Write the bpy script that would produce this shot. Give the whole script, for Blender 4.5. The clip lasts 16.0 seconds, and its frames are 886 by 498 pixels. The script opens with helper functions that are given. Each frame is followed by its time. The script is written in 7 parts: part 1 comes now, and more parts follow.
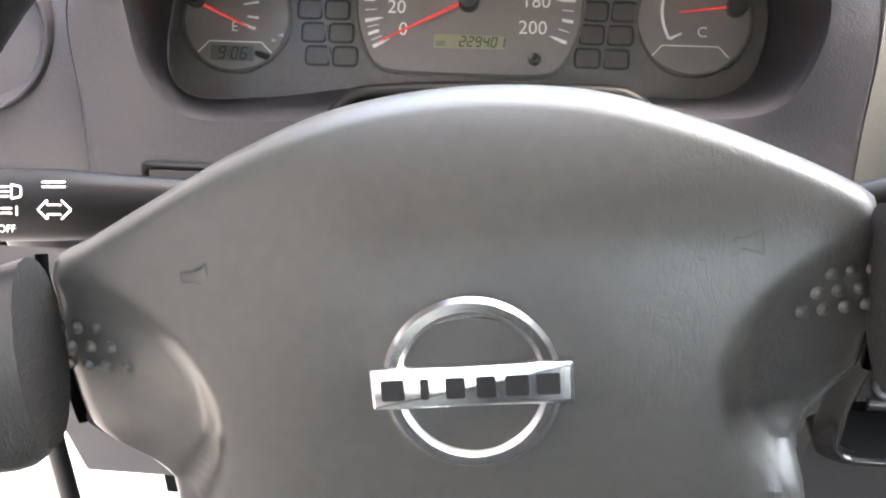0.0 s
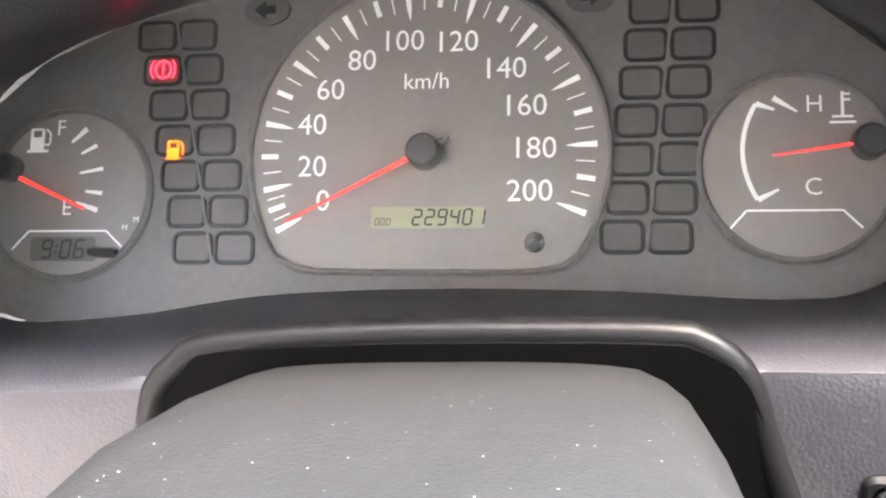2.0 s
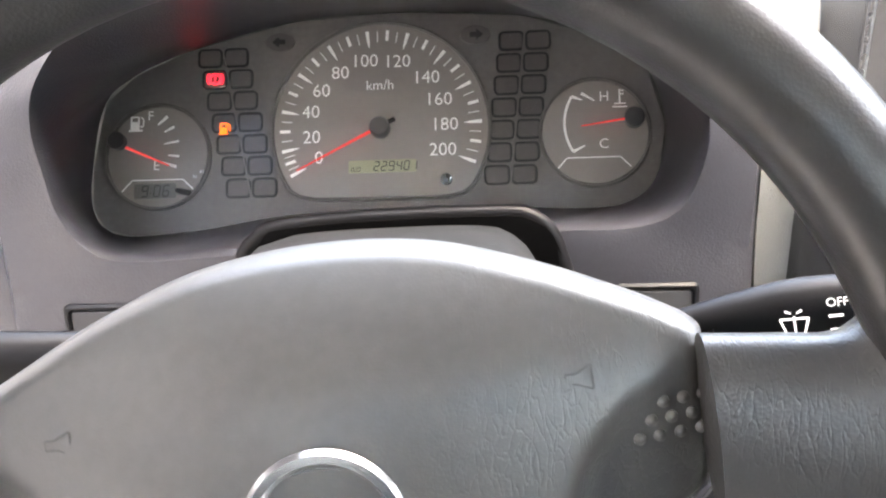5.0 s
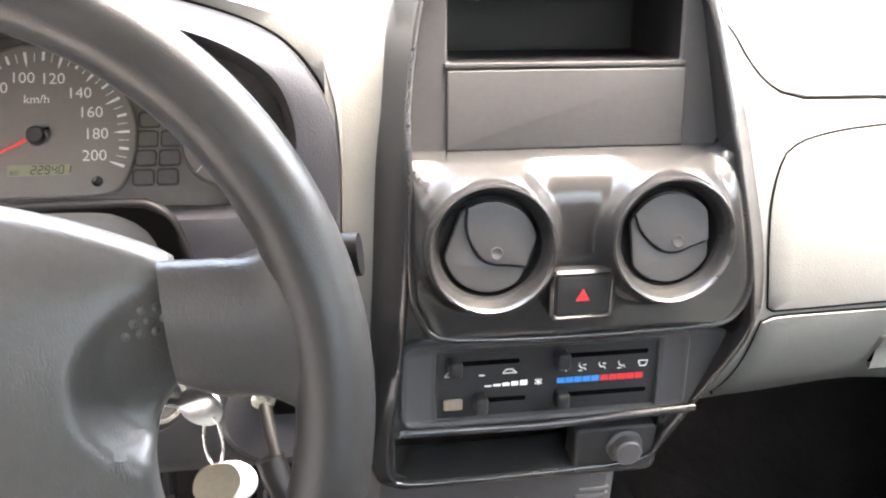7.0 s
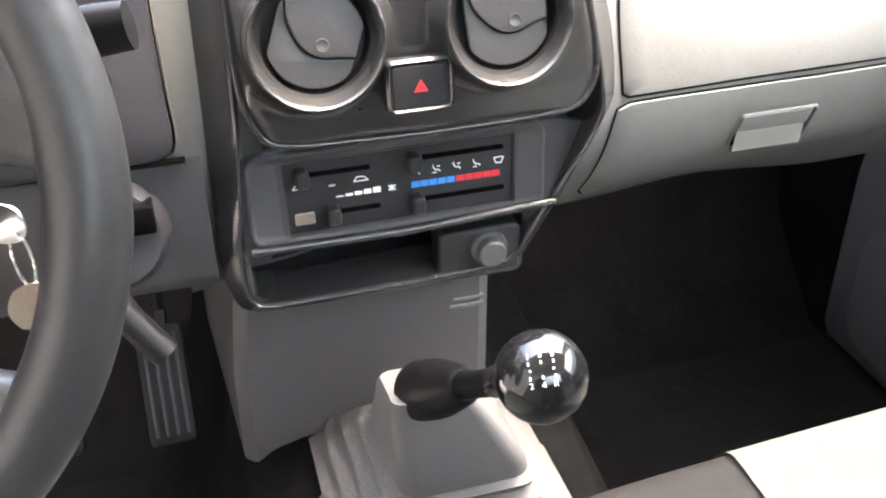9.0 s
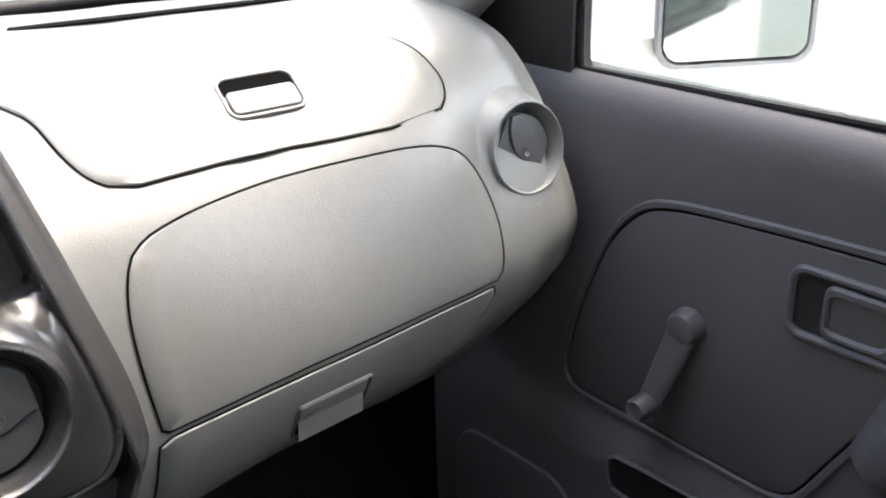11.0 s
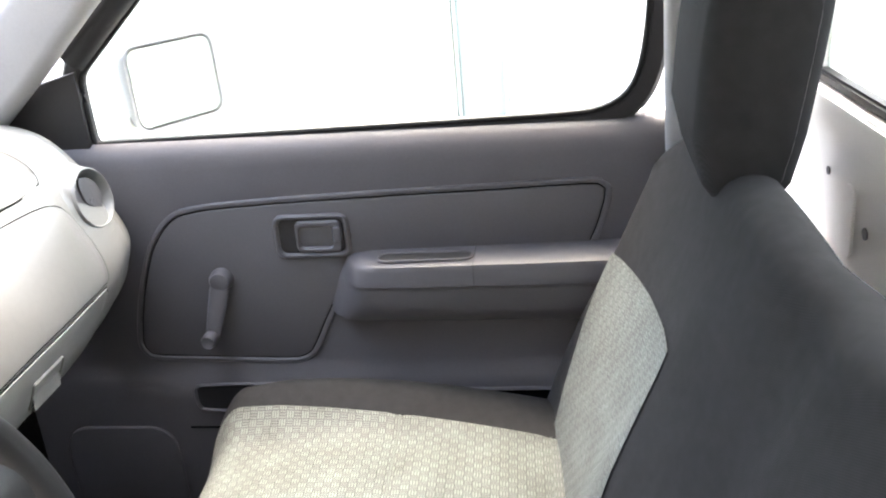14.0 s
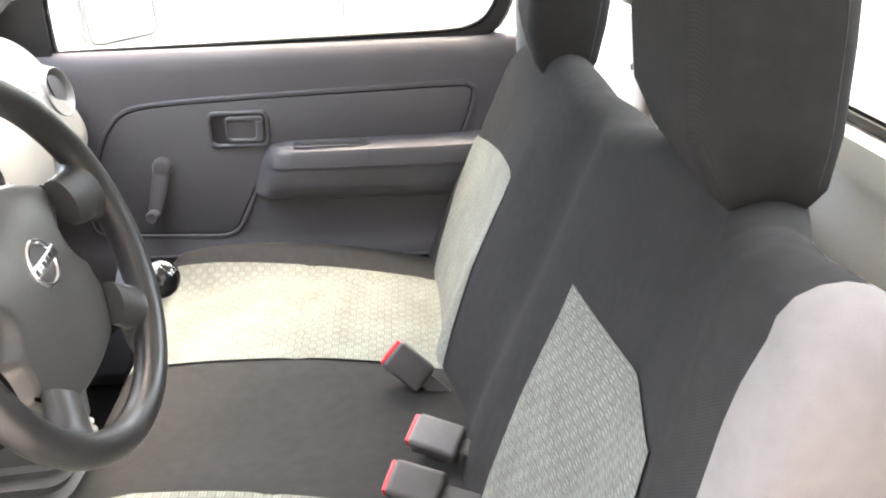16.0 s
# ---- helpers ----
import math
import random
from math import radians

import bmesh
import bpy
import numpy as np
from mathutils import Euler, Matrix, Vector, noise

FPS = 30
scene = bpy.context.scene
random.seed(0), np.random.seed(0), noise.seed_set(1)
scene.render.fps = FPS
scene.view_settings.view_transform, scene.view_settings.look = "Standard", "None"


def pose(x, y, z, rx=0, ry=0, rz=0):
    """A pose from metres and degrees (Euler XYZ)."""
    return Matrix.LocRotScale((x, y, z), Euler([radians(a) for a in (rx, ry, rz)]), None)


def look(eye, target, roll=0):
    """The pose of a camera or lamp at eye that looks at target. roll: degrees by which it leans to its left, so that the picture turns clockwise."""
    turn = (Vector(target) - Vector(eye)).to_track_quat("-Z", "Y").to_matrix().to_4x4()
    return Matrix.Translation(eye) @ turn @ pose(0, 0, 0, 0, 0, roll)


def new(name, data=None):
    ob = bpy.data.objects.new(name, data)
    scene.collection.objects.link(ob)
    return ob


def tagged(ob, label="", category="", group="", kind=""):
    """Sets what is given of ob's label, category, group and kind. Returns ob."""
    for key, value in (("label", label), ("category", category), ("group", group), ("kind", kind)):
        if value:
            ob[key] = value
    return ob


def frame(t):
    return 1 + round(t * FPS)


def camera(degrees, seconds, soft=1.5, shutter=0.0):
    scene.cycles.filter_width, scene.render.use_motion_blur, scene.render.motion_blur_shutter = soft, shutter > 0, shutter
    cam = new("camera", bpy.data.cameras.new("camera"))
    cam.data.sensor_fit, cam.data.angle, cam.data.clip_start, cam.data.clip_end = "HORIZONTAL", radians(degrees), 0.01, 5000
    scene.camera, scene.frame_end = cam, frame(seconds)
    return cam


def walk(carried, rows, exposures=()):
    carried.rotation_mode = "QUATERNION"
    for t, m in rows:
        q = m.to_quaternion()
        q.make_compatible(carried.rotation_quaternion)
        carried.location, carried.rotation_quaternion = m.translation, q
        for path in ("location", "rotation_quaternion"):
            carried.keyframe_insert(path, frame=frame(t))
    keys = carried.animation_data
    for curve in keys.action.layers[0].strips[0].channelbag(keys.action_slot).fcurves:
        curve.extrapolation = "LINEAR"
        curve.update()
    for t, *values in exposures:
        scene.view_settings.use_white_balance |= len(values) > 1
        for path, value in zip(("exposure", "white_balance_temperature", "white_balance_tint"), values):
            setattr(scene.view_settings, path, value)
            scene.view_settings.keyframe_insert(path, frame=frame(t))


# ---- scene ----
cam = camera(49.7, 16.0, soft=2.1)

LIGHT = [(t, e, k, 13) for t, e, k in ((0, 4.85, 7100), (1, 4.95, 7100), (1.5, 5.68, 7000), (3, 6.15, 6900), (4, 5.55, 6950), (5.5, 5.2, 7000), (7, 5.13, 7200), (8, 6.35, 7300), (8.3, 6.2, 7300), (9.2, 4.9, 7150), (10.4, 3.9, 7000), (11, 3.4, 6900), (12, 4.38, 7000), (13, 4.52, 7000), (14.5, 4.36, 7100), (16, 4.78, 7500))]
PATH = [
    (0, (0.038, 0.010, 0.955), (-0.131, 1.710, -0.085), -0.1),
    (0.5, (0.060, 0.092, 0.942), (-0.268, 1.818, -0.014), -2.7),
    (1, (0.058, 0.172, 0.919), (-0.237, 1.942, 0.036), -2.6),
    (1.5, (0.062, 0.231, 0.908), (-0.234, 1.998, 0.019), -3.7),
    (2, (0.060, 0.269, 0.899), (-0.241, 2.049, 0.038), -4.3),
    (2.5, (0.057, 0.285, 0.893), (-0.252, 2.090, 0.089), -4.2),
    (3, (0.056, 0.277, 0.893), (-0.265, 2.093, 0.120), -4.3),
    (5.5, (0.098, -0.047, 1.006), (0.054, 1.747, 0.124), -2.5),
    (6, (0.137, -0.076, 1.027), (0.217, 1.726, 0.163), -0.9),
    (6.5, (0.171, -0.107, 1.029), (0.448, 1.712, 0.245), 1.8),
    (7, (0.181, -0.128, 1.004), (0.509, 1.664, 0.179), 1.7),
    (7.5, (0.190, -0.137, 0.973), (0.506, 1.582, 0.000), 1.1),
    (8, (0.205, -0.150, 0.953), (0.520, 1.478, -0.165), 0.4),
    (8.2, (0.210, -0.170, 0.932), (0.519, 1.458, -0.187), -0.3),
    (10.3, (0.316, -0.039, 0.976), (1.213, 1.559, 0.174), -3.5),
    (10.5, (0.326, -0.031, 0.983), (1.295, 1.543, 0.219), -4.0),
    (11, (0.357, -0.047, 1.039), (1.560, 1.325, 0.220), -1.3),
    (11.5, (0.308, -0.084, 1.041), (1.691, 1.075, 0.178), -1.6),
    (12, (0.233, -0.111, 1.042), (1.741, 0.873, 0.171), -3.3),
    (12.5, (0.137, -0.111, 1.068), (1.791, 0.640, 0.231), -4.3),
    (13, (0.005, -0.097, 1.083), (1.770, 0.435, 0.307), -4.1),
    (13.5, (-0.150, -0.123, 1.135), (1.659, 0.231, 0.358), -4.4),
    (14, (-0.304, -0.158, 1.168), (1.531, 0.127, 0.427), -5.1),
    (14.5, (-0.463, -0.196, 1.175), (1.393, 0.084, 0.484), -2.9),
    (15, (-0.590, -0.206, 1.178), (1.271, 0.031, 0.486), -2.7),
    (15.5, (-0.715, -0.188, 1.158), (1.146, -0.045, 0.441), -2.8),
    (16, (-0.777, -0.180, 1.120), (1.071, -0.127, 0.359), -2.8),
]
walk(cam, [(t, look(eye, target, roll)) for t, eye, target, roll in PATH], exposures=LIGHT)

# ---- world and sun ----
world = bpy.data.worlds.new("world")
scene.world = world
world.use_nodes = True
wn = world.node_tree
wn.nodes.clear()
sky = wn.nodes.new("ShaderNodeTexSky")
sky.sky_type, sky.sun_disc = "NISHITA", False
sky.sun_elevation, sky.sun_rotation = radians(66), radians(98)
sky.air_density, sky.dust_density = 1.0, 4.0
bg = wn.nodes.new("ShaderNodeBackground")
bg.inputs["Strength"].default_value = 0.15
wo = wn.nodes.new("ShaderNodeOutputWorld")
wn.links.new(sky.outputs[0], bg.inputs[0])
wn.links.new(bg.outputs[0], wo.inputs[0])
sun = new("sun", bpy.data.lights.new("sun", "SUN"))
sun.data.energy, sun.data.angle, sun.data.color = 0.5, radians(120), (1.0, 0.97, 0.93)
sun.matrix_world = look((2.5, -0.35, 6.0), (0, 0, 0))

# ---- materials ----
def material(name, color, rough=0.5, metal=0.0, vary=0.12, vscale=9.0, grain=0.0, gscale=900.0, fine=0.0, fscale=60.0, spec=0.5, coat=0.0, dust=0.0, voronoi=False):
    """Principled surface with large stains, small grain in the relief and, if asked, pale dust specks."""
    m = bpy.data.materials.new(name)
    m.use_nodes = True
    nt = m.node_tree
    p = nt.nodes["Principled BSDF"]
    tc = nt.nodes.new("ShaderNodeTexCoord")
    p.inputs["Metallic"].default_value = metal
    p.inputs["Specular IOR Level"].default_value = spec
    p.inputs["Coat Weight"].default_value = coat
    n1 = nt.nodes.new("ShaderNodeTexNoise")
    n1.inputs["Scale"].default_value, n1.inputs["Detail"].default_value = vscale, 5.0
    nt.links.new(tc.outputs["Object"], n1.inputs["Vector"])
    n2 = nt.nodes.new("ShaderNodeTexNoise")
    n2.inputs["Scale"].default_value, n2.inputs["Detail"].default_value = fscale * 4, 3.0
    nt.links.new(tc.outputs["Object"], n2.inputs["Vector"])
    mx = nt.nodes.new("ShaderNodeMath")
    mx.operation = "ADD"
    nt.links.new(n1.outputs["Fac"], mx.inputs[0])
    nt.links.new(n2.outputs["Fac"], mx.inputs[1])
    rp = nt.nodes.new("ShaderNodeValToRGB")
    c = Vector(color)
    rp.color_ramp.elements[0].position, rp.color_ramp.elements[1].position = 0.35, 0.7
    rp.color_ramp.elements[0].color = (*(c * (1 - vary)), 1)
    rp.color_ramp.elements[1].color = (*(c * (1 + vary)), 1)
    half = nt.nodes.new("ShaderNodeMath")
    half.operation = "MULTIPLY"
    half.inputs[1].default_value = 0.5
    nt.links.new(mx.outputs[0], half.inputs[0])
    nt.links.new(half.outputs[0], rp.inputs[0])
    out = rp.outputs[0]
    if dust:
        vo = nt.nodes.new("ShaderNodeTexVoronoi")
        vo.inputs["Scale"].default_value = 330.0
        nt.links.new(tc.outputs["Object"], vo.inputs["Vector"])
        lt = nt.nodes.new("ShaderNodeMath")
        lt.operation = "LESS_THAN"
        lt.inputs[1].default_value = dust
        nt.links.new(vo.outputs["Distance"], lt.inputs[0])
        patch = nt.nodes.new("ShaderNodeMath")
        patch.operation = "GREATER_THAN"
        patch.inputs[1].default_value = 0.53
        nt.links.new(n2.outputs["Fac"], patch.inputs[0])
        both = nt.nodes.new("ShaderNodeMath")
        both.operation = "MULTIPLY"
        nt.links.new(lt.outputs[0], both.inputs[0])
        nt.links.new(patch.outputs[0], both.inputs[1])
        mc = nt.nodes.new("ShaderNodeMixRGB")
        mc.inputs[2].default_value = (0.22, 0.22, 0.21, 1)
        nt.links.new(both.outputs[0], mc.inputs[0])
        nt.links.new(out, mc.inputs[1])
        out = mc.outputs[0]
    nt.links.new(out, p.inputs["Base Color"])
    mr = nt.nodes.new("ShaderNodeMapRange")
    mr.inputs["To Min"].default_value, mr.inputs["To Max"].default_value = max(0.02, rough - 0.08), min(1, rough + 0.08)
    nt.links.new(n1.outputs["Fac"], mr.inputs["Value"])
    nt.links.new(mr.outputs[0], p.inputs["Roughness"])
    last = None
    for amount, scale, dist, vor in ((grain, gscale, 0.0006, voronoi), (fine, fscale, 0.004, False)):
        if not amount:
            continue
        tx = nt.nodes.new("ShaderNodeTexVoronoi" if vor else "ShaderNodeTexNoise")
        tx.inputs["Scale"].default_value = scale
        nt.links.new(tc.outputs["Object"], tx.inputs["Vector"])
        bp = nt.nodes.new("ShaderNodeBump")
        bp.inputs["Strength"].default_value, bp.inputs["Distance"].default_value = amount, dist
        nt.links.new(tx.outputs["Distance" if vor else "Fac"], bp.inputs["Height"])
        if last:
            nt.links.new(last, bp.inputs["Normal"])
        last = bp.outputs["Normal"]
    if last:
        nt.links.new(last, p.inputs["Normal"])
    return m


def twill(m, period):
    """Fine diagonal rib of a twill weave over the cloth m, in colour and relief."""
    nt = m.node_tree
    p = nt.nodes["Principled BSDF"]
    tc = nt.nodes.new("ShaderNodeTexCoord")
    mp = nt.nodes.new("ShaderNodeMapping")
    mp.inputs["Rotation"].default_value = (radians(20), radians(15), radians(62))
    nt.links.new(tc.outputs["Object"], mp.inputs["Vector"])
    wv = nt.nodes.new("ShaderNodeTexWave")
    wv.inputs["Scale"].default_value = 2 * math.pi / 20 / period
    wv.inputs["Distortion"].default_value, wv.inputs["Detail"].default_value = 0.6, 2.0
    nt.links.new(mp.outputs[0], wv.inputs["Vector"])
    rp = nt.nodes.new("ShaderNodeValToRGB")
    rp.color_ramp.elements[0].color, rp.color_ramp.elements[1].color = (0.90, 0.90, 0.90, 1), (1.10, 1.10, 1.10, 1)
    nt.links.new(wv.outputs["Fac"], rp.inputs[0])
    mu = nt.nodes.new("ShaderNodeMixRGB")
    mu.blend_type = "MULTIPLY"
    mu.inputs[0].default_value = 1.0
    nt.links.new(p.inputs["Base Color"].links[0].from_socket, mu.inputs[1])
    nt.links.new(rp.outputs[0], mu.inputs[2])
    nt.links.new(mu.outputs[0], p.inputs["Base Color"])
    return m


def glowing(name, color, strength):
    m = bpy.data.materials.new(name)
    m.use_nodes = True
    p = m.node_tree.nodes["Principled BSDF"]
    p.inputs["Base Color"].default_value = (*color, 1)
    p.inputs["Emission Color"].default_value = (*color, 1)
    p.inputs["Emission Strength"].default_value = strength
    return m


def clear_glass(name, tint, gloss, dust=0.0):
    m = bpy.data.materials.new(name)
    m.use_nodes = True
    nt = m.node_tree
    nt.nodes.clear()
    tr = nt.nodes.new("ShaderNodeBsdfTransparent")
    tr.inputs[0].default_value = (*tint, 1)
    gl = nt.nodes.new("ShaderNodeBsdfGlossy")
    gl.inputs["Roughness"].default_value = 0.02
    mix = nt.nodes.new("ShaderNodeMixShader")
    mix.inputs[0].default_value = gloss
    o = nt.nodes.new("ShaderNodeOutputMaterial")
    nt.links.new(tr.outputs[0], mix.inputs[1])
    nt.links.new(gl.outputs[0], mix.inputs[2])
    nt.links.new(mix.outputs[0], o.inputs[0])
    if dust:
        tc = nt.nodes.new("ShaderNodeTexCoord")
        nz = nt.nodes.new("ShaderNodeTexNoise")
        nz.inputs["Scale"].default_value, nz.inputs["Detail"].default_value = 22.0, 8.0
        nt.links.new(tc.outputs["Object"], nz.inputs["Vector"])
        mr = nt.nodes.new("ShaderNodeMapRange")
        mr.inputs["From Min"].default_value, mr.inputs["From Max"].default_value = 0.3, 0.75
        mr.inputs["To Min"].default_value, mr.inputs["To Max"].default_value = dust * 0.4, dust * 1.6
        nt.links.new(nz.outputs["Fac"], mr.inputs["Value"])
        df = nt.nodes.new("ShaderNodeBsdfDiffuse")
        df.inputs[0].default_value = (0.5, 0.47, 0.43, 1)
        m2 = nt.nodes.new("ShaderNodeMixShader")
        nt.links.new(mr.outputs[0], m2.inputs[0])
        nt.links.new(mix.outputs[0], m2.inputs[1])
        nt.links.new(df.outputs[0], m2.inputs[2])
        nt.links.new(m2.outputs[0], o.inputs[0])
    return m


def woven(name, light, dark, warm):
    """Seat fabric: pale basket weave, its threads in threes that turn from cell to cell."""
    m = bpy.data.materials.new(name)
    m.use_nodes = True
    nt = m.node_tree
    p = nt.nodes["Principled BSDF"]
    p.inputs["Roughness"].default_value = 0.9
    p.inputs["Specular IOR Level"].default_value = 0.15
    tc = nt.nodes.new("ShaderNodeTexCoord")
    mp = nt.nodes.new("ShaderNodeMapping")
    mp.inputs["Rotation"].default_value = (0, 0, radians(90))
    nt.links.new(tc.outputs["UV"], mp.inputs["Vector"])
    weave = []
    for source, tone in ((tc.outputs["UV"], 1.06), (mp.outputs[0], 0.90)):
        br = nt.nodes.new("ShaderNodeTexBrick")
        br.offset = 0.0
        br.inputs["Scale"].default_value = 1.0
        br.inputs["Brick Width"].default_value, br.inputs["Row Height"].default_value = 0.0114, 0.0038
        br.inputs["Mortar Size"].default_value, br.inputs["Mortar Smooth"].default_value = 0.0008, 0.3
        br.inputs["Color1"].default_value, br.inputs["Color2"].default_value = (*[c * tone for c in light], 1), (*[c * tone for c in warm], 1)
        br.inputs["Mortar"].default_value = (*[c * tone for c in dark], 1)
        nt.links.new(source, br.inputs["Vector"])
        weave.append(br)
    ck = nt.nodes.new("ShaderNodeTexChecker")
    ck.inputs["Scale"].default_value = 1 / 0.0114
    nt.links.new(tc.outputs["UV"], ck.inputs["Vector"])
    br = nt.nodes.new("ShaderNodeMixRGB")
    nt.links.new(ck.outputs["Fac"], br.inputs[0])
    nt.links.new(weave[0].outputs["Color"], br.inputs[1])
    nt.links.new(weave[1].outputs["Color"], br.inputs[2])
    nz = nt.nodes.new("ShaderNodeTexNoise")
    nz.inputs["Scale"].default_value, nz.inputs["Detail"].default_value = 16.0, 6.0
    nt.links.new(tc.outputs["Object"], nz.inputs["Vector"])
    rp = nt.nodes.new("ShaderNodeValToRGB")
    rp.color_ramp.elements[0].position, rp.color_ramp.elements[1].position = 0.3, 0.7
    rp.color_ramp.elements[0].color, rp.color_ramp.elements[1].color = (0.84, 0.83, 0.80, 1), (1.06, 1.06, 1.05, 1)
    nt.links.new(nz.outputs["Fac"], rp.inputs[0])
    mu = nt.nodes.new("ShaderNodeMixRGB")
    mu.blend_type = "MULTIPLY"
    mu.inputs[0].default_value = 1.0
    nt.links.new(br.outputs[0], mu.inputs[1])
    nt.links.new(rp.outputs[0], mu.inputs[2])
    nt.links.new(mu.outputs[0], p.inputs["Base Color"])
    bp = nt.nodes.new("ShaderNodeBump")
    bp.inputs["Strength"].default_value, bp.inputs["Distance"].default_value = 0.5, 0.0008
    nt.links.new(br.outputs[0], bp.inputs["Height"])
    nt.links.new(bp.outputs[0], p.inputs["Normal"])
    return m


DASH = material("dash_plastic", (0.137, 0.139, 0.130), 0.34, grain=0.25, gscale=700, voronoi=True, fine=0.04, fscale=25, vary=0.06)
DARK = material("dark_panel_plastic", (0.028, 0.0283, 0.033), 0.36, grain=0.25, gscale=700, voronoi=True, vary=0.1, spec=0.35)
DOORM = material("door_plastic", (0.078, 0.0762, 0.082), 0.42, grain=0.25, gscale=650, voronoi=True, vary=0.07, spec=0.28)
DOORCLOTH = material("door_insert_vinyl", (0.069, 0.0676, 0.0725), 0.5, grain=0.3, gscale=900, vary=0.08)
SATIN = material("satin_black_plastic", (0.022, 0.0222, 0.0225), 0.23, grain=0.05, gscale=300, vary=0.1, spec=0.8)
MATT = material("matt_black_plastic", (0.018, 0.018, 0.019), 0.48, grain=0.15, gscale=800, vary=0.15, spec=0.35)
VENTM = material("vent_grey_plastic", (0.055, 0.055, 0.057), 0.42, grain=0.1, gscale=500, vary=0.08)
LEATHER = material("wheel_vinyl", (0.058, 0.0565, 0.0535), 0.38, spec=0.6, grain=0.05, gscale=900, voronoi=True, fine=0.01, fscale=55, vary=0.12)
RIMM = material("rim_vinyl", (0.0235, 0.0228, 0.0222), 0.36, spec=0.45, grain=0.10, gscale=900, voronoi=True, fine=0.03, fscale=90, vary=0.12)
COLUMN = material("column_plastic", (0.0108, 0.0114, 0.0120), 0.5, grain=0.2, gscale=900, vary=0.25, vscale=5, dust=0.085, spec=0.12)
ROLL = material("arch_plastic", (0.005, 0.005, 0.0055), 0.42, spec=0.17, grain=0.1, gscale=600, vary=0.1)
RADIO = material("radio_surround_plastic", (0.044, 0.0435, 0.044), 0.5, grain=0.12, gscale=700, vary=0.12, spec=0.35)
LENS = material("unlit_lamp_lens", (0.085, 0.078, 0.074), 0.45, vary=0.1)
KNEE = material("knee_panel_plastic", (0.058, 0.057, 0.060), 0.5, grain=0.3, gscale=700, voronoi=True, vary=0.06, spec=0.2)
CHROME = material("chrome", (0.86, 0.86, 0.87), 0.18, 1.0, vary=0.03)
STEEL = material("steel", (0.6, 0.58, 0.54), 0.25, 1.0, vary=0.1)
BRASS = material("key_metal", (0.55, 0.5, 0.42), 0.3, 1.0, vary=0.1)
FACE = material("cluster_face", (0.125, 0.117, 0.112), 0.55, vary=0.15, dust=0.025)
DIAL = material("dial_face", (0.235, 0.215, 0.20), 0.55, vary=0.06)
INK = material("white_print", (0.93, 0.93, 0.91), 0.5, vary=0.02)
# Pointers are no lamps: a faint red glow is added to their colour
NEEDLE = glowing("needle_red_glow", (0.75, 0.05, 0.04), 0.02)
REDLAMP = glowing("red_lamp", (1.0, 0.02, 0.04), 0.16)
AMBERLAMP = glowing("amber_lamp", (1.0, 0.13, 0.005), 0.09)
LCD = material("lcd", (0.30, 0.31, 0.20), 0.3, vary=0.04)
LCDDARK = material("lcd_grey", (0.12, 0.12, 0.11), 0.3, vary=0.04)
LCDINK = material("lcd_ink", (0.02, 0.02, 0.018), 0.5)
SEAM = material("seam_shadow_gap", (0.003, 0.003, 0.003), 0.9, spec=0.02)
BLUE = material("blue_print", (0.02, 0.22, 0.62), 0.5)
RED = material("red_print", (0.55, 0.02, 0.03), 0.5)
REDBTN = material("red_button", (0.62, 0.03, 0.04), 0.35)
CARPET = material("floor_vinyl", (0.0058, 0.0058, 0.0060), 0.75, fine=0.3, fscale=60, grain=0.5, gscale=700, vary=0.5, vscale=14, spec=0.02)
CONSOLE = material("console_grey", (0.065, 0.063, 0.064), 0.5, grain=0.3, gscale=700, voronoi=True, vary=0.06, spec=0.25)
BOOT = material("boot_grey", (0.105, 0.103, 0.103), 0.55, grain=0.4, gscale=600, voronoi=True, vary=0.07, spec=0.25)
GLOSSBLACK = material("gloss_black", (0.008, 0.008, 0.008), 0.1, coat=0.1, vary=0.05)
CLOTH = twill(material("dark_seat_cloth", (0.027, 0.0266, 0.0265), 0.9, grain=0.5, gscale=1400, fine=0.25, fscale=14, vary=0.13, spec=0.03), 0.0017)
SIDECLOTH = material("light_seat_cloth", (0.160, 0.152, 0.146), 0.9, grain=0.7, gscale=700, fine=0.2, fscale=16, vary=0.08, spec=0.15)
PATTERN = woven("patterned_seat_cloth", (0.172, 0.184, 0.167), (0.088, 0.094, 0.084), (0.163, 0.166, 0.150))
SEAMTHREAD = material("seam_thread", (0.15, 0.155, 0.14), 0.9, spec=0.05)
PAINT = material("white_body_paint", (0.78, 0.78, 0.74), 0.3, coat=0.3, vary=0.03)
TRIM = material("pillar_trim", (0.24, 0.235, 0.235), 0.5, grain=0.2, gscale=700, vary=0.05)
HEADLINER = material("headliner", (0.5, 0.49, 0.46), 0.9, grain=0.4, gscale=500, vary=0.06)
SLEEVE = material("lever_sleeve", (0.004, 0.004, 0.0042), 0.42, vary=0.2, spec=0.10)
RUBBER = material("rubber", (0.007, 0.007, 0.007), 0.5, vary=0.2, spec=0.2)
ASPHALT = material("yard_concrete", (0.42, 0.41, 0.39), 0.85, fine=0.4, fscale=20, vary=0.2, vscale=0.7)
WALLM = material("yard_wall_render", (0.80, 0.77, 0.69), 0.85, fine=0.3, fscale=8, vary=0.08, vscale=0.8)
SHUTTER = material("yard_gate_paint", (0.40, 0.44, 0.41), 0.6, vary=0.08, vscale=1.0)
GLASS = clear_glass("window_glass", (0.93, 0.97, 0.95), 0.05)
DUSTGLASS = clear_glass("dusty_lens", (0.97, 0.965, 0.955), 0.004, 0.03)
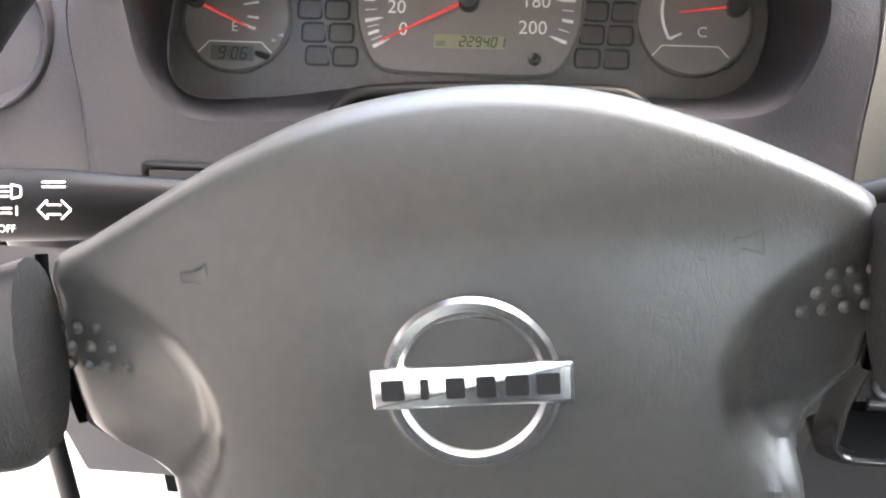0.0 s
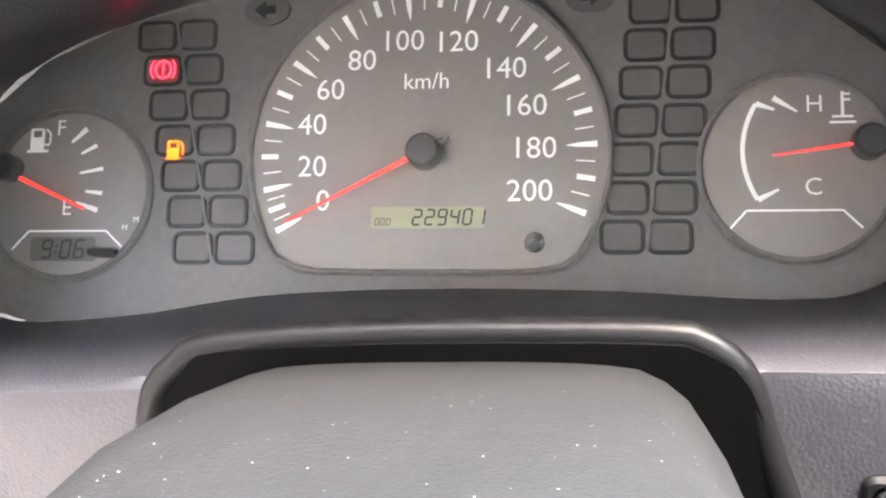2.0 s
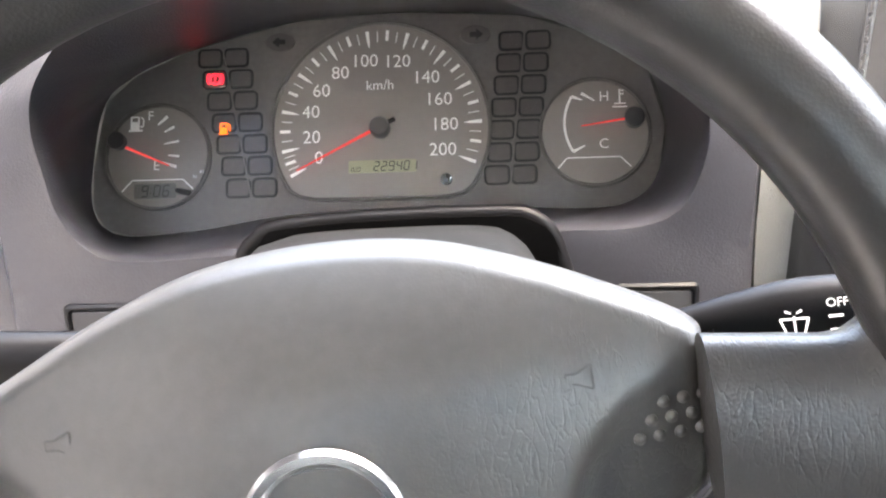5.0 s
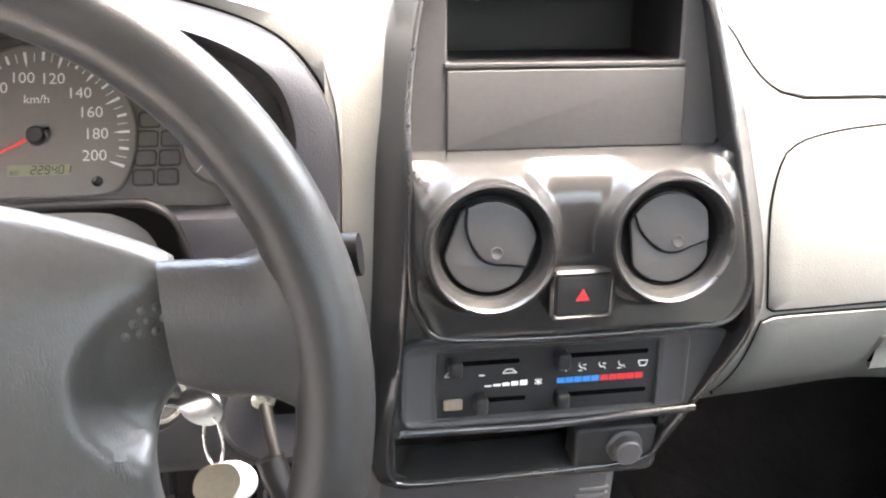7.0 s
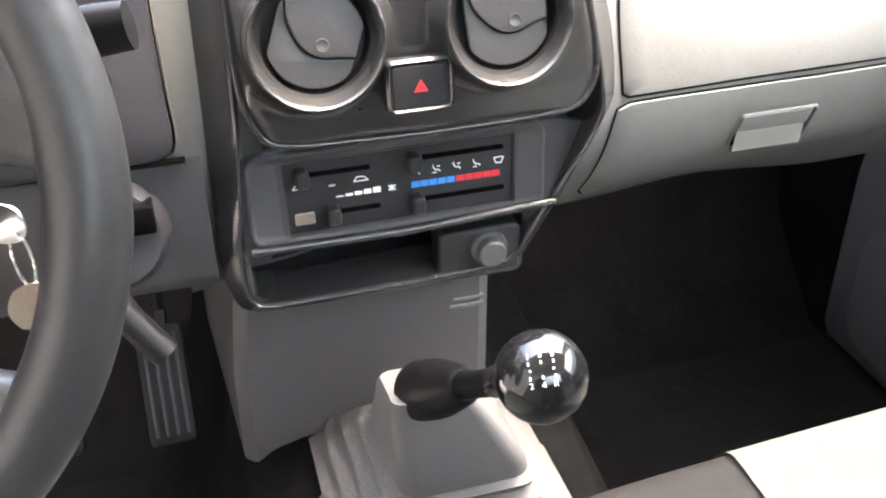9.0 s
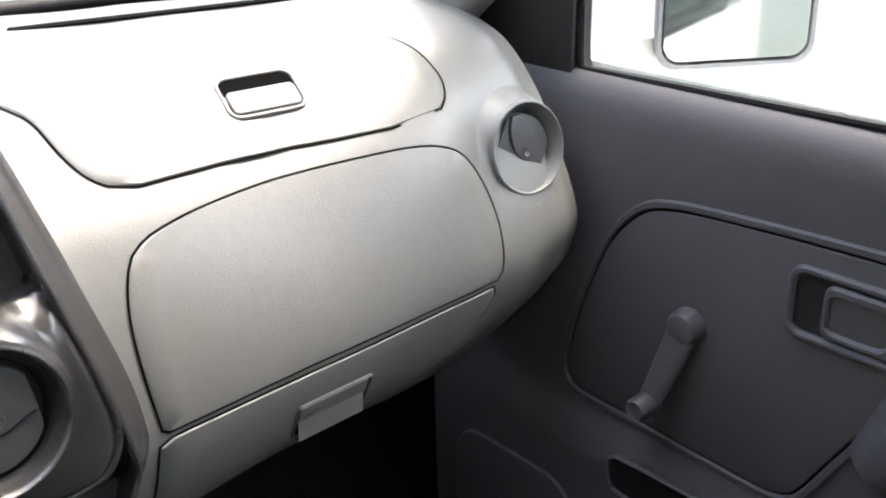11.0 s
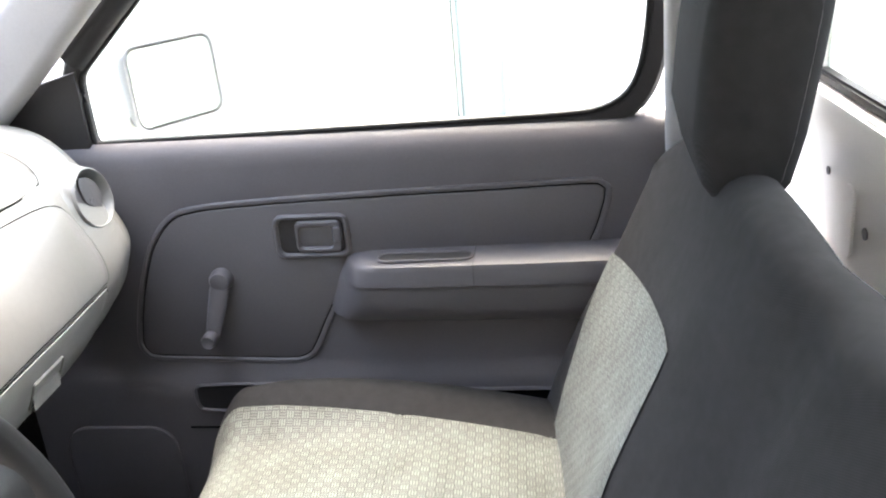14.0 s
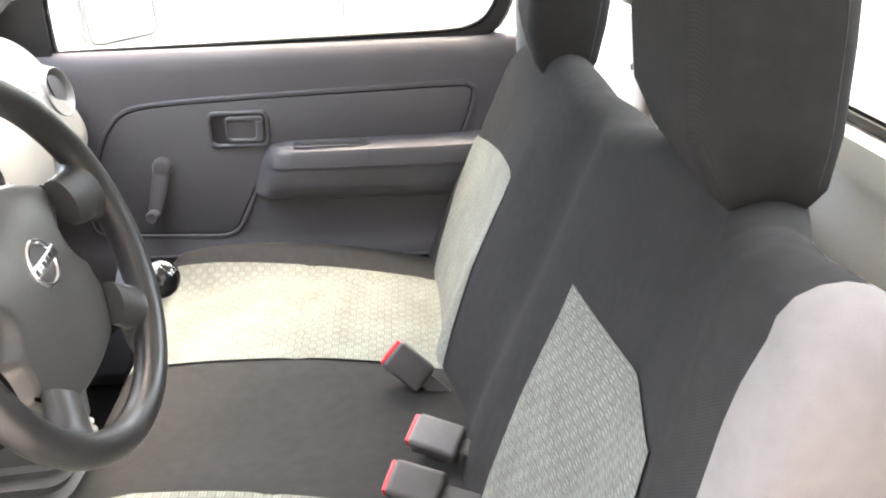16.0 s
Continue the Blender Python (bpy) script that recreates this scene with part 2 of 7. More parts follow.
MIRRORCASE = material("mirror_case_plastic", (0.22, 0.215, 0.225), 0.5, grain=0.2, gscale=600, vary=0.06)
MIRROR = material("mirror_glass", (0.50, 0.56, 0.53), 0.02, 1.0, vary=0.01)

def creased(base, name, start=0.02, full=0.07):
    """The same vinyl with age creases that set in with x from start to full."""
    m = base.copy()
    m.name = name
    nt = m.node_tree
    p = nt.nodes["Principled BSDF"]
    old = p.inputs["Normal"].links[0].from_socket
    tc = nt.nodes.new("ShaderNodeTexCoord")
    mp = nt.nodes.new("ShaderNodeMapping")
    mp.inputs["Scale"].default_value = (1.5, 0.45, 0.45)
    nt.links.new(tc.outputs["Object"], mp.inputs["Vector"])
    nz = nt.nodes.new("ShaderNodeTexNoise")
    nz.inputs["Scale"].default_value, nz.inputs["Detail"].default_value = 45.0, 4.0
    nt.links.new(mp.outputs[0], nz.inputs["Vector"])
    ad = nt.nodes.new("ShaderNodeMixRGB")
    ad.blend_type = "ADD"
    ad.inputs[0].default_value = 0.035
    nt.links.new(mp.outputs[0], ad.inputs[1])
    nt.links.new(nz.outputs["Color"], ad.inputs[2])
    vo = nt.nodes.new("ShaderNodeTexVoronoi")
    vo.feature = "DISTANCE_TO_EDGE"
    vo.inputs["Scale"].default_value = 210.0
    nt.links.new(ad.outputs[0], vo.inputs["Vector"])
    mr = nt.nodes.new("ShaderNodeMapRange")
    mr.inputs["From Max"].default_value = 0.10
    nt.links.new(vo.outputs["Distance"], mr.inputs["Value"])
    sx = nt.nodes.new("ShaderNodeSeparateXYZ")
    nt.links.new(tc.outputs["Object"], sx.inputs[0])
    mk = nt.nodes.new("ShaderNodeMapRange")
    mk.inputs["From Min"].default_value, mk.inputs["From Max"].default_value = start, full
    mk.inputs["To Max"].default_value = 0.13
    nt.links.new(sx.outputs["X"], mk.inputs["Value"])
    bp = nt.nodes.new("ShaderNodeBump")
    bp.inputs["Distance"].default_value = 0.0009
    nt.links.new(mk.outputs[0], bp.inputs["Strength"])
    nt.links.new(mr.outputs[0], bp.inputs["Height"])
    nt.links.new(old, bp.inputs["Normal"])
    nt.links.new(bp.outputs[0], p.inputs["Normal"])
    return m


CREASED = creased(LEATHER, "creased_wheel_vinyl")
SPOKEM = creased(material("spoke_vinyl", (0.036, 0.0352, 0.0342), 0.36, spec=0.5, grain=0.10, gscale=900, voronoi=True, fine=0.03, fscale=90, vary=0.12), "creased_spoke_vinyl", -0.16, -0.12)

# ---- building helpers ----
BASE = {}


def thing(name, base, label, category, group="", kind=""):
    ob = new(name)
    ob.location = base
    BASE[ob] = Vector(base)
    return tagged(ob, label, category, group, kind)


def part(name, bm, mat, parent=None, label="", angle=38.0):
    bmesh.ops.recalc_face_normals(bm, faces=bm.faces)
    base = BASE.get(parent, Vector())
    bm.transform(Matrix.Translation(-base))
    me = bpy.data.meshes.new(name)
    bm.to_mesh(me)
    bm.free()
    me.polygons.foreach_set("use_smooth", [True] * len(me.polygons))
    me.set_sharp_from_angle(angle=radians(angle))
    me.materials.append(mat)
    ob = new(name, me)
    if parent:
        ob.parent = parent
        BASE[ob] = base
    if label:
        ob["label"] = label
    return ob


def solo(name, bm, mat, label, category, kind="", group="", angle=38.0):
    return tagged(part(name, bm, mat, angle=angle), label, category, group, kind)


def frame_of(o, u, v):
    """Matrix with x along u, y along v, z along their cross product, at o."""
    u, v = Vector(u).normalized(), Vector(v).normalized()
    w = u.cross(v)
    return Matrix.Translation(o) @ Matrix((u, v, w)).transposed().to_4x4()


def loft(rings, closed=True, cap0=False, cap1=False, bm=None):
    bm = bm or bmesh.new()
    vs = [[bm.verts.new(p) for p in r] for r in rings]
    n = len(rings[0])
    for a, b in zip(vs, vs[1:]):
        for i in range(n if closed else n - 1):
            j = (i + 1) % n
            bm.faces.new((a[i], a[j], b[j], b[i]))
    if cap0:
        bm.faces.new(list(reversed(vs[0])))
    if cap1:
        bm.faces.new(vs[-1])
    return bm


def spline(pts, n, closed=False):
    """n points evenly along a Catmull-Rom curve through pts."""
    pts = [Vector(p) for p in pts]
    m = len(pts)
    dense = []
    for i in range(m if closed else m - 1):
        if closed:
            a, b, c, d = (pts[(i + k - 1) % m] for k in range(4))
        else:
            b, c = pts[i], pts[i + 1]
            a = pts[i - 1] if i else b * 2 - c
            d = pts[i + 2] if i + 2 < m else c * 2 - b
        for k in range(16):
            t = k / 16
            dense.append(0.5 * (2 * b + (c - a) * t + (2 * a - 5 * b + 4 * c - d) * t * t + (3 * b - a - 3 * c + d) * t ** 3))
    if closed:
        dense.append(dense[0])
    else:
        dense.append(pts[-1])
    d = [0.0]
    for p, q in zip(dense, dense[1:]):
        d.append(d[-1] + (q - p).length)
    out, j = [], 0
    for i in range(n):
        s = d[-1] * i / (n if closed else n - 1)
        while j < len(d) - 2 and d[j + 1] < s:
            j += 1
        k = (s - d[j]) / max(d[j + 1] - d[j], 1e-9)
        out.append(dense[j].lerp(dense[j + 1], min(k, 1)))
    return out


def flat_spline(pts, n, closed=True):
    """Smooth outline in a plane through pts."""
    return [Vector((p.x, p.y)) for p in spline([(a, b, 0) for a, b in pts], n, closed)]


def rrect(w, h, r, n=6, cx=0.0, cy=0.0):
    out = []
    for sx, sy, a0 in ((1, -1, -90), (1, 1, 0), (-1, 1, 90), (-1, -1, 180)):
        for k in range(n + 1):
            a = radians(a0 + 90 * k / n)
            out.append(Vector((cx + sx * (w / 2 - r) + r * math.cos(a), cy + sy * (h / 2 - r) + r * math.sin(a))))
    return out


def dense(o, step):
    """The outline with more points along its straight runs."""
    out = []
    for i, p in enumerate(o):
        q = o[(i + 1) % len(o)]
        n = max(1, int((q - p).length / step))
        out += [p.lerp(q, k / n) for k in range(n)]
    return out


def inset(o, d):
    """Outline moved inwards by d (anticlockwise outlines)."""
    n, out = len(o), []
    for i in range(n):
        a, b, c = o[i - 1], o[i], o[(i + 1) % n]
        e = (c - a)
        if e.length < 1e-9:
            out.append(b.copy())
            continue
        e.normalize()
        out.append(Vector((b.x - e.y * d, b.y + e.x * d)))
    return out


def circle(r, n=48, cx=0.0, cy=0.0, ry=None):
    return [Vector((cx + r * math.cos(2 * math.pi * i / n), cy + (ry or r) * math.sin(2 * math.pi * i / n))) for i in range(n)]


def plate(o, m, d, bev=0.0, z0=0.0, bm=None):
    """Solid plate: outline o in the x-y plane of m, from z0 to z0 + d, with a rounded front edge."""
    rings = [[m @ Vector((p.x, p.y, z0)) for p in o]]
    if bev:
        for k in range(4):
            a = radians(30 * k)
            q = inset(o, bev * (1 - math.cos(a)))
            rings.append([m @ Vector((p.x, p.y, z0 + d - bev + bev * math.sin(a))) for p in q])
    else:
        rings.append([m @ Vector((p.x, p.y, z0 + d)) for p in o])
    return loft(rings, True, True, True, bm)


def frame_plate(outer, inner, m, d, bev=0.001, z0=0.0, bm=None):
    """Frame between two outlines of the same count: front, rounded edges and side walls."""
    def at(o, z):
        return [m @ Vector((p.x, p.y, z)) for p in o]
    rings = [at(outer, z0), at(outer, z0 + d - bev), at(inset(outer, bev), z0 + d), at(inset(inner, -bev), z0 + d), at(inner, z0 + d - bev), at(inner, z0)]
    return loft(rings, True, bm=bm)


def lathe(prof, m, n=48, bm=None):
    """Turned shape: prof of (radius, height) round m's z axis."""
    rings = [[m @ Vector((r * math.cos(2 * math.pi * i / n), r * math.sin(2 * math.pi * i / n), h)) for i in range(n)] for r, h in prof]
    return loft(rings, True, prof[0][0] > 1e-6, prof[-1][0] > 1e-6, bm)


def tube(pts, rad, n=12, closed=False, caps=True, bm=None, flat=1.0, up=(0, 0, 1)):
    pts = [Vector(p) for p in pts]
    rs = rad if isinstance(rad, (list, tuple)) else [rad] * len(pts)
    rings, m = [], len(pts)
    for i, p in enumerate(pts):
        a = pts[i - 1] if i or closed else p
        b = pts[(i + 1) % m] if i < m - 1 or closed else p
        t = (b - a).normalized()
        s = t.cross(Vector(up))
        if s.length < 1e-4:
            s = t.cross(Vector((0.3, 1, 0.1)))
        s.normalize()
        w = s.cross(t)
        rings.append([p + s * (rs[i] * math.cos(2 * math.pi * k / n)) + w * (rs[i] * flat * math.sin(2 * math.pi * k / n)) for k in range(n)])
    if closed:
        rings.append(rings[0])
    bm = loft(rings, True, caps and not closed, caps and not closed, bm)
    if closed:
        bmesh.ops.remove_doubles(bm, verts=bm.verts, dist=1e-6)
    return bm


def box(c, s, bev=0.0, seg=2, m=None, bm=None):
    b = bmesh.new()
    bmesh.ops.create_cube(b, size=1.0)
    b.transform(Matrix.Translation(c) @ Matrix.Diagonal((*s, 1)))
    if bev:
        bmesh.ops.bevel(b, geom=b.edges[:], offset=bev, segments=seg, affect="EDGES", profile=0.5)
    if m:
        b.transform(m)
    if bm is None:
        return b
    me = bpy.data.meshes.new("tmp")
    b.to_mesh(me)
    bm.from_mesh(me)
    b.free()
    bpy.data.meshes.remove(me)
    return bm


def lettering(text, size, m, depth=0.0, align="CENTER"):
    """Mesh of a text in the built-in font, centred on m."""
    cu = bpy.data.curves.new("letters", "FONT")
    cu.body, cu.size, cu.align_x, cu.align_y, cu.extrude = text, size, align, "CENTER", depth
    cu.resolution_u = 3
    ob = bpy.data.objects.new("letters", cu)
    scene.collection.objects.link(ob)
    me = ob.to_mesh()
    bm = bmesh.new()
    bm.from_mesh(me)
    ob.to_mesh_clear()
    bpy.data.objects.remove(ob)
    bpy.data.curves.remove(cu)
    bm.transform(m)
    return bm


def strips(lines, m, w, bm=None, z=0.0):
    """Flat strokes between pairs of points in m's plane."""
    bm = bm or bmesh.new()
    for (ax, ay), (bx, by), *ww in lines:
        wa = ww[0] if ww else w
        wb = ww[1] if len(ww) > 1 else wa
        a, b = Vector((ax, ay)), Vector((bx, by))
        t = (b - a).normalized()
        nrm = Vector((-t.y, t.x))
        q = [a - nrm * wa / 2, b - nrm * wb / 2, b + nrm * wb / 2, a + nrm * wa / 2]
        bm.faces.new([bm.verts.new(m @ Vector((p.x, p.y, z))) for p in q])
    return bm

SEGMENTS = {"0": "abcdef", "1": "bc", "2": "abged", "3": "abgcd", "4": "fgbc", "5": "afgcd", "6": "afgedc", "7": "abc", "8": "abcdefg", "9": "abcdfg"}


def segments(text, h, m, z=0.0):
    """Leaning seven-segment figures of height h, centred on m."""
    w, lines, x = h * 0.52, [], 0.0
    ends = {"a": ((0, 2), (1, 2)), "b": ((1, 2), (1, 1)), "c": ((1, 1), (1, 0)), "d": ((0, 0), (1, 0)), "e": ((0, 1), (0, 0)), "f": ((0, 2), (0, 1)), "g": ((0, 1), (1, 1))}
    for ch in text:
        if ch == ":":
            lines += [((x, h * k), (x, h * (k + 0.12))) for k in (0.25, 0.62)]
            x += h * 0.3
            continue
        for e in SEGMENTS[ch]:
            (ax, ay), (bx, by) = ends[e]
            ax, ay, bx, by = x + ax * w, ay * h / 2, x + bx * w, by * h / 2
            lines.append(((ax + 0.06 * (bx - ax), ay + 0.06 * (by - ay)), (bx - 0.06 * (bx - ax), by - 0.06 * (by - ay))))
        x += w + h * 0.32
    lean, cx = 0.14, (x - h * 0.32) / 2
    return strips([tuple((px - cx + lean * (py - h / 2), py - h / 2) for px, py in l) for l in lines], m, h * 0.13, None, z)

# ---- yard outside ----
def slab(name, x0, x1, y0, y1, z0, z1, mat, label, category, bev=0.0, kind="structure"):
    return solo(name, box(((x0 + x1) / 2, (y0 + y1) / 2, (z0 + z1) / 2), (x1 - x0, y1 - y0, z1 - z0), bev), mat, label, category, kind)


slab("ground", -60, 60, -60, 60, -0.75, -0.55, ASPHALT, "pale sunlit concrete yard round the parked pickup", "ground")
slab("yard_wall", 5.2, 5.5, -12, 14, -0.55, 2.7, WALLM, "bright rendered yard wall beside the pickup", "wall")
slab("building_front", -9, 10, 5.0, 5.4, -0.55, 2.9, material("front_block", (0.30, 0.325, 0.28), 0.9, vary=0.2, vscale=0.8, fine=0.3, fscale=5), "tall grey-green building wall ahead of the pickup", "wall")
# Added out of view: keeps low sky light from flooding the open doorway
slab("side_light_blocker", -2.5, -2.15, -10, 12, -0.55, 4.2, material("grey_block", (0.16, 0.157, 0.152), 0.9, vary=0.15, vscale=1.5, fine=0.3, fscale=6), "unseen grey wall added on the driver's side to hold back light", "wall")
# Wall behind is unseen, added to set how much light comes from the rear
slab("rear_light_wall", -8, 9, -6.4, -6.0, -0.55, 3.2, material("rear_block", (0.45, 0.44, 0.42), 0.9, vary=0.15, vscale=1.2, fine=0.3, fscale=6), "unseen plain wall added behind the pickup to shape the rear light", "wall")
gate = thing("yard_gate", (5.1, 0.3, -0.55), "pale grey-green sheet metal gate panel in the yard wall", "gate")
part("sheet", box((5.14, 0.365, 0.85), (0.08, 0.25, 2.8), 0.01), SHUTTER, gate)
part("post", box((5.12, 0.50, 0.85), (0.12, 0.02, 2.8), 0.005), SHUTTER, gate)
part("post", box((5.12, 0.23, 0.85), (0.12, 0.02, 2.8), 0.005), SHUTTER, gate)
part("wide_sheet", box((5.16, 1.05, 0.75), (0.06, 1.05, 2.6), 0.01), WALLM, gate)
part("step", box((5.0, 0.0, -0.28), (0.4, 0.46, 0.32), 0.02), SHUTTER, gate)

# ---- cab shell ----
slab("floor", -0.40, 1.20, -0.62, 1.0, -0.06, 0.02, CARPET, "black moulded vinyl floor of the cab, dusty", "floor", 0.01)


def tunnel():
    sec = [(0.10, 0.015), (0.17, 0.06), (0.215, 0.18), (0.25, 0.235), (0.32, 0.255), (0.48, 0.255), (0.56, 0.235), (0.60, 0.18), (0.645, 0.06), (0.72, 0.015)]
    rings = []
    for y, k in ((-0.5, 0.55), (0.2, 0.8), (0.42, 0.95), (0.62, 1.12), (0.80, 1.3), (1.0, 1.6)):
        rings.append(spline([(x, y, 0.015 + (z - 0.015) * k) for x, z in sec], 30))
    return loft(rings, False)


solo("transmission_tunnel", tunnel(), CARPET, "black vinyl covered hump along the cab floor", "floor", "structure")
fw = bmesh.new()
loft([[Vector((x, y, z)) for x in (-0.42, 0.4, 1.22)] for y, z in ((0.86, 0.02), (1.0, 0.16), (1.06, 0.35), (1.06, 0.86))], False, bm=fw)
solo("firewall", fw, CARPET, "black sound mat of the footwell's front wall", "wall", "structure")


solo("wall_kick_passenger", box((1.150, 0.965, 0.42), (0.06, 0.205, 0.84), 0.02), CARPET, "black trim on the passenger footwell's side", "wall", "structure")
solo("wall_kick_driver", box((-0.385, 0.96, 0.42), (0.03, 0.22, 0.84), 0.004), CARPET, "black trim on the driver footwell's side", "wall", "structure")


def roof():
    bm = bmesh.new()
    rows = []
    for y, z in ((0.30, 1.31), (0.15, 1.345), (-0.1, 1.36), (-0.45, 1.345), (-0.56, 1.31)):
        rows.append([Vector((x, y, z - 0.05 * abs((x - 0.4) / 0.76) ** 4)) for x in np.linspace(-0.36, 1.16, 13)])
    loft(rows, False, bm=bm)
    loft([[p + Vector((0, 0, 0.03)) for p in r] for r in rows], False, bm=bm)
    return bm


solo("ceiling", roof(), HEADLINER, "pale cloth headliner under the cab roof", "ceiling", "structure")


def rear_y(x):
    return -0.49 + 0.09 * (x - 1.1)


def rear_panel(x0, x1, z0, z1, t=0.03, dy=0.0):
    """Upright sheet of the rear wall between two heights."""
    bm = bmesh.new()
    vs = []
    for x, z in ((x0, z0), (x1, z0), (x1, z1), (x0, z1)):
        vs.append((x, rear_y(x) + dy, z))
    f = [bm.verts.new(v) for v in vs] + [bm.verts.new((x, y - t, z)) for x, y, z in vs]
    for q in ((0, 1, 2, 3), (7, 6, 5, 4), (0, 4, 5, 1), (1, 5, 6, 2), (2, 6, 7, 3), (3, 7, 4, 0)):
        bm.faces.new([f[i] for i in q])
    bmesh.ops.bevel(bm, geom=bm.edges[:], offset=0.004, segments=2, affect="EDGES")
    return bm


solo("wall_rear", rear_panel(-0.42, 1.22, 0.0, 0.80), PAINT, "bare white painted metal back wall of the cab", "wall", "structure")
wr = thing("window_rear", (0.4, rear_y(0.4), 0.80), "wide rear cab window in a white frame with a black seal", "window", kind="structure")
part("window_sill", rear_panel(-0.42, 1.22, 0.80, 0.845, 0.05, 0.012), PAINT, wr)
part("window_head", rear_panel(-0.42, 1.22, 1.22, 1.33), PAINT, wr)
part("side_post", rear_panel(1.10, 1.22, 0.80, 1.33, 0.05), PAINT, wr)
part("side_post", rear_panel(-0.42, -0.30, 0.80, 1.33, 0.05), PAINT, wr)
sealb = rear_panel(-0.30, 1.10, 0.845, 0.862, 0.02, -0.004)
part("seal", sealb, RUBBER, wr)
gl = part("pane", rear_panel(-0.30, 1.10, 0.85, 1.24, 0.004, -0.02), GLASS, wr)
gl.visible_shadow = False
# pressed holes and ribs in the back wall, seen past the headrests
hole = frame_of((0.86, rear_y(0.86) + 0.004, 0.70), (1, 0.09, 0), (0, 0, 1))
part("pressed_hole", plate(circle(0.008, 20), hole, 0.002), VENTM, wr)
part("pressed_hole", plate(circle(0.006, 16, 0.14, 0.04), hole, 0.002), VENTM, wr)
part("pressed_rib", plate(rrect(0.035, 0.1, 0.015, 4, 0.06, -0.005), hole, 0.006, 0.004), PAINT, wr)
part("pressed_rib", plate(rrect(0.035, 0.1, 0.015, 4, -0.08, -0.005), hole, 0.006, 0.004), PAINT, wr)


def pillar(pts, w, d, n=14, up=(1, 0, 0)):
    """Rounded trim strip of oblong section along pts."""
    rings = []
    pts = spline(pts, n)
    for i, p in enumerate(pts):
        t = (pts[min(i + 1, n - 1)] - pts[max(i - 1, 0)]).normalized()
        s = t.cross(Vector(up)).normalized()
        o = Vector(up)
        rings.append([p + s * q.x + o * q.y for q in rrect(w, d, d * 0.45, 4)])
    return loft(rings, True, True, True)


solo("pillar_front_passenger", pillar([(1.14, 0.885, 0.81), (1.135, 0.745, 0.93), (1.125, 0.585, 1.075), (1.105, 0.425, 1.205), (1.09, 0.28, 1.305)], 0.115, 0.05), TRIM, "grey plastic trim of the sloping windscreen pillar", "pillar", "structure")
solo("pillar_front_driver", pillar([(-0.335, 0.90, 0.82), (-0.33, 0.76, 0.945), (-0.32, 0.60, 1.09), (-0.30, 0.44, 1.22), (-0.29, 0.30, 1.31)], 0.085, 0.05), TRIM, "grey plastic trim of the sloping windscreen pillar", "pillar", "structure")
solo("pillar_rear_passenger", pillar([(1.155, -0.36, 0.0), (1.155, -0.36, 0.5), (1.15, -0.355, 0.85), (1.13, -0.35, 1.1), (1.09, -0.34, 1.32)], 0.13, 0.04), TRIM, "pale grey trim of the door post behind the passenger door", "pillar", "structure")
solo("pillar_rear_driver", pillar([(-0.38, -0.50, 0.0), (-0.38, -0.50, 0.5), (-0.37, -0.50, 0.85), (-0.35, -0.50, 1.1), (-0.31, -0.48, 1.32)], 0.13, 0.04), TRIM, "pale grey trim of the door post behind the driver's door", "pillar", "structure")
solo("sill_driver", box((-0.38, 0.25, 0.0), (0.10, 1.4, 0.12), 0.02), PAINT, "white painted door sill under the open driver's doorway", "sill", "structure")

ws = thing("windscreen", (0.4, 0.95, 0.86), "large raked windscreen with a black border", "windscreen", kind="structure")
wsb = loft([[Vector((x, y - 0.05 * abs((x - 0.4) / 0.75) ** 2, z)) for x in np.linspace(-0.34, 1.14, 15)] for y, z in ((1.03, 0.80), (0.98, 0.87), (0.64, 1.12), (0.36, 1.30))], False)
g = part("pane", wsb, GLASS, ws)
g.visible_shadow = False
part("lower_seal", tube([(x, 0.985 - 0.05 * abs((x - 0.4) / 0.75) ** 2, 0.872) for x in np.linspace(-0.33, 1.13, 20)], 0.010), RUBBER, ws)
# bonnet beyond the windscreen
bn = loft([[Vector((x, y, z - 0.10 * abs((x - 0.4) / 0.85) ** 4)) for x in np.linspace(-0.42, 1.22, 13)] for y, z in ((1.06, 0.76), (1.3, 0.80), (1.7, 0.76), (2.1, 0.66), (2.2, 0.50), (2.2, -0.1))], False)
solo("bonnet", bn, PAINT, "white bonnet of the pickup beyond the windscreen", "bonnet", "structure")

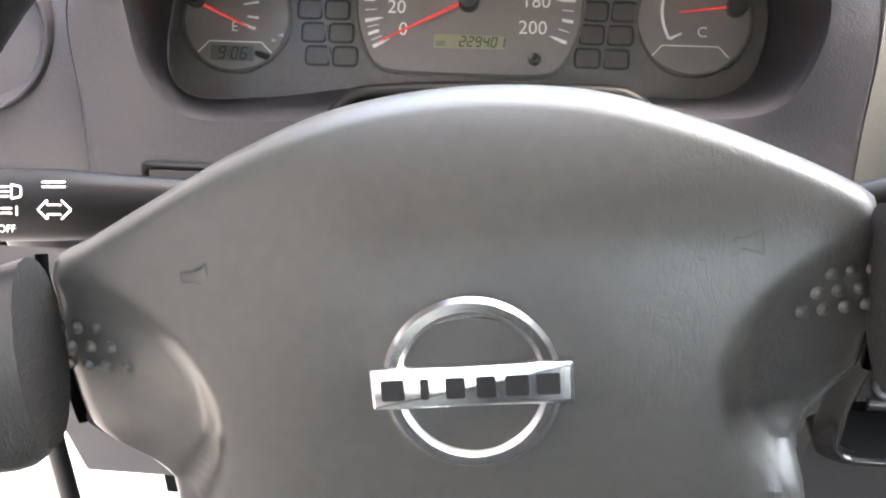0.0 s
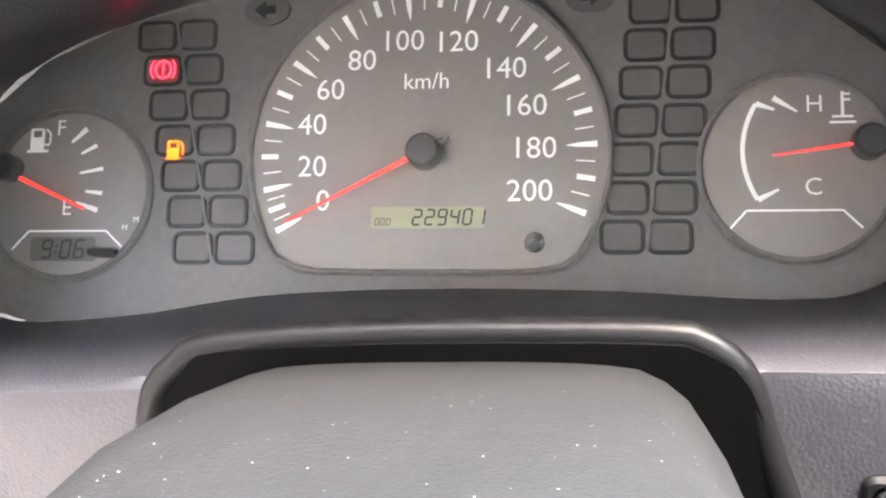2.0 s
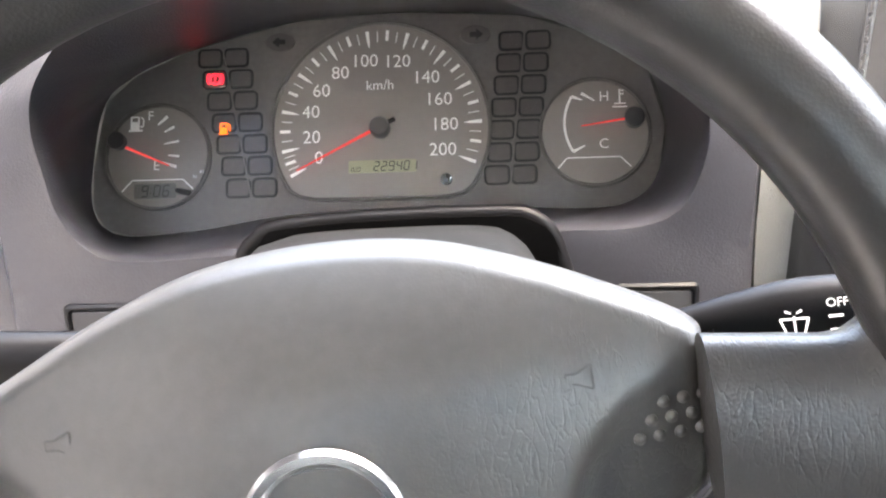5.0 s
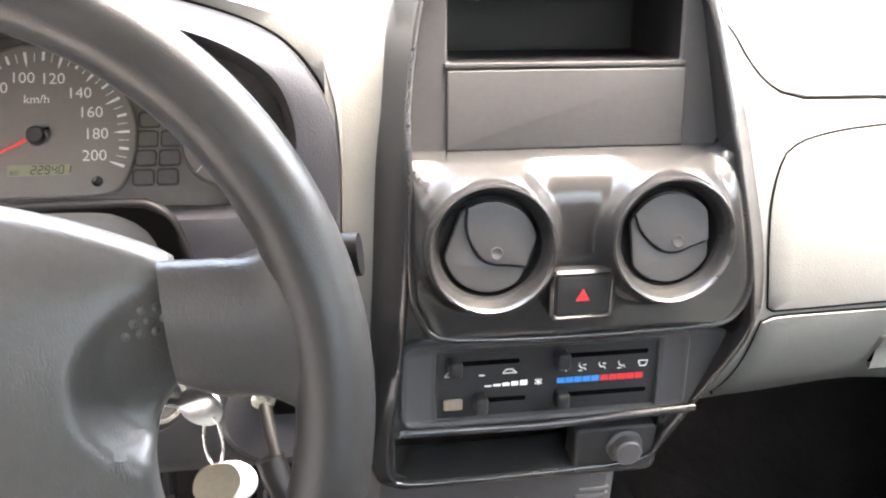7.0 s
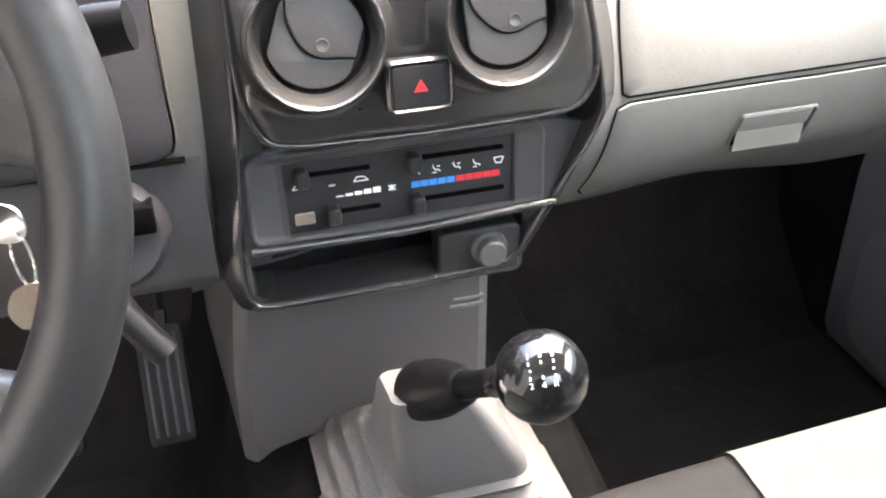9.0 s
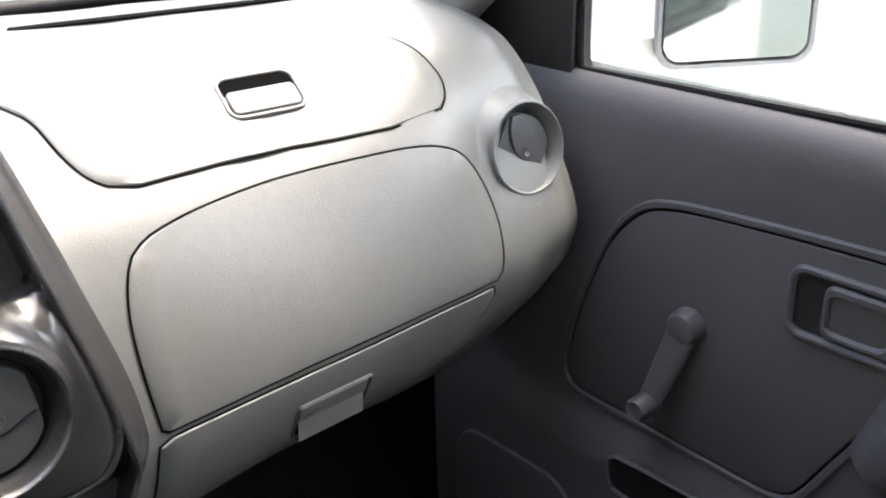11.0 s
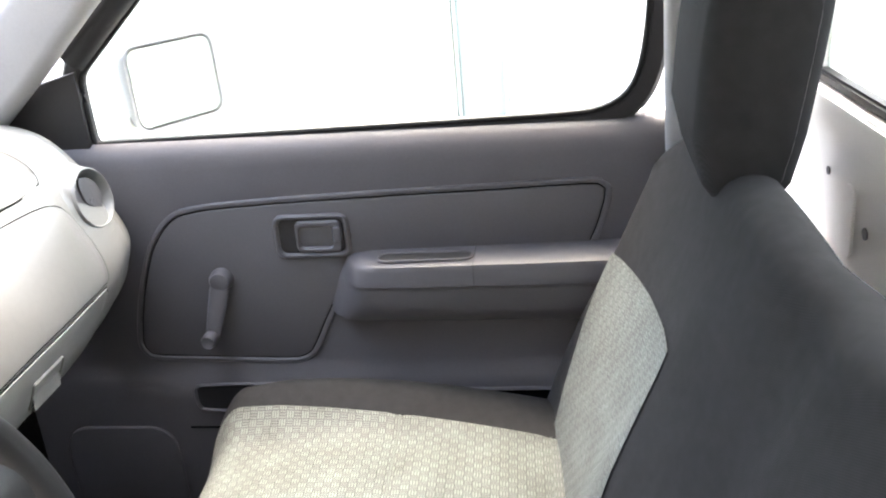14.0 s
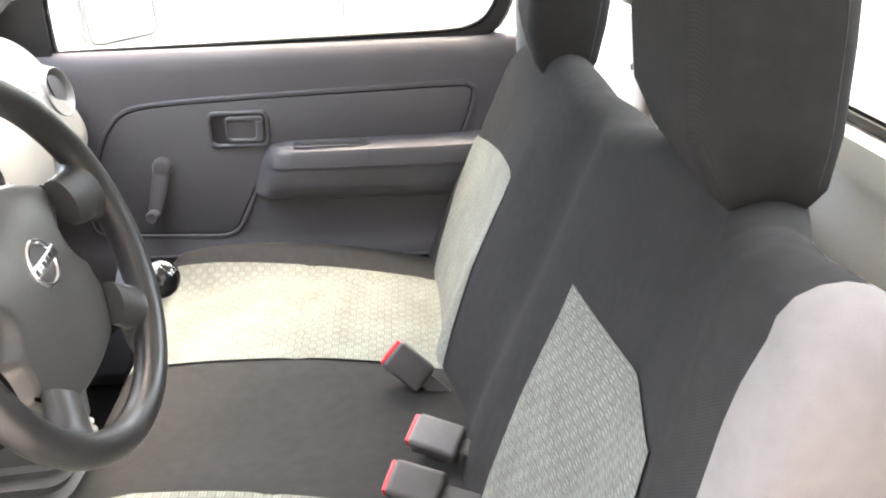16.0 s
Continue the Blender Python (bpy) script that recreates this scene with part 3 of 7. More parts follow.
# ---- dashboard ----
DX = [(0.214, [(.95, .885), (.85, .889), (.76, .894), (.68, .897), (.60, .890), (.556, .868), (.538, .82), (.530, .75), (.526, .68), (.530, .60), (.552, .52), (.60, .46)]),
      (0.262, [(.95, .885), (.85, .888), (.76, .891), (.68, .892), (.61, .880), (.568, .85), (.548, .80), (.540, .74), (.536, .67), (.545, .59), (.57, .52), (.62, .46)]),
      (0.42, [(.95, .885), (.85, .886), (.76, .886), (.68, .882), (.62, .866), (.585, .83), (.57, .75), (.565, .65), (.575, .58), (.59, .53), (.62, .49), (.66, .46)]),
      (0.58, [(.95, .876), (.85, .872), (.76, .864), (.70, .845), (.655, .815), (.60, .762), (.568, .695), (.553, .62), (.562, .567), (.585, .525), (.62, .488), (.66, .455)]),
      (0.76, [(.95, .868), (.85, .862), (.76, .850), (.707, .830), (.67, .805), (.615, .755), (.577, .69), (.557, .62), (.57, .567), (.595, .525), (.64, .485), (.69, .45)]),
      (0.92, [(.95, .862), (.85, .858), (.76, .850), (.70, .835), (.655, .81), (.608, .765), (.578, .705), (.560, .63), (.575, .575), (.60, .53), (.645, .485), (.69, .44)]),
      (1.0, [(.95, .860), (.85, .857), (.765, .850), (.70, .838), (.665, .817), (.628, .775), (.604, .72), (.567, .64), (.573, .59), (.60, .545), (.65, .49), (.70, .435)]),
      (1.06, [(.95, .858), (.85, .856), (.77, .849), (.71, .838), (.67, .820), (.635, .783), (.612, .733), (.572, .651), (.578, .605), (.60, .56), (.655, .495), (.71, .43)]),
      (1.115, [(.95, .850), (.85, .848), (.78, .840), (.73, .828), (.695, .810), (.660, .775), (.632, .733), (.592, .65), (.596, .605), (.62, .56), (.68, .495), (.74, .43)]),
      (1.145, [(.95, .82), (.86, .815), (.80, .805), (.77, .79), (.745, .77), (.72, .745), (.70, .71), (.685, .65), (.69, .61), (.705, .575), (.74, .51), (.78, .44)])]


def dash_point(x, s, off=0.0):
    """Point of the passenger fascia at width x and way s (0 screen, 11 lower edge), off metres proud."""
    def prof(px, ps):
        k = 0
        while k < len(DX) - 2 and DX[k + 1][0] < px:
            k += 1
        x0, x1 = DX[k][0], DX[k + 1][0]
        u = min(max((px - x0) / (x1 - x0), 0), 1)
        u = u * u * (3 - 2 * u)
        i = int(min(max(math.floor(ps), 0), 10))
        f = ps - i

        def cr(pr):
            a, b, c, d = pr[max(i - 1, 0)], pr[i], pr[i + 1], pr[min(i + 2, 11)]
            return [0.5 * (2 * b[j] + (c[j] - a[j]) * f + (2 * a[j] - 5 * b[j] + 4 * c[j] - d[j]) * f * f + (3 * b[j] - a[j] - 3 * c[j] + d[j]) * f ** 3) for j in (0, 1)]
        p, q = cr(DX[k][1]), cr(DX[k + 1][1])
        return Vector((px, p[0] + (q[0] - p[0]) * u, p[1] + (q[1] - p[1]) * u))
    p = prof(x, s)
    if off:
        a = prof(x + 0.004, s) - prof(x - 0.004, s)
        b = prof(x, min(s + 0.05, 11)) - prof(x, max(s - 0.05, 0))
        n = a.cross(b).normalized()
        if n.y > 0:
            n = -n
        p = p + n * off
    return p


def dash_s(x, z):
    """Way s on the fascia at height z (between the crown and the lower edge)."""
    lo, hi = 0.8, 11.0
    for _ in range(24):
        mid = (lo + hi) / 2
        if dash_point(x, mid).z > z:
            lo = mid
        else:
            hi = mid
    return lo


dash = thing("dashboard", (0.4, 0.7, 0.46), "grey grained plastic dashboard with rounded passenger fascia", "dashboard")
fascia = loft([[dash_point(x, s) for s in np.linspace(0, 11, 56)] for x in np.linspace(0.2145, 1.145, 90)], False)
# opening for the centre stack
bmesh.ops.delete(fascia, geom=[f for f in fascia.faces if 0.285 < f.calc_center_median().x < 0.502 and 0.475 < f.calc_center_median().z < 0.875], context="FACES")
part("fascia", fascia, DASH, dash)


def hood_top():
    prof = [(.95, .885), (.85, .889), (.76, .894), (.70, .8965), (.65, .8955), (.61, .893), (.59, .889), (.60, .880), (.66, .87), (.74, .86), (.76, .75), (.74, .6), (.70, .46)]
    rows = []
    for x in np.linspace(-0.345, 0.222, 40):
        drop = 0.004 * min(max(0.0, -x - 0.10) / 0.13, 1.3) ** 2
        side = 0.02 * max(0.0, (-0.2 - x) / 0.1)
        rows.append(spline([(x, y, z - (drop + side if y < 0.8 and z > 0.84 else 0)) for y, z in prof], 60))
    return loft(rows, False)


part("binnacle_hood", hood_top(), DASH, dash)


def left_end():
    prof = [(.95, .875), (.80, .872), (.68, .862), (.60, .84), (.555, .80), (.535, .75), (.525, .69), (.53, .62), (.56, .54), (.62, .48)]
    return loft([spline([(x, y + 0.10 * max(0, (-0.30 - x) / 0.05) ** 2, z) for y, z in prof], 40) for x in np.linspace(-0.35, -0.2335, 12)], False)


part("driver_end", left_end(), DARK, dash)


def fascia_panel(name, outline, mat, label="", seam=0.0021, lift=0.002, dip=None):
    """Lid that follows the fascia, set in a dark joint. outline of (x, s)."""
    o = [Vector(p) for p in outline]
    c = sum(o, Vector((0, 0))) / len(o)
    rings = [[dash_point(p.x, p.y, -0.004) for p in o], [dash_point(p.x, p.y, lift - 0.0015) for p in o]]
    k2 = [p + (c - p) * 0.012 for p in o]
    rings.append([dash_point(p.x, p.y, lift) for p in k2])
    for k in (0.88, 0.75, 0.6, 0.45, 0.3, 0.15, 0.05):
        rings.append([dash_point(*(c + (p - c) * k), lift) for p in o])
    lid = part(name, loft(rings, True, False, True), mat, dash, label)
    w = []
    for i, p in enumerate(o):
        a, b = dash_point(*o[i - 1]), dash_point(*o[(i + 1) % len(o)])
        t = (b - a).normalized()
        pos = dash_point(p.x, p.y, 0.0)
        nn = (dash_point(p.x, p.y, 0.01) - pos).normalized()
        side = t.cross(nn).normalized()
        if side.dot(pos - dash_point(*c)) < 0:
            side = -side
        w.append((pos, side, nn))
    sm = loft([[p - d * 0.001 + n * 0.0006 for p, d, n in w], [p + d * seam + n * 0.0008 for p, d, n in w]], True)
    part("joint", sm, SEAM, lid)
    return lid


def xs(pts, n=70):
    """Closed smooth outline on the fascia from (x, z) corners."""
    return [(p.x, dash_s(p.x, p.y)) for p in spline([(x, z, 0) for x, z in pts], n, True)]


glove = xs([(0.596, 0.62), (0.592, 0.67), (0.5945, 0.712), (0.606, 0.742), (0.622, 0.7535), (0.646, 0.7585), (0.68, 0.7612), (0.74, 0.7625), (0.80, 0.763), (0.856, 0.7632), (0.892, 0.762), (0.924, 0.757), (0.951, 0.7435), (0.971, 0.716), (0.978, 0.684), (0.976, 0.654), (0.968, 0.622), (0.955, 0.6205), (0.90, 0.620), (0.75, 0.619), (0.62, 0.6175), (0.598, 0.6175)], 90)
fascia_panel("glovebox_door", glove, DASH)
lower = xs([(0.592, 0.606), (0.600, 0.610), (0.64, 0.611), (0.75, 0.611), (0.90, 0.612), (0.955, 0.612), (0.963, 0.608), (0.955, 0.585), (0.935, 0.555), (0.91, 0.525), (0.87, 0.50), (0.80, 0.487), (0.70, 0.483), (0.62, 0.485), (0.588, 0.495), (0.585, 0.53), (0.588, 0.57)])
low = fascia_panel("glovebox_lower", lower, DASH)


def on_dash(x, z):
    """Frame on the fascia: x across, y up along it, z outwards."""
    s = dash_s(x, z)
    p = dash_point(x, s, 0.002)
    u = dash_point(x + 0.01, dash_s(x + 0.01, z)) - dash_point(x - 0.01, dash_s(x - 0.01, z))
    v = dash_point(x, s - 0.1) - dash_point(x, s + 0.1)
    u = u.normalized()
    v = (v - u * v.dot(u)).normalized()
    return frame_of(p, u, v)


m = on_dash(0.7615, 0.560)
part("handle_recess", plate(rrect(0.078, 0.041, 0.004, 5), m, 0.0012), SEAM, low)
part("handle_frame", frame_plate(rrect(0.083, 0.046, 0.005, 5), rrect(0.078, 0.041, 0.004, 5), m, 0.003, 0.0012), DASH, low)
part("handle_flap", plate(rrect(0.074, 0.019, 0.002, 4, -0.001, 0.010), m, 0.0025, 0.0008), DASH, low)
lipw = [[m @ Vector((x, y, z)) for y, z in ((0.002, 0.0014), (-0.0205, 0.0085), (-0.0222, 0.0075), (-0.0222, 0.0))] for x in np.linspace(-0.038, 0.034, 6)]
part("handle", loft(lipw, False), DASH, low, "moulded pull lip")
lid_o = [(x, dash_s(x, z)) for x, z in ((0.586, 0.838), (0.595, 0.815), (0.608, 0.797), (0.630, 0.788), (0.665, 0.7848), (0.756, 0.7818), (0.869, 0.780), (0.921, 0.7812), (0.950, 0.785), (0.967, 0.798), (0.970, 0.815))] + [(0.958, 2.9), (0.925, 2.45), (0.875, 2.15), (0.80, 2.05), (0.70, 2.0), (0.60, 1.95), (0.560, 2.05), (0.556, 2.4), (0.568, 2.8)]
lidp = fascia_panel("upper_lid", [tuple(p.xy) for p in spline([(a, b, 0) for a, b in lid_o], 70, True)], DASH)
m = on_dash(0.787, 0.818)
part("latch_recess", plate(rrect(0.072, 0.044, 0.010, 5), m, 0.0012), SEAM, lidp)
part("latch_frame", frame_plate(rrect(0.077, 0.049, 0.012, 5), rrect(0.070, 0.042, 0.009, 5), m, 0.003, 0.001), DASH, lidp)
part("latch", plate(rrect(0.067, 0.026, 0.006, 5, 0, -0.007), m, 0.004, 0.002), DASH, lidp)
part("demister_slot", plate(rrect(0.084, 0.007, 0.003, 4), frame_of((0.320, 0.80, 0.8895), (1, 0, 0), (0, 1, -0.03)), 0.002), SEAM, dash)
# demister slot along the screen
part("demister_slot", plate(rrect(0.52, 0.016, 0.006, 4), frame_of((0.86, 0.885, 0.8625), (1, 0, -0.03), (0, 1, 0.03)), 0.002), SEAM, dash)


def chop(o, w):
    """Outline cut off straight at x = -w and w, without doubled points."""
    out = []
    for p in o:
        q = Vector((min(max(p.x, -w), w), p.y))
        if not out or (q - out[-1]).length > 0.0012:
            out.append(q)
    return out if (out[0] - out[-1]).length > 0.0012 else out[:-1]


def vent(name, centre, normal, R, mat_ring, label, roll=0.0, closed=True, group="round air vents"):
    n = Vector(normal).normalized()
    u = Vector((0, 0, 1)).cross(n).normalized()
    v = n.cross(u)
    m = frame_of(centre, u, v) @ Matrix.Rotation(radians(roll), 4, "Z")
    t = thing(name, centre, label, "air vent", group)
    k = R / 0.055
    part("bezel", lathe([(0.0565 * k, -0.030), (0.0565 * k, -0.010), (0.0557 * k, -0.004), (0.0540 * k, -0.0005), (0.0525 * k, 0.0), (0.0510 * k, -0.0012), (0.0495 * k, -0.004), (0.0435 * k, -0.0125), (0.0415 * k, -0.018), (0.0412 * k, -0.04)], m, 64), mat_ring, t)
    part("duct", lathe([(0.0420 * k, -0.024), (0.0, -0.026)], m, 48), MATT, t)
    cut = spline([(-0.030, 0.026, 0), (-0.026, 0.012, 0), (-0.018, 0.000, 0), (-0.006, -0.010, 0), (0.008, -0.012, 0), (0.022, -0.008, 0), (0.0385, -0.005, 0)], 24)
    r = 0.0388
    a0, a1 = math.atan2(cut[0].y, cut[0].x), math.atan2(cut[-1].y, cut[-1].x)
    w = 0.0335
    up = [Vector((p.x, p.y)) for p in cut] + [Vector((r * math.cos(a), r * math.sin(a))) for a in np.linspace(a1 + 0.03, a0 - 0.03, 28)]
    dn = [Vector((p.x, p.y - 0.0022)) for p in reversed(cut)] + [Vector((r * math.cos(a), r * math.sin(a))) for a in np.linspace(a0 + 0.06, a1 + 2 * math.pi - 0.06, 28)]
    up, dn = chop(up, w), chop(dn, w)
    sc = Matrix.Scale(k, 4)
    part("flap", plate(up, m @ sc, 0.007, 0.0008, -0.018), VENTM, t)
    part("flap", plate(dn, m @ sc, 0.004, 0.0008, -0.018), VENTM, t)
    part("finger_dimple", lathe([(0.0056, 0.0), (0.005, 0.0012), (0.0035, 0.0006), (0, 0.0002)], m @ sc @ Matrix.Translation((0.006, -0.003, -0.0112)), 20), VENTM, t)
    return t


def mound(centre, normal, R, spread, target, parent, mat):
    """Flared skirt from a vent's rim down to the panel: target(x, z) gives the panel's point."""
    n = Vector(normal).normalized()
    u = Vector((0, 0, 1)).cross(n).normalized()
    v = n.cross(u)
    rings = [[] for _ in range(9)]
    for i in range(72):
        a = 2 * math.pi * i / 72
        d = u * math.cos(a) + v * math.sin(a)
        lip0 = Vector(centre) + d * R * 1.012 - n * 0.005
        far = Vector(centre) + d * R * spread
        end = target(far.x, far.z)
        for k, ring in enumerate(rings):
            f = k / 8
            q = lip0.lerp(end, f)
            q.y = lip0.y + (end.y - lip0.y) * (1 - (1 - f) ** 2)
            ring.append(q)
    return part("vent_mound", loft(rings), mat, parent)


mound((1.041, 0.595, 0.731), (-0.06, -0.97, 0.22), 0.049, 1.34, lambda x, z: dash_point(min(x, 1.12), dash_s(min(x, 1.12), z), -0.001), dash, DASH)
vent("air_vent", (1.041, 0.595, 0.731), (-0.06, -0.97, 0.22), 0.049, DASH, "round grey air vent at the dashboard's passenger end", -35)
vent("air_vent", (-0.302, 0.530, 0.775), (0.10, -0.97, 0.2), 0.054, DARK, "round dark grey air vent at the dashboard's driver end", 25)

# ---- instrument bezel and cluster ----
CU, CV = Vector((1, 0, 0)), Vector((0, 0.545, 0.839))
CM = frame_of((0, 0.643, 0.77), CU, CV)


def by_angle(pts, centre, n):
    """Closed curve through pts, resampled at even angles in x-z round centre."""
    d = spline(pts, 600, True)
    an = [math.atan2(p.z - centre[1], p.x - centre[0]) for p in d]
    out = []
    for i in range(n):
        a = -math.pi + 2 * math.pi * i / n
        out.append(d[min(range(600), key=lambda j: abs((an[j] - a + math.pi) % (2 * math.pi) - math.pi))])
    return out


face_uv = [(-.211, -.03), (-.203, .018), (-.18, .038), (-.147, .052), (-.067, .072), (.007, .076), (.094, .070), (.149, .052), (.178, .028), (.188, -.012), (.181, -.048), (.171, -.0605), (.155, -.066), (.125, -.067), (.065, -.064), (-.0075, -.0635), (-.0756, -.0668), (-.13, -.075), (-.18, -.0785), (-.200, -.073), (-.210, -.058)]
lip = [(-.190, .522, .785), (-.187, .522, .757), (-.174, .521, .736), (-.150, .521, .727), (-.08, .52, .732), (.0, .52, .738), (.10, .52, .741), (.150, .522, .740), (.178, .523, .751), (.191, .525, .782), (.190, .528, .81), (.174, .525, .843), (.13, .51, .872), (.06, .50, .888), (-.02, .498, .893), (-.07, .50, .892), (-.115, .503, .886), (-.152, .51, .868), (-.180, .515, .838), (-.190, .52, .812)]
outer = [(-.232, .530, .785), (-.232, .524, .73), (-.232, .516, .68), (-.231, .512, .642), (-.205, .510, .634), (-.10, .508, .632), (.0, .508, .632), (.10, .508, .632), (.200, .510, .634), (.222, .512, .642), (.223, .516, .68), (.223, .524, .73), (.223, .532, .785), (.212, .540, .825), (.18, .547, .862), (.12, .548, .885), (.06, .545, .895), (-.02, .543, .899), (-.07, .545, .897), (-.12, .548, .887), (-.18, .548, .865), (-.217, .542, .83)]
ctr, NB = (0.0, 0.79), 220
A, B = by_angle(outer, ctr, NB), by_angle(lip, ctr, NB)
Cc = by_angle([CM @ Vector((a, b, 0.0005)) for a, b in face_uv], ctr, NB)
rg = [[p + Vector((0, 0.02, 0)) for p in A], A, [p + Vector((0, -0.004, 0)) + (q - p) * 0.06 for p, q in zip(A, B)]]
for k in (0.3, 0.55, 0.78, 0.9):
    rg.append([p.lerp(q, k) + Vector((0, -0.005, 0)) for p, q in zip(A, B)])
rg.append([p.lerp(q, 0.97) + Vector((0, -0.0045, 0)) for p, q in zip(A, B)])
rg.append([q + Vector((0, -0.001, 0)) for q in B])
for k in (0.06, 0.25, 0.5, 0.75, 1.0):
    rg.append([q.lerp(c, k) + Vector((0, 0.004, 0)) * (1 - k) for q, c in zip(B, Cc)])
bez = part("instrument_surround", loft(rg), DARK, dash, "dark grey instrument surround with deep hood")
fill = by_angle([(-.2335, .552, .785), (-.2335, .545, .73), (-.2335, .535, .68), (-.2335, .53, .636), (-.205, .53, .628), (-.10, .53, .628), (.0, .53, .628), (.10, .53, .628), (.205, .53, .628), (.226, .5275, .636), (.226, .5275, .68), (.226, .531, .73), (.226, .534, .785), (.226, .542, .83), (.226, .5555, .862), (.212, .564, .877), (.14, .560, .896), (.06, .556, .904), (-.02, .555, .906), (-.07, .556, .905), (-.14, .560, .900), (-.212, .562, .888), (-.2335, .560, .866), (-.2335, .556, .82)], ctr, NB)


def rise(q, dy, dz, low):
    """Cowl's upper edge, carried back to meet the crown of the dash."""
    z = q.z + dz
    return Vector((q.x, q.y + dy, max(z, low) if q.z > 0.84 and q.x > 0 else z))


part("cowl", loft([[p + Vector((0, 0.006, 0)) for p in A], [p.lerp(q, 0.5) + Vector((0, -0.002, 0)) for p, q in zip(A, fill)], fill, [rise(q, 0.03, 0.0025, 0.888) for q in fill], [rise(q, 0.06, -0.002, 0.8945) for q in fill], [rise(q, 0.10, -0.014, 0.890) for q in fill]]), DASH, dash)
part("joint", loft([[p + Vector((0, 0.004, 0)) for p in A], [p + (p - Vector((0, p.y, 0.79))).normalized() * 0.0025 + Vector((0, 0.004, 0)) for p in A]]), SEAM, bez)
for cx, cz, w in ((0.166, 0.689, 0.042), (-0.172, 0.683, 0.040)):
    mb = frame_of((cx, 0.5085, cz), (1, 0, 0), (0, 0.12, 1))
    part("blank_frame", frame_plate(rrect(w + 0.008, 0.034, 0.004, 4), rrect(w, 0.026, 0.003, 4), mb, 0.0036, 0.0015, -0.003), ROLL, bez)
    part("blank_switch", plate(rrect(w - 0.001, 0.025, 0.003, 4), mb, 0.0030, 0.001, -0.003), MATT, bez, "blanked switch position")
# dark arch that lets the steering column through
arch = [(-.099, .509, .66), (-.086, .509, .705), (-.077, .510, .735), (-.067, .511, .746), (-.055, .512, .752), (.0, .513, .756), (.08, .513, .757), (.095, .512, .753), (.105, .512, .742), (.114, .511, .715), (.134, .509, .66)]
pa = spline(arch, 60)
part("column_arch", tube([p + Vector((0, -0.001, -0.003)) for p in pa], 0.0048, 16, up=(0, 1, 0)), ROLL, bez)
part("column_gap", plate([Vector((p.x, p.z)) for p in spline([(.140, 0, .64), (.1145, 0, .715), (.105, 0, .741), (.095, 0, .750), (.08, 0, .754), (.0, 0, .753), (-.055, 0, .749), (-.067, 0, .743), (-.077, 0, .733), (-.086, 0, .703), (-.104, 0, .64)], 50)], frame_of((0, 0.5075, 0), (1, 0, 0), (0, 0, 1)), 0.0015), SEAM, bez)

clu = thing("instrument_cluster", CM @ Vector((0, 0, 0)), "instrument cluster with speedometer, fuel and temperature gauges, two lit warning lamps", "instrument cluster")
part("face_plate", plate([Vector(p) for p in face_uv], CM, 0.004, 0.0, -0.004), FACE, clu)


def dial(name, outline, label):
    d = part(name, plate(outline, CM, 0.0012, 0.0005), DIAL, clu, label)
    o2 = inset(outline, -0.0022)
    part("rim", frame_plate(o2, inset(outline, 0.0004), CM, 0.0035, 0.001), FACE, d)
    return d


SC = Vector((-0.0068, -0.0075))
RT = 0.0705
spo = [Vector((SC.x + (RT + 0.0045) * math.cos(a), SC.y + (RT + 0.0045) * math.sin(a))) for a in np.linspace(radians(-34), radians(214), 80)]
spo += [Vector(p) for p in ((-0.062, -0.0535), (-0.052, -0.0555), (-0.03, -0.056), (0.0, -0.056), (0.03, -0.056), (0.040, -0.0555), (0.050, -0.0535))]
spd = dial("speedometer", spo, "brown-grey speedometer dial, white figures to 200 km/h")


def at_speed(v, r):
    a = radians(207 - 0.75 * v if v < 20 else 192 - 1.185 * (v - 20))
    return (SC.x + r * math.cos(a), SC.y + r * math.sin(a))


SHIFT = [(0, .0022), (-.0009, .005), (-.0013, .0032), (-.0018, 0), (-.003, -.001), (-.0045, .0005), (-.0014, .001), (.005, .0027), (.0027, .0005), (.0023, -.0005), (.0036, -.001)]
for v in range(0, 201, 5):
    if v % 20 == 0:
        part("tick", strips([(at_speed(v, RT), at_speed(v, RT - 0.0075), 0.0026, 0.0020), (at_speed(v, RT - 0.0075), at_speed(v, RT - 0.0125), 0.0020, 0.0003)], CM, 0.002, None, 0.0016), INK, spd)
        fx, fy = at_speed(v, RT - 0.0222 - (0.0058 if v > 130 else 0.0))
        sx, sy = SHIFT[v // 20]
        part("figure", lettering(str(v), 0.0128, CM @ Matrix.Translation((fx + sx, fy + sy, 0.0016))), INK, spd)
    elif v % 10 == 0:
        part("tick", strips([(at_speed(v, RT), at_speed(v, RT - 0.0075), 0.0022)], CM, 0.002, None, 0.0016), INK, spd)
    else:
        part("tick", strips([(at_speed(v, RT - 0.0008), at_speed(v, RT - 0.0085), 0.0006)], CM, 0.002, None, 0.0016), INK, spd)
part("unit_text", lettering("km/h", 0.0098, CM @ Matrix.Translation((SC.x, 0.0232, 0.0016))), INK, spd)
tip = at_speed(0.5, RT - 0.006)
part("needle", tube([CM @ Vector((*SC, 0.007)), CM @ Vector((*tip, 0.006))], [0.0013, 0.0006], 8), NEEDLE, spd, "red pointer")
part("hub_cap", lathe([(0.0072, 0.001), (0.0072, 0.0085), (0.006, 0.0105), (0, 0.0108)], CM @ Matrix.Translation((*SC, 0)), 32), VENTM, spd)
tl = at_speed(0.5, -0.012)
part("needle_tail", tube([CM @ Vector((*SC, 0.007)), CM @ Vector((*tl, 0.0065))], [0.0022, 0.0016], 8), SATIN, spd)
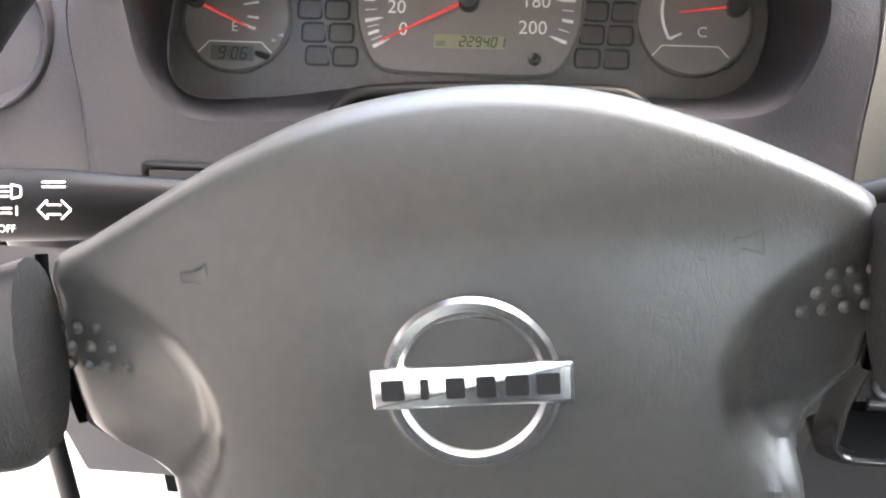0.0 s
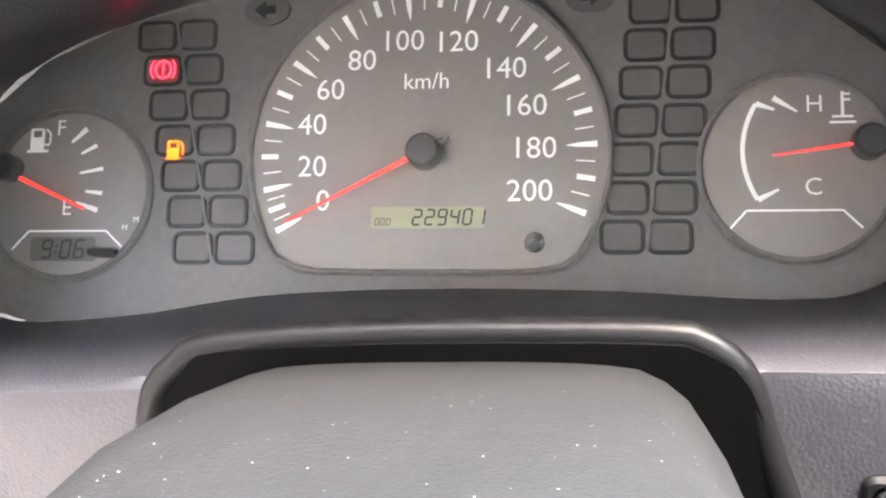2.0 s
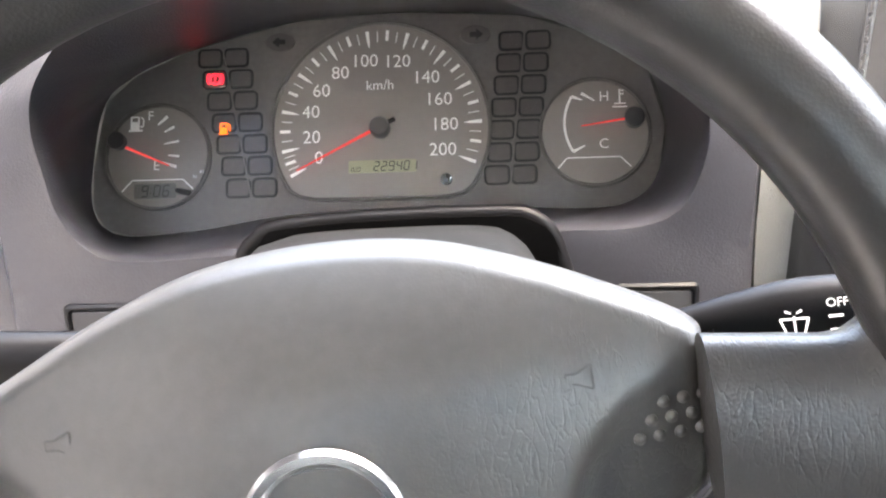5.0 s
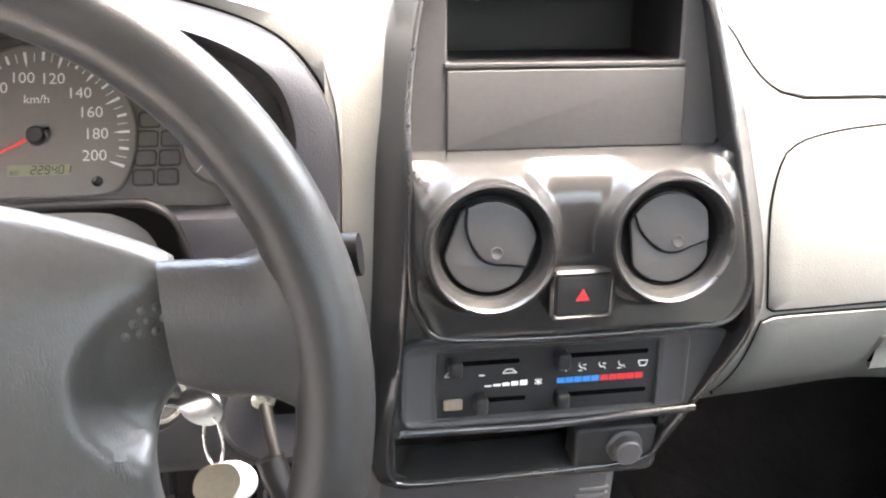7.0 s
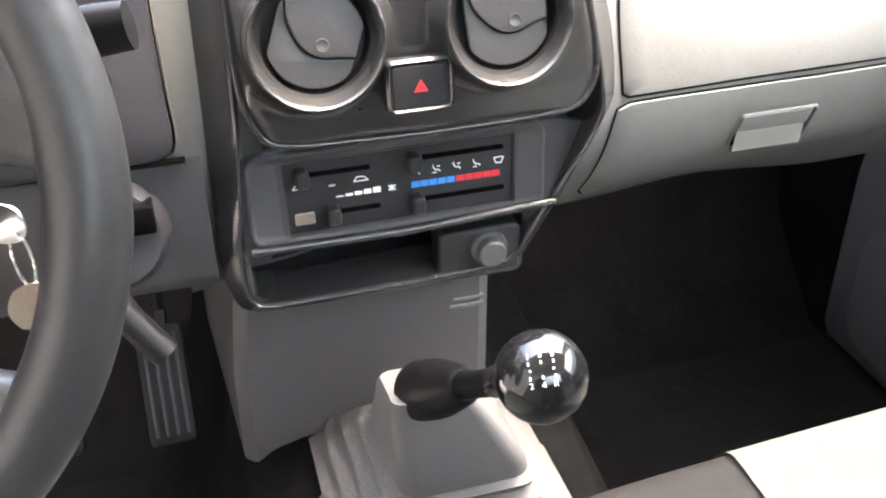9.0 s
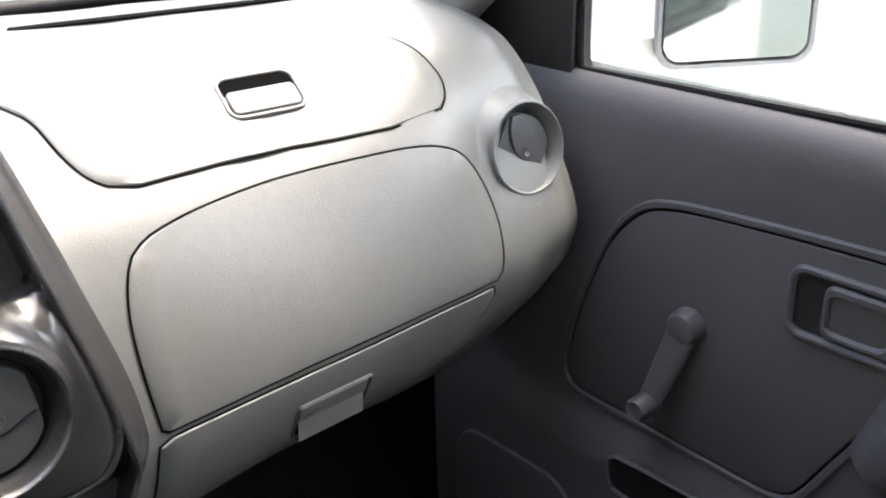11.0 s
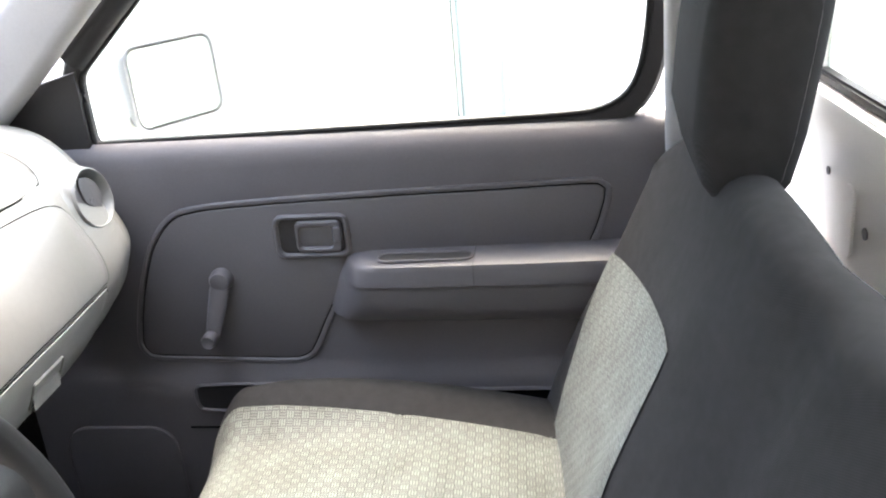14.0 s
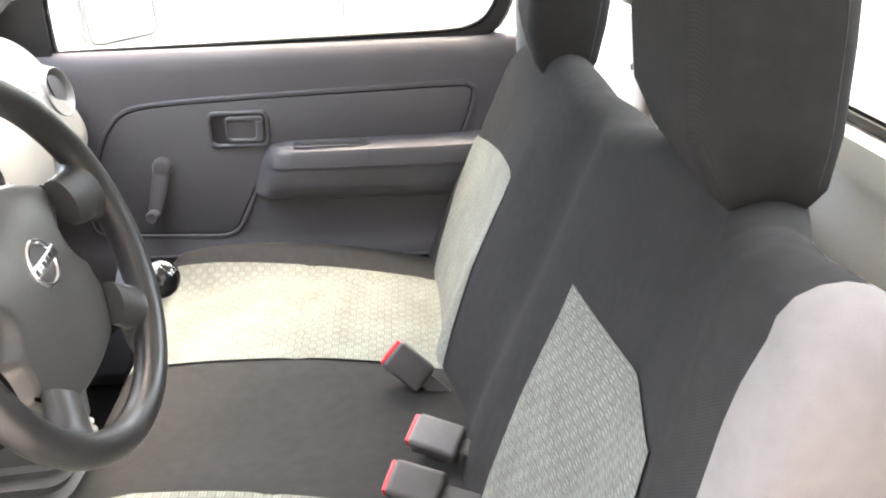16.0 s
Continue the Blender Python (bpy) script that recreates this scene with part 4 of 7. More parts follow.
lcd = part("odometer", plate(rrect(0.047, 0.0088, 0.001, 3, -0.0055, -0.0342), CM, 0.0006, 0, 0.0012), LCD, spd, "pale green liquid crystal odometer")
part("odometer_reading", segments("229401", 0.0062, CM @ Matrix.Translation((0.0035, -0.0342, 0.0022))), LCDINK, lcd)
part("trip_reading", segments("000", 0.0028, CM @ Matrix.Translation((-0.0240, -0.0360, 0.0022))), LCDINK, lcd)
mk = CM @ Matrix.Translation((0.0385, -0.0445, 0.001))
part("reset_knob", lathe([(0.0042, 0.0), (0.0042, 0.002), (0.0022, 0.0025), (0.0022, 0.016), (0.0017, 0.0175), (0, 0.0178)], mk @ Matrix.Rotation(radians(12), 4, "X"), 20), SATIN, spd)

gf = dial("fuel_gauge", circle(0.0362, 64, -0.1640, -0.0225), "fuel gauge dial, pointer at empty")
FM = CM @ Matrix.Translation((-0.1640, -0.0225, 0.0016))
part("letter", lettering("F", 0.0098, FM @ Matrix.Translation((-0.0058, 0.0292, 0))), INK, gf)
part("letter", lettering("E", 0.0098, FM @ Matrix.Translation((-0.0010, -0.0065, 0))), INK, gf)
px0 = (-0.0215, 0.0065)
for a, w, l in ((41, 0.0024, 0.009), (27, 0.002, 0.008), (10, 0.0018, 0.011), (-7, 0.002, 0.008), (-19, 0.0024, 0.011)):
    r0 = 0.047 if a != 41 else 0.047
    c0, s0 = math.cos(radians(a)), math.sin(radians(a))
    part("tick", strips([((px0[0] + (r0 - 0.010) * c0 + 0.0, px0[1] + (r0 - 0.010) * s0 - 0.002), (px0[0] + (r0 - 0.010 - l) * c0, px0[1] + (r0 - 0.010 - l) * s0 - 0.002), w, w * 0.6)], FM, 0.002), INK, gf)
part("needle", tube([FM @ Vector((*px0, 0.004)), FM @ Vector((0.0095, -0.0075, 0.004))], [0.0011, 0.0006], 8), NEEDLE, gf)
part("hub_cap", lathe([(0.0062, 0.0), (0.0062, 0.006), (0.005, 0.0075), (0, 0.0078)], FM @ Matrix.Translation((-0.0285, 0.0115, 0)), 28), VENTM, gf)
part("pump_symbol", frame_plate(rrect(0.0065, 0.0100, 0.001, 2), rrect(0.0042, 0.0030, 0.0005, 2, 0, 0.0025), FM @ Matrix.Translation((-0.0170, 0.0245, -0.0005)), 0.0006, 0.0001), INK, gf)
part("pump_symbol_base", strips([((-0.0215, 0.0192), (-0.0115, 0.0192), 0.0013), ((-0.0132, 0.0225), (-0.0118, 0.0215), 0.0009), ((-0.0118, 0.0215), (-0.0108, 0.0230), 0.0009), ((-0.0108, 0.0230), (-0.0108, 0.0272), 0.0009), ((-0.0108, 0.0272), (-0.0128, 0.0290), 0.0009)], FM, 0.001), INK, gf)
part("clock_line", strips([((-0.0255, -0.0245), (-0.018, -0.0165)), ((-0.018, -0.0165), (0.018, -0.0165)), ((0.018, -0.0165), (0.0255, -0.0235))], FM, 0.0009), INK, gf)
ck = part("clock_window", plate(rrect(0.030, 0.0105, 0.0012, 3, -0.0015, -0.0245), FM, 0.0006, 0, -0.0004), LCDDARK, gf, "dim liquid crystal clock")
part("clock_reading", segments("9:06", 0.0076, FM @ Matrix.Translation((-0.001, -0.0245, 0.0008))), LCDINK, ck)
part("hm_text", lettering("H", 0.0036, FM @ Matrix.Translation((0.0265, -0.0150, 0))), INK, gf)
part("hm_text", lettering("M", 0.0036, FM @ Matrix.Translation((0.0315, -0.0118, 0))), INK, gf)
part("clock_knob", tube([FM @ Vector((0.0225, -0.0262, 0.0)), FM @ Vector((0.0205, -0.0272, 0.012)), FM @ Vector((0.020, -0.0275, 0.016))], [0.0024, 0.0022, 0.0016], 12), SATIN, gf)

gt = dial("temperature_gauge", circle(0.0362, 64, 0.1405, -0.0150), "temperature gauge dial, pointer low")
TM = CM @ Matrix.Translation((0.1405, -0.0150, 0.0016))
part("letter", lettering("H", 0.0098, TM @ Matrix.Translation((0.0070, 0.0245, 0))), INK, gt)
part("letter", lettering("C", 0.0098, TM @ Matrix.Translation((0.0058, -0.0085, 0))), INK, gt)
arc = [[TM @ Vector((0.0255 + (0.046 + e) * math.cos(a), 0.006 + (0.041 + e) * math.sin(a), 0.0)) for a in np.linspace(radians(152), radians(208), 16)] for e in (-0.0009, 0.0009)]
part("scale_arc", loft(arc, False), INK, gt)
for a, dx, dy in ((152, 0.007, -0.0025), (208, 0.008, 0.004)):
    ax0, ay0 = 0.0255 + 0.046 * math.cos(radians(a)), 0.006 + 0.041 * math.sin(radians(a))
    part("tick", strips([((ax0, ay0), (ax0 + dx, ay0 + dy), 0.0024, 0.001)], TM, 0.002, None, 0.0002), INK, gt)
part("tick", strips([((-0.0085, 0.0275), (0.0005, 0.0218), 0.0024, 0.0008)], TM, 0.002), INK, gt)
part("needle", tube([TM @ Vector((0.023, 0.0080, 0.004)), TM @ Vector((-0.0095, 0.0035, 0.004))], [0.0009, 0.0005], 8), NEEDLE, gt)
part("hub_cap", lathe([(0.0068, 0.0), (0.0068, 0.006), (0.0055, 0.0075), (0, 0.0078)], TM @ Matrix.Translation((0.0265, 0.0085, 0)), 28), VENTM, gt)
part("base_line", strips([((-0.027, -0.026), (-0.0195, -0.0175)), ((-0.0195, -0.0175), (0.0165, -0.0175)), ((0.0165, -0.0175), (0.0235, -0.0245))], TM, 0.0009), INK, gt)
part("thermometer_symbol", strips([((0.0175, 0.0195), (0.0175, 0.0295), 0.0012), ((0.0175, 0.0285), (0.0205, 0.0285), 0.001), ((0.0175, 0.0262), (0.0205, 0.0262), 0.001), ((0.0135, 0.0195), (0.0215, 0.0195), 0.001), ((0.0125, 0.0172), (0.0225, 0.0172), 0.001)], TM, 0.001), INK, gt)

# warning lamp windows, two leaning columns on either side
for side in (0, 1):
    top, bot = ((-0.1185, 0.0475), (-0.0975, -0.0465)) if side == 0 else ((0.0945, 0.0520), (0.0825, -0.0425))
    for r in range(7):
        k = r / 6
        cx, cy = top[0] + (bot[0] - top[0]) * k, top[1] + (bot[1] - top[1]) * k
        for c in (-1, 1):
            o = rrect(0.0180, 0.0142, 0.0038, 4, cx + c * 0.0093, cy)
            w = part("lamp_window", frame_plate(o, inset(o, 0.0017), CM, 0.0013, 0.0003, 0.0), MATT, clu)
            part("lamp_lens", plate(inset(o, 0.0016), CM, 0.0006), LENS, w)
    part("column_rib", strips([((top[0], top[1] + 0.006), (bot[0], bot[1] - 0.006))], CM, 0.0012, None, 0.0018), FACE, clu)
BM_ = CM @ Matrix.Translation((-0.1238, 0.0322, 0.0012))
part("brake_lamp", frame_plate(circle(0.0041, 28), circle(0.0033, 28), BM_, 0.0005, 0.0001), REDLAMP, clu, "lit red brake warning lamp")
part("brake_lamp_mark", strips([((0, 0.0024), (0, -0.0006), 0.0012, 0.0009), ((0, -0.0014), (0, -0.0024), 0.001)] + [((s * 0.0056 * math.cos(a), 0.0056 * math.sin(a)), (s * 0.0056 * math.cos(a + 0.3), 0.0056 * math.sin(a + 0.3)), 0.0008) for s in (-1, 1) for a in np.arange(-0.75, 0.7, 0.3)], BM_, 0.001, None, 0.0004), REDLAMP, clu)
FM_ = CM @ Matrix.Translation((-0.1165, -0.0035, 0.0012)) @ Matrix.Scale(0.85, 4)
part("fuel_lamp", frame_plate(rrect(0.0062, 0.0088, 0.0008, 2, -0.001, 0.0), rrect(0.0040, 0.0030, 0.0004, 2, -0.001, 0.0020), FM_, 0.0004, 0.0001), AMBERLAMP, clu, "lit amber low fuel lamp")
part("fuel_lamp_hose", strips([((0.0026, 0.004), (0.0042, 0.0018), 0.0008), ((0.0042, 0.0018), (0.0042, -0.003), 0.0008), ((-0.0048, -0.0048), (0.0028, -0.0048), 0.001)], FM_, 0.001, None, 0.0003), AMBERLAMP, clu)
for ux, s in ((-0.0775, -1), (0.0605, 1)):
    AM = CM @ Matrix.Translation((ux, 0.0572, 0.0006))
    part("turn_lamp", plate(circle(0.0105, 28, 0, 0, 0.0068), AM, 0.0012, 0.0004), LENS, clu)
    part("turn_arrow", plate([Vector((s * a, b)) for a, b in ((-0.004, -0.0018), (0.0005, -0.0018), (0.0005, -0.0042), (0.0056, 0), (0.0005, 0.0042), (0.0005, 0.0018), (-0.004, 0.0018))][::s], AM, 0.0004, 0, 0.0012), MATT, clu)
lens_o = [q.lerp(c, 0.80) for q, c in zip(B, Cc)]
mid = sum(lens_o, Vector()) / len(lens_o)
lens = part("clear_lens", loft([[mid.lerp(p, k) + Vector((0, -0.004 * (1 - k * k), 0)) for p in lens_o] for k in (0.995, 0.8, 0.6, 0.4, 0.2, 0.02)], True, False, True), DUSTGLASS, clu, "clear plastic lens with a film of dust")
lens.visible_shadow = False
# ---- steering column, stalks, ignition ----
TW = radians(19.5)
WU, WV = Vector((1, 0, 0)), Vector((0, math.sin(TW), math.cos(TW)))
WC = Vector((0.026, 0.21, 0.785))
WM = frame_of(WC, WU, WV) @ Matrix.Rotation(radians(6.5), 4, "Z")
col = thing("steering_column_cover", (0.03, 0.42, 0.70), "dusty dark grey two-piece steering column cover", "steering column")


def column_shape():
    rows = []
    for y, top, w, wl in ((0.54, 0.728, 0.068, 0.078), (0.50, 0.751, 0.066, 0.078), (0.46, 0.770, 0.066, 0.078), (0.42, 0.785, 0.066, 0.079), (0.37, 0.797, 0.068, 0.077), (0.335, 0.801, 0.072, 0.083), (0.315, 0.801, 0.074, 0.086), (0.298, 0.796, 0.073, 0.085), (0.286, 0.785, 0.069, 0.081), (0.279, 0.770, 0.064, 0.075)):
        cx = 0.030
        cz = top - 0.105
        pts = [(cx - wl * 0.8, y, top - 0.003), (cx, y, top), (cx + w * 0.60, y, top - 0.001), (cx + w * 0.80, y, top - 0.007), (cx + w * 0.96, y, top - 0.022), (cx + w * 1.08, y, top - 0.06), (cx + w * 1.05, y, cz), (cx + w * 0.7, y, cz - 0.05), (cx, y, cz - 0.062), (cx - w * 0.7, y, cz - 0.05), (cx - wl * 1.25, y, cz), (cx - wl * 1.38, y, top - 0.055), (cx - wl * 1.18, y, top - 0.027), (cx - wl * 0.98, y, top - 0.012)]
        rows.append(spline(pts, 64, True))
    return loft(rows, True, True, True)


part("upper_cover", column_shape(), COLUMN, col)
ig_n = Vector((0.55, -0.80, 0.1)).normalized()
ig_u = Vector((0, 0, 1)).cross(ig_n).normalized()
IM = frame_of((0.100, 0.40, 0.668), ig_u, ig_n.cross(ig_u))
part("ignition_lock", lathe([(0.026, -0.05), (0.026, -0.004), (0.023, 0.0), (0.0165, 0.0), (0.0165, 0.003), (0.014, 0.004), (0, 0.004)], IM, 36), MATT, col)
part("lock_ring", lathe([(0.0165, 0.0035), (0.0160, 0.006), (0.0125, 0.006), (0.0125, 0.003)], IM, 36), STEEL, col)
keys = thing("key_bunch", (0.12, 0.38, 0.59), "ignition key in its lock with spare key and round tag", "keys")
KD = Vector((0.9, -0.42, 0.02)).normalized()
KM = frame_of(IM @ Vector((0, 0, 0.004)), KD, Vector((0.02, 0, 1)))
part("ignition_key", plate([Vector((p.x, p.y)) for p in spline([(0.0, -0.004, 0), (0.012, -0.004, 0), (0.016, -0.010, 0), (0.026, -0.0135, 0), (0.038, -0.010, 0), (0.042, 0, 0), (0.038, 0.010, 0), (0.026, 0.0135, 0), (0.016, 0.010, 0), (0.012, 0.004, 0), (0.0, 0.004, 0)], 40)], KM, 0.0022, 0.0006), CHROME, keys, "bright metal key bow")
rc = KM @ Vector((0.034, -0.014, 0.001))
part("ring", tube([rc + Vector((0.006 * math.cos(a), -0.004 * math.cos(a), 0.019 * math.sin(a) - 0.010)) for a in np.linspace(0, 2 * math.pi, 28, endpoint=False)], 0.0011, 8, True), CHROME, keys)
k2 = frame_of(rc + Vector((0, -0.003, -0.028)), (1, 0.25, 0), (0.03, 0, 1))
part("spare_key", plate([Vector((p.x, p.y)) for p in spline([(0.0, 0.003, 0), (-0.010, 0.0, 0), (-0.0145, -0.012, 0), (-0.010, -0.024, 0), (-0.0045, -0.030, 0), (-0.0042, -0.060, 0), (0.0, -0.064, 0), (0.0042, -0.060, 0), (0.0045, -0.030, 0), (0.010, -0.024, 0), (0.0145, -0.012, 0), (0.010, 0.0, 0)], 48, True)][::-1], k2, 0.0022, 0.0006), BRASS, keys, "brass coloured spare key")
part("tag", lathe([(0.0155, -0.0008), (0.0155, 0.0008), (0.0145, 0.0014), (0, 0.0014)], frame_of(rc + Vector((0.010, 0.004, -0.045)), (1, -0.1, 0), (0, 0, 1)), 32), INK, keys, "round white tag")


def stalk(name, pts, rads, label, marks):
    t = thing(name, pts[0], label, "stalk", "column stalks")
    part("lever", tube(spline(pts, 20), [float(r) for r in np.interp(np.linspace(0, 1, 20), np.linspace(0, 1, len(rads)), rads)], 20, flat=0.72, up=(0, 1, 0)), ROLL, t)
    for o in marks:
        part("printed_symbol", o, INK, t)
    return t


SL = frame_of((-0.164, 0.3424, 0.7615), (1, 0.05, 0.02), (0, 0.4, 0.95))
sm1 = strips([((-0.004 + 0.004, 0.0), (0.004, 0.004), 0.0008), ((0.0, 0.0), (0.004, -0.004), 0.0008), ((0.004, 0.004), (0.004, 0.002), 0.0008), ((0.004, -0.004), (0.004, -0.002), 0.0008), ((0.004, 0.002), (0.010, 0.002), 0.0008), ((0.004, -0.002), (0.010, -0.002), 0.0008), ((0.010, 0.004), (0.0142, 0.0), 0.0008), ((0.010, -0.004), (0.0142, 0.0), 0.0008)], SL, 0.001, None, 0.003)
sm2 = strips([((-0.016, 0.0095), (-0.012, 0.0095), 0.0008), ((-0.016, 0.0075), (-0.012, 0.0075), 0.0008), ((-0.016, 0.0055), (-0.012, 0.0055), 0.0008), ((-0.011, 0.0105), (-0.011, 0.0045), 0.0008), ((-0.011, 0.0105), (-0.007, 0.0095), 0.0008), ((-0.011, 0.0045), (-0.007, 0.0055), 0.0008), ((-0.007, 0.0095), (-0.007, 0.0055), 0.0008)], SL, 0.001, None, 0.003)
sm4 = strips([((-0.016, 0.0005), (-0.011, 0.0005), 0.0008), ((-0.016, -0.0015), (-0.011, -0.0015), 0.0008), ((-0.009, 0.0015), (-0.009, -0.0025), 0.0008)], SL, 0.001, None, 0.003)
sm5 = strips([((0.002, 0.0095), (0.012, 0.0095), 0.0008), ((0.002, 0.0115), (0.012, 0.0115), 0.0008)], SL, 0.001, None, 0.003)
sm3 = lettering("OFF", 0.0045, SL @ Matrix.Translation((-0.0135, -0.0082, 0.003)))
stalk("light_stalk", [(-0.045, 0.375, 0.752), (-0.11, 0.362, 0.755), (-0.14, 0.357, 0.756), (-0.165, 0.354, 0.757), (-0.205, 0.350, 0.757), (-0.235, 0.347, 0.757)], [0.010, 0.011, 0.0135, 0.0165, 0.017, 0.015], "black headlamp and indicator stalk with white printed symbols", [sm1, sm2, sm3, sm4, sm5])
SR = frame_of((0.185, 0.3185, 0.791), (1, -0.1, 0.14), (-0.12, 0.4, 0.9))
w1 = strips([((-0.006, -0.004), (0.002, -0.004), 0.0008), ((-0.007, 0.002), (0.003, 0.002), 0.0008), ((-0.007, 0.002), (-0.005, -0.004), 0.0008), ((0.003, 0.002), (0.001, -0.004), 0.0008), ((-0.002, -0.004), (-0.002, 0.003), 0.0008), ((-0.005, 0.005), (-0.003, 0.004), 0.0008), ((0.001, 0.005), (-0.001, 0.004), 0.0008)], SR, 0.001, None, 0.002)
w2 = strips([((0.010, 0.002), (0.015, 0.002), 0.001), ((0.010, -0.003), (0.015, -0.003), 0.001)], SR, 0.001, None, 0.002)
w3 = lettering("OFF", 0.0045, SR @ Matrix.Translation((0.0135, 0.0068, 0.002)))
stalk("wiper_stalk", [(0.09, 0.36, 0.745), (0.135, 0.343, 0.770), (0.165, 0.334, 0.783), (0.195, 0.328, 0.792), (0.220, 0.322, 0.796)], [0.006, 0.0070, 0.0105, 0.0135, 0.012], "black wiper stalk with white printed symbols", [w1, w2, w3])

# ---- steering wheel ----
whl = thing("steering_wheel", WC, "dark grey vinyl four-spoke steering wheel with airbag pad, shiny worn rim", "steering wheel")


def wheel_rim():
    R, n = 0.1735, 96
    rings = []
    for i in range(n + 1):
        a = 2 * math.pi * i / n
        d = Vector((math.cos(a), math.sin(a), 0))
        rings.append([WM @ (d * (R + 0.0165 * math.cos(b)) + Vector((0, 0, 0.0175 * math.sin(b)))) for b in np.linspace(0, 2 * math.pi, 20, endpoint=False)])
    bm = loft(rings, True)
    bmesh.ops.remove_doubles(bm, verts=bm.verts, dist=1e-6)
    return bm


part("rim", wheel_rim(), RIMM, whl)
half = [(0.0, 0.083), (0.036, 0.0795), (0.066, 0.0695), (0.092, 0.0575), (0.108, 0.0485), (0.1135, 0.0435), (0.1135, 0.027), (0.113, 0.006), (0.112, -0.0065), (0.106, -0.012), (0.097, -0.023), (0.092, -0.041), (0.092, -0.060), (0.0955, -0.0755), (0.090, -0.0845), (0.078, -0.0995), (0.067, -0.111), (0.055, -0.1135), (0.035, -0.115), (0.015, -0.116), (0.0, -0.116)]
ear = {(0.108, 0.0485): (0.1140, 0.0470), (0.1135, 0.0435): (0.1270, 0.0410), (0.1135, 0.027): (0.1290, 0.0270), (0.113, 0.006): (0.1295, 0.0040), (0.112, -0.0065): (0.1290, -0.0125), (0.106, -0.012): (0.1225, -0.0190), (0.097, -0.023): (0.1040, -0.0275)}
left_half = [ear.get(p, p) for p in half]
pad_o = flat_spline(half + [(-x, y) for x, y in left_half[-2:0:-1]], 160)[::-1]


def pad_h(x, y):
    """Height of the pad's face over the wheel's plane: domed, with a hollow at each upper spoke."""
    h = 0.0005 - 1.25 * x * x - 1.9 * max(y, 0) ** 2 - 0.9 * min(y, 0) ** 2 - 6.5 * max(0.0, y - 0.034) ** 2
    for s in (-1, 1):
        q = ((x * s - (0.118 if s > 0 else 0.124)) / 0.052) ** 2 + ((y + 0.005) / 0.042) ** 2
        k = max(0.0, 1 - q)
        f = min(1.0, k / 0.42)
        h -= f * f * (3 - 2 * f) * (0.0035 + (0.55 if s > 0 else 0.30) * (math.sqrt((0.016 - y) ** 2 + 0.00006) + 0.016 - y) / 2 * max(0.0, min(1.0, (y + 0.055) / 0.04)))
    return h


def pad():
    c = Vector((0, -0.01))
    rings = [[WM @ Vector((p.x, p.y, -0.035)) for p in pad_o], [WM @ Vector((p.x, p.y, pad_h(p.x, p.y) - 0.006)) for p in pad_o]]
    for k in np.concatenate(([0.985], np.linspace(0.96, 0.03, 40))):
        o = [c + (p - c) * k for p in pad_o]
        d = -0.0022 if k == 0.985 else 0.0
        rings.append([WM @ Vector((p.x, p.y, pad_h(p.x, p.y) + d)) for p in o])
    return loft(rings, True, True, True)


part("airbag_pad", pad(), CREASED, whl)


def spoke(pts_a, pts_b, n=14):
    """Arm between two edge lines in the wheel's plane, rounded across."""
    ea, eb = spline([(*p, 0) for p in pts_a], n), spline([(*p, 0) for p in pts_b], n)
    rings = []
    for i, (p, q) in enumerate(zip(ea, eb)):
        mid, hv = (p + q) / 2, (p - q) / 2
        rise = 0.003 + 0.006 * (i / (n - 1))
        rings.append([WM @ (mid + hv * math.cos(a) + Vector((0, 0, -0.009 + 0.003 * i / (n - 1) + (0.010 + rise) * math.copysign(abs(math.sin(a)) ** 0.9, math.sin(a)) * (1.0 if math.sin(a) > 0 else 1.2)))) for a in np.linspace(0, 2 * math.pi, 28, endpoint=False)])
    return loft(rings, True, True, True)


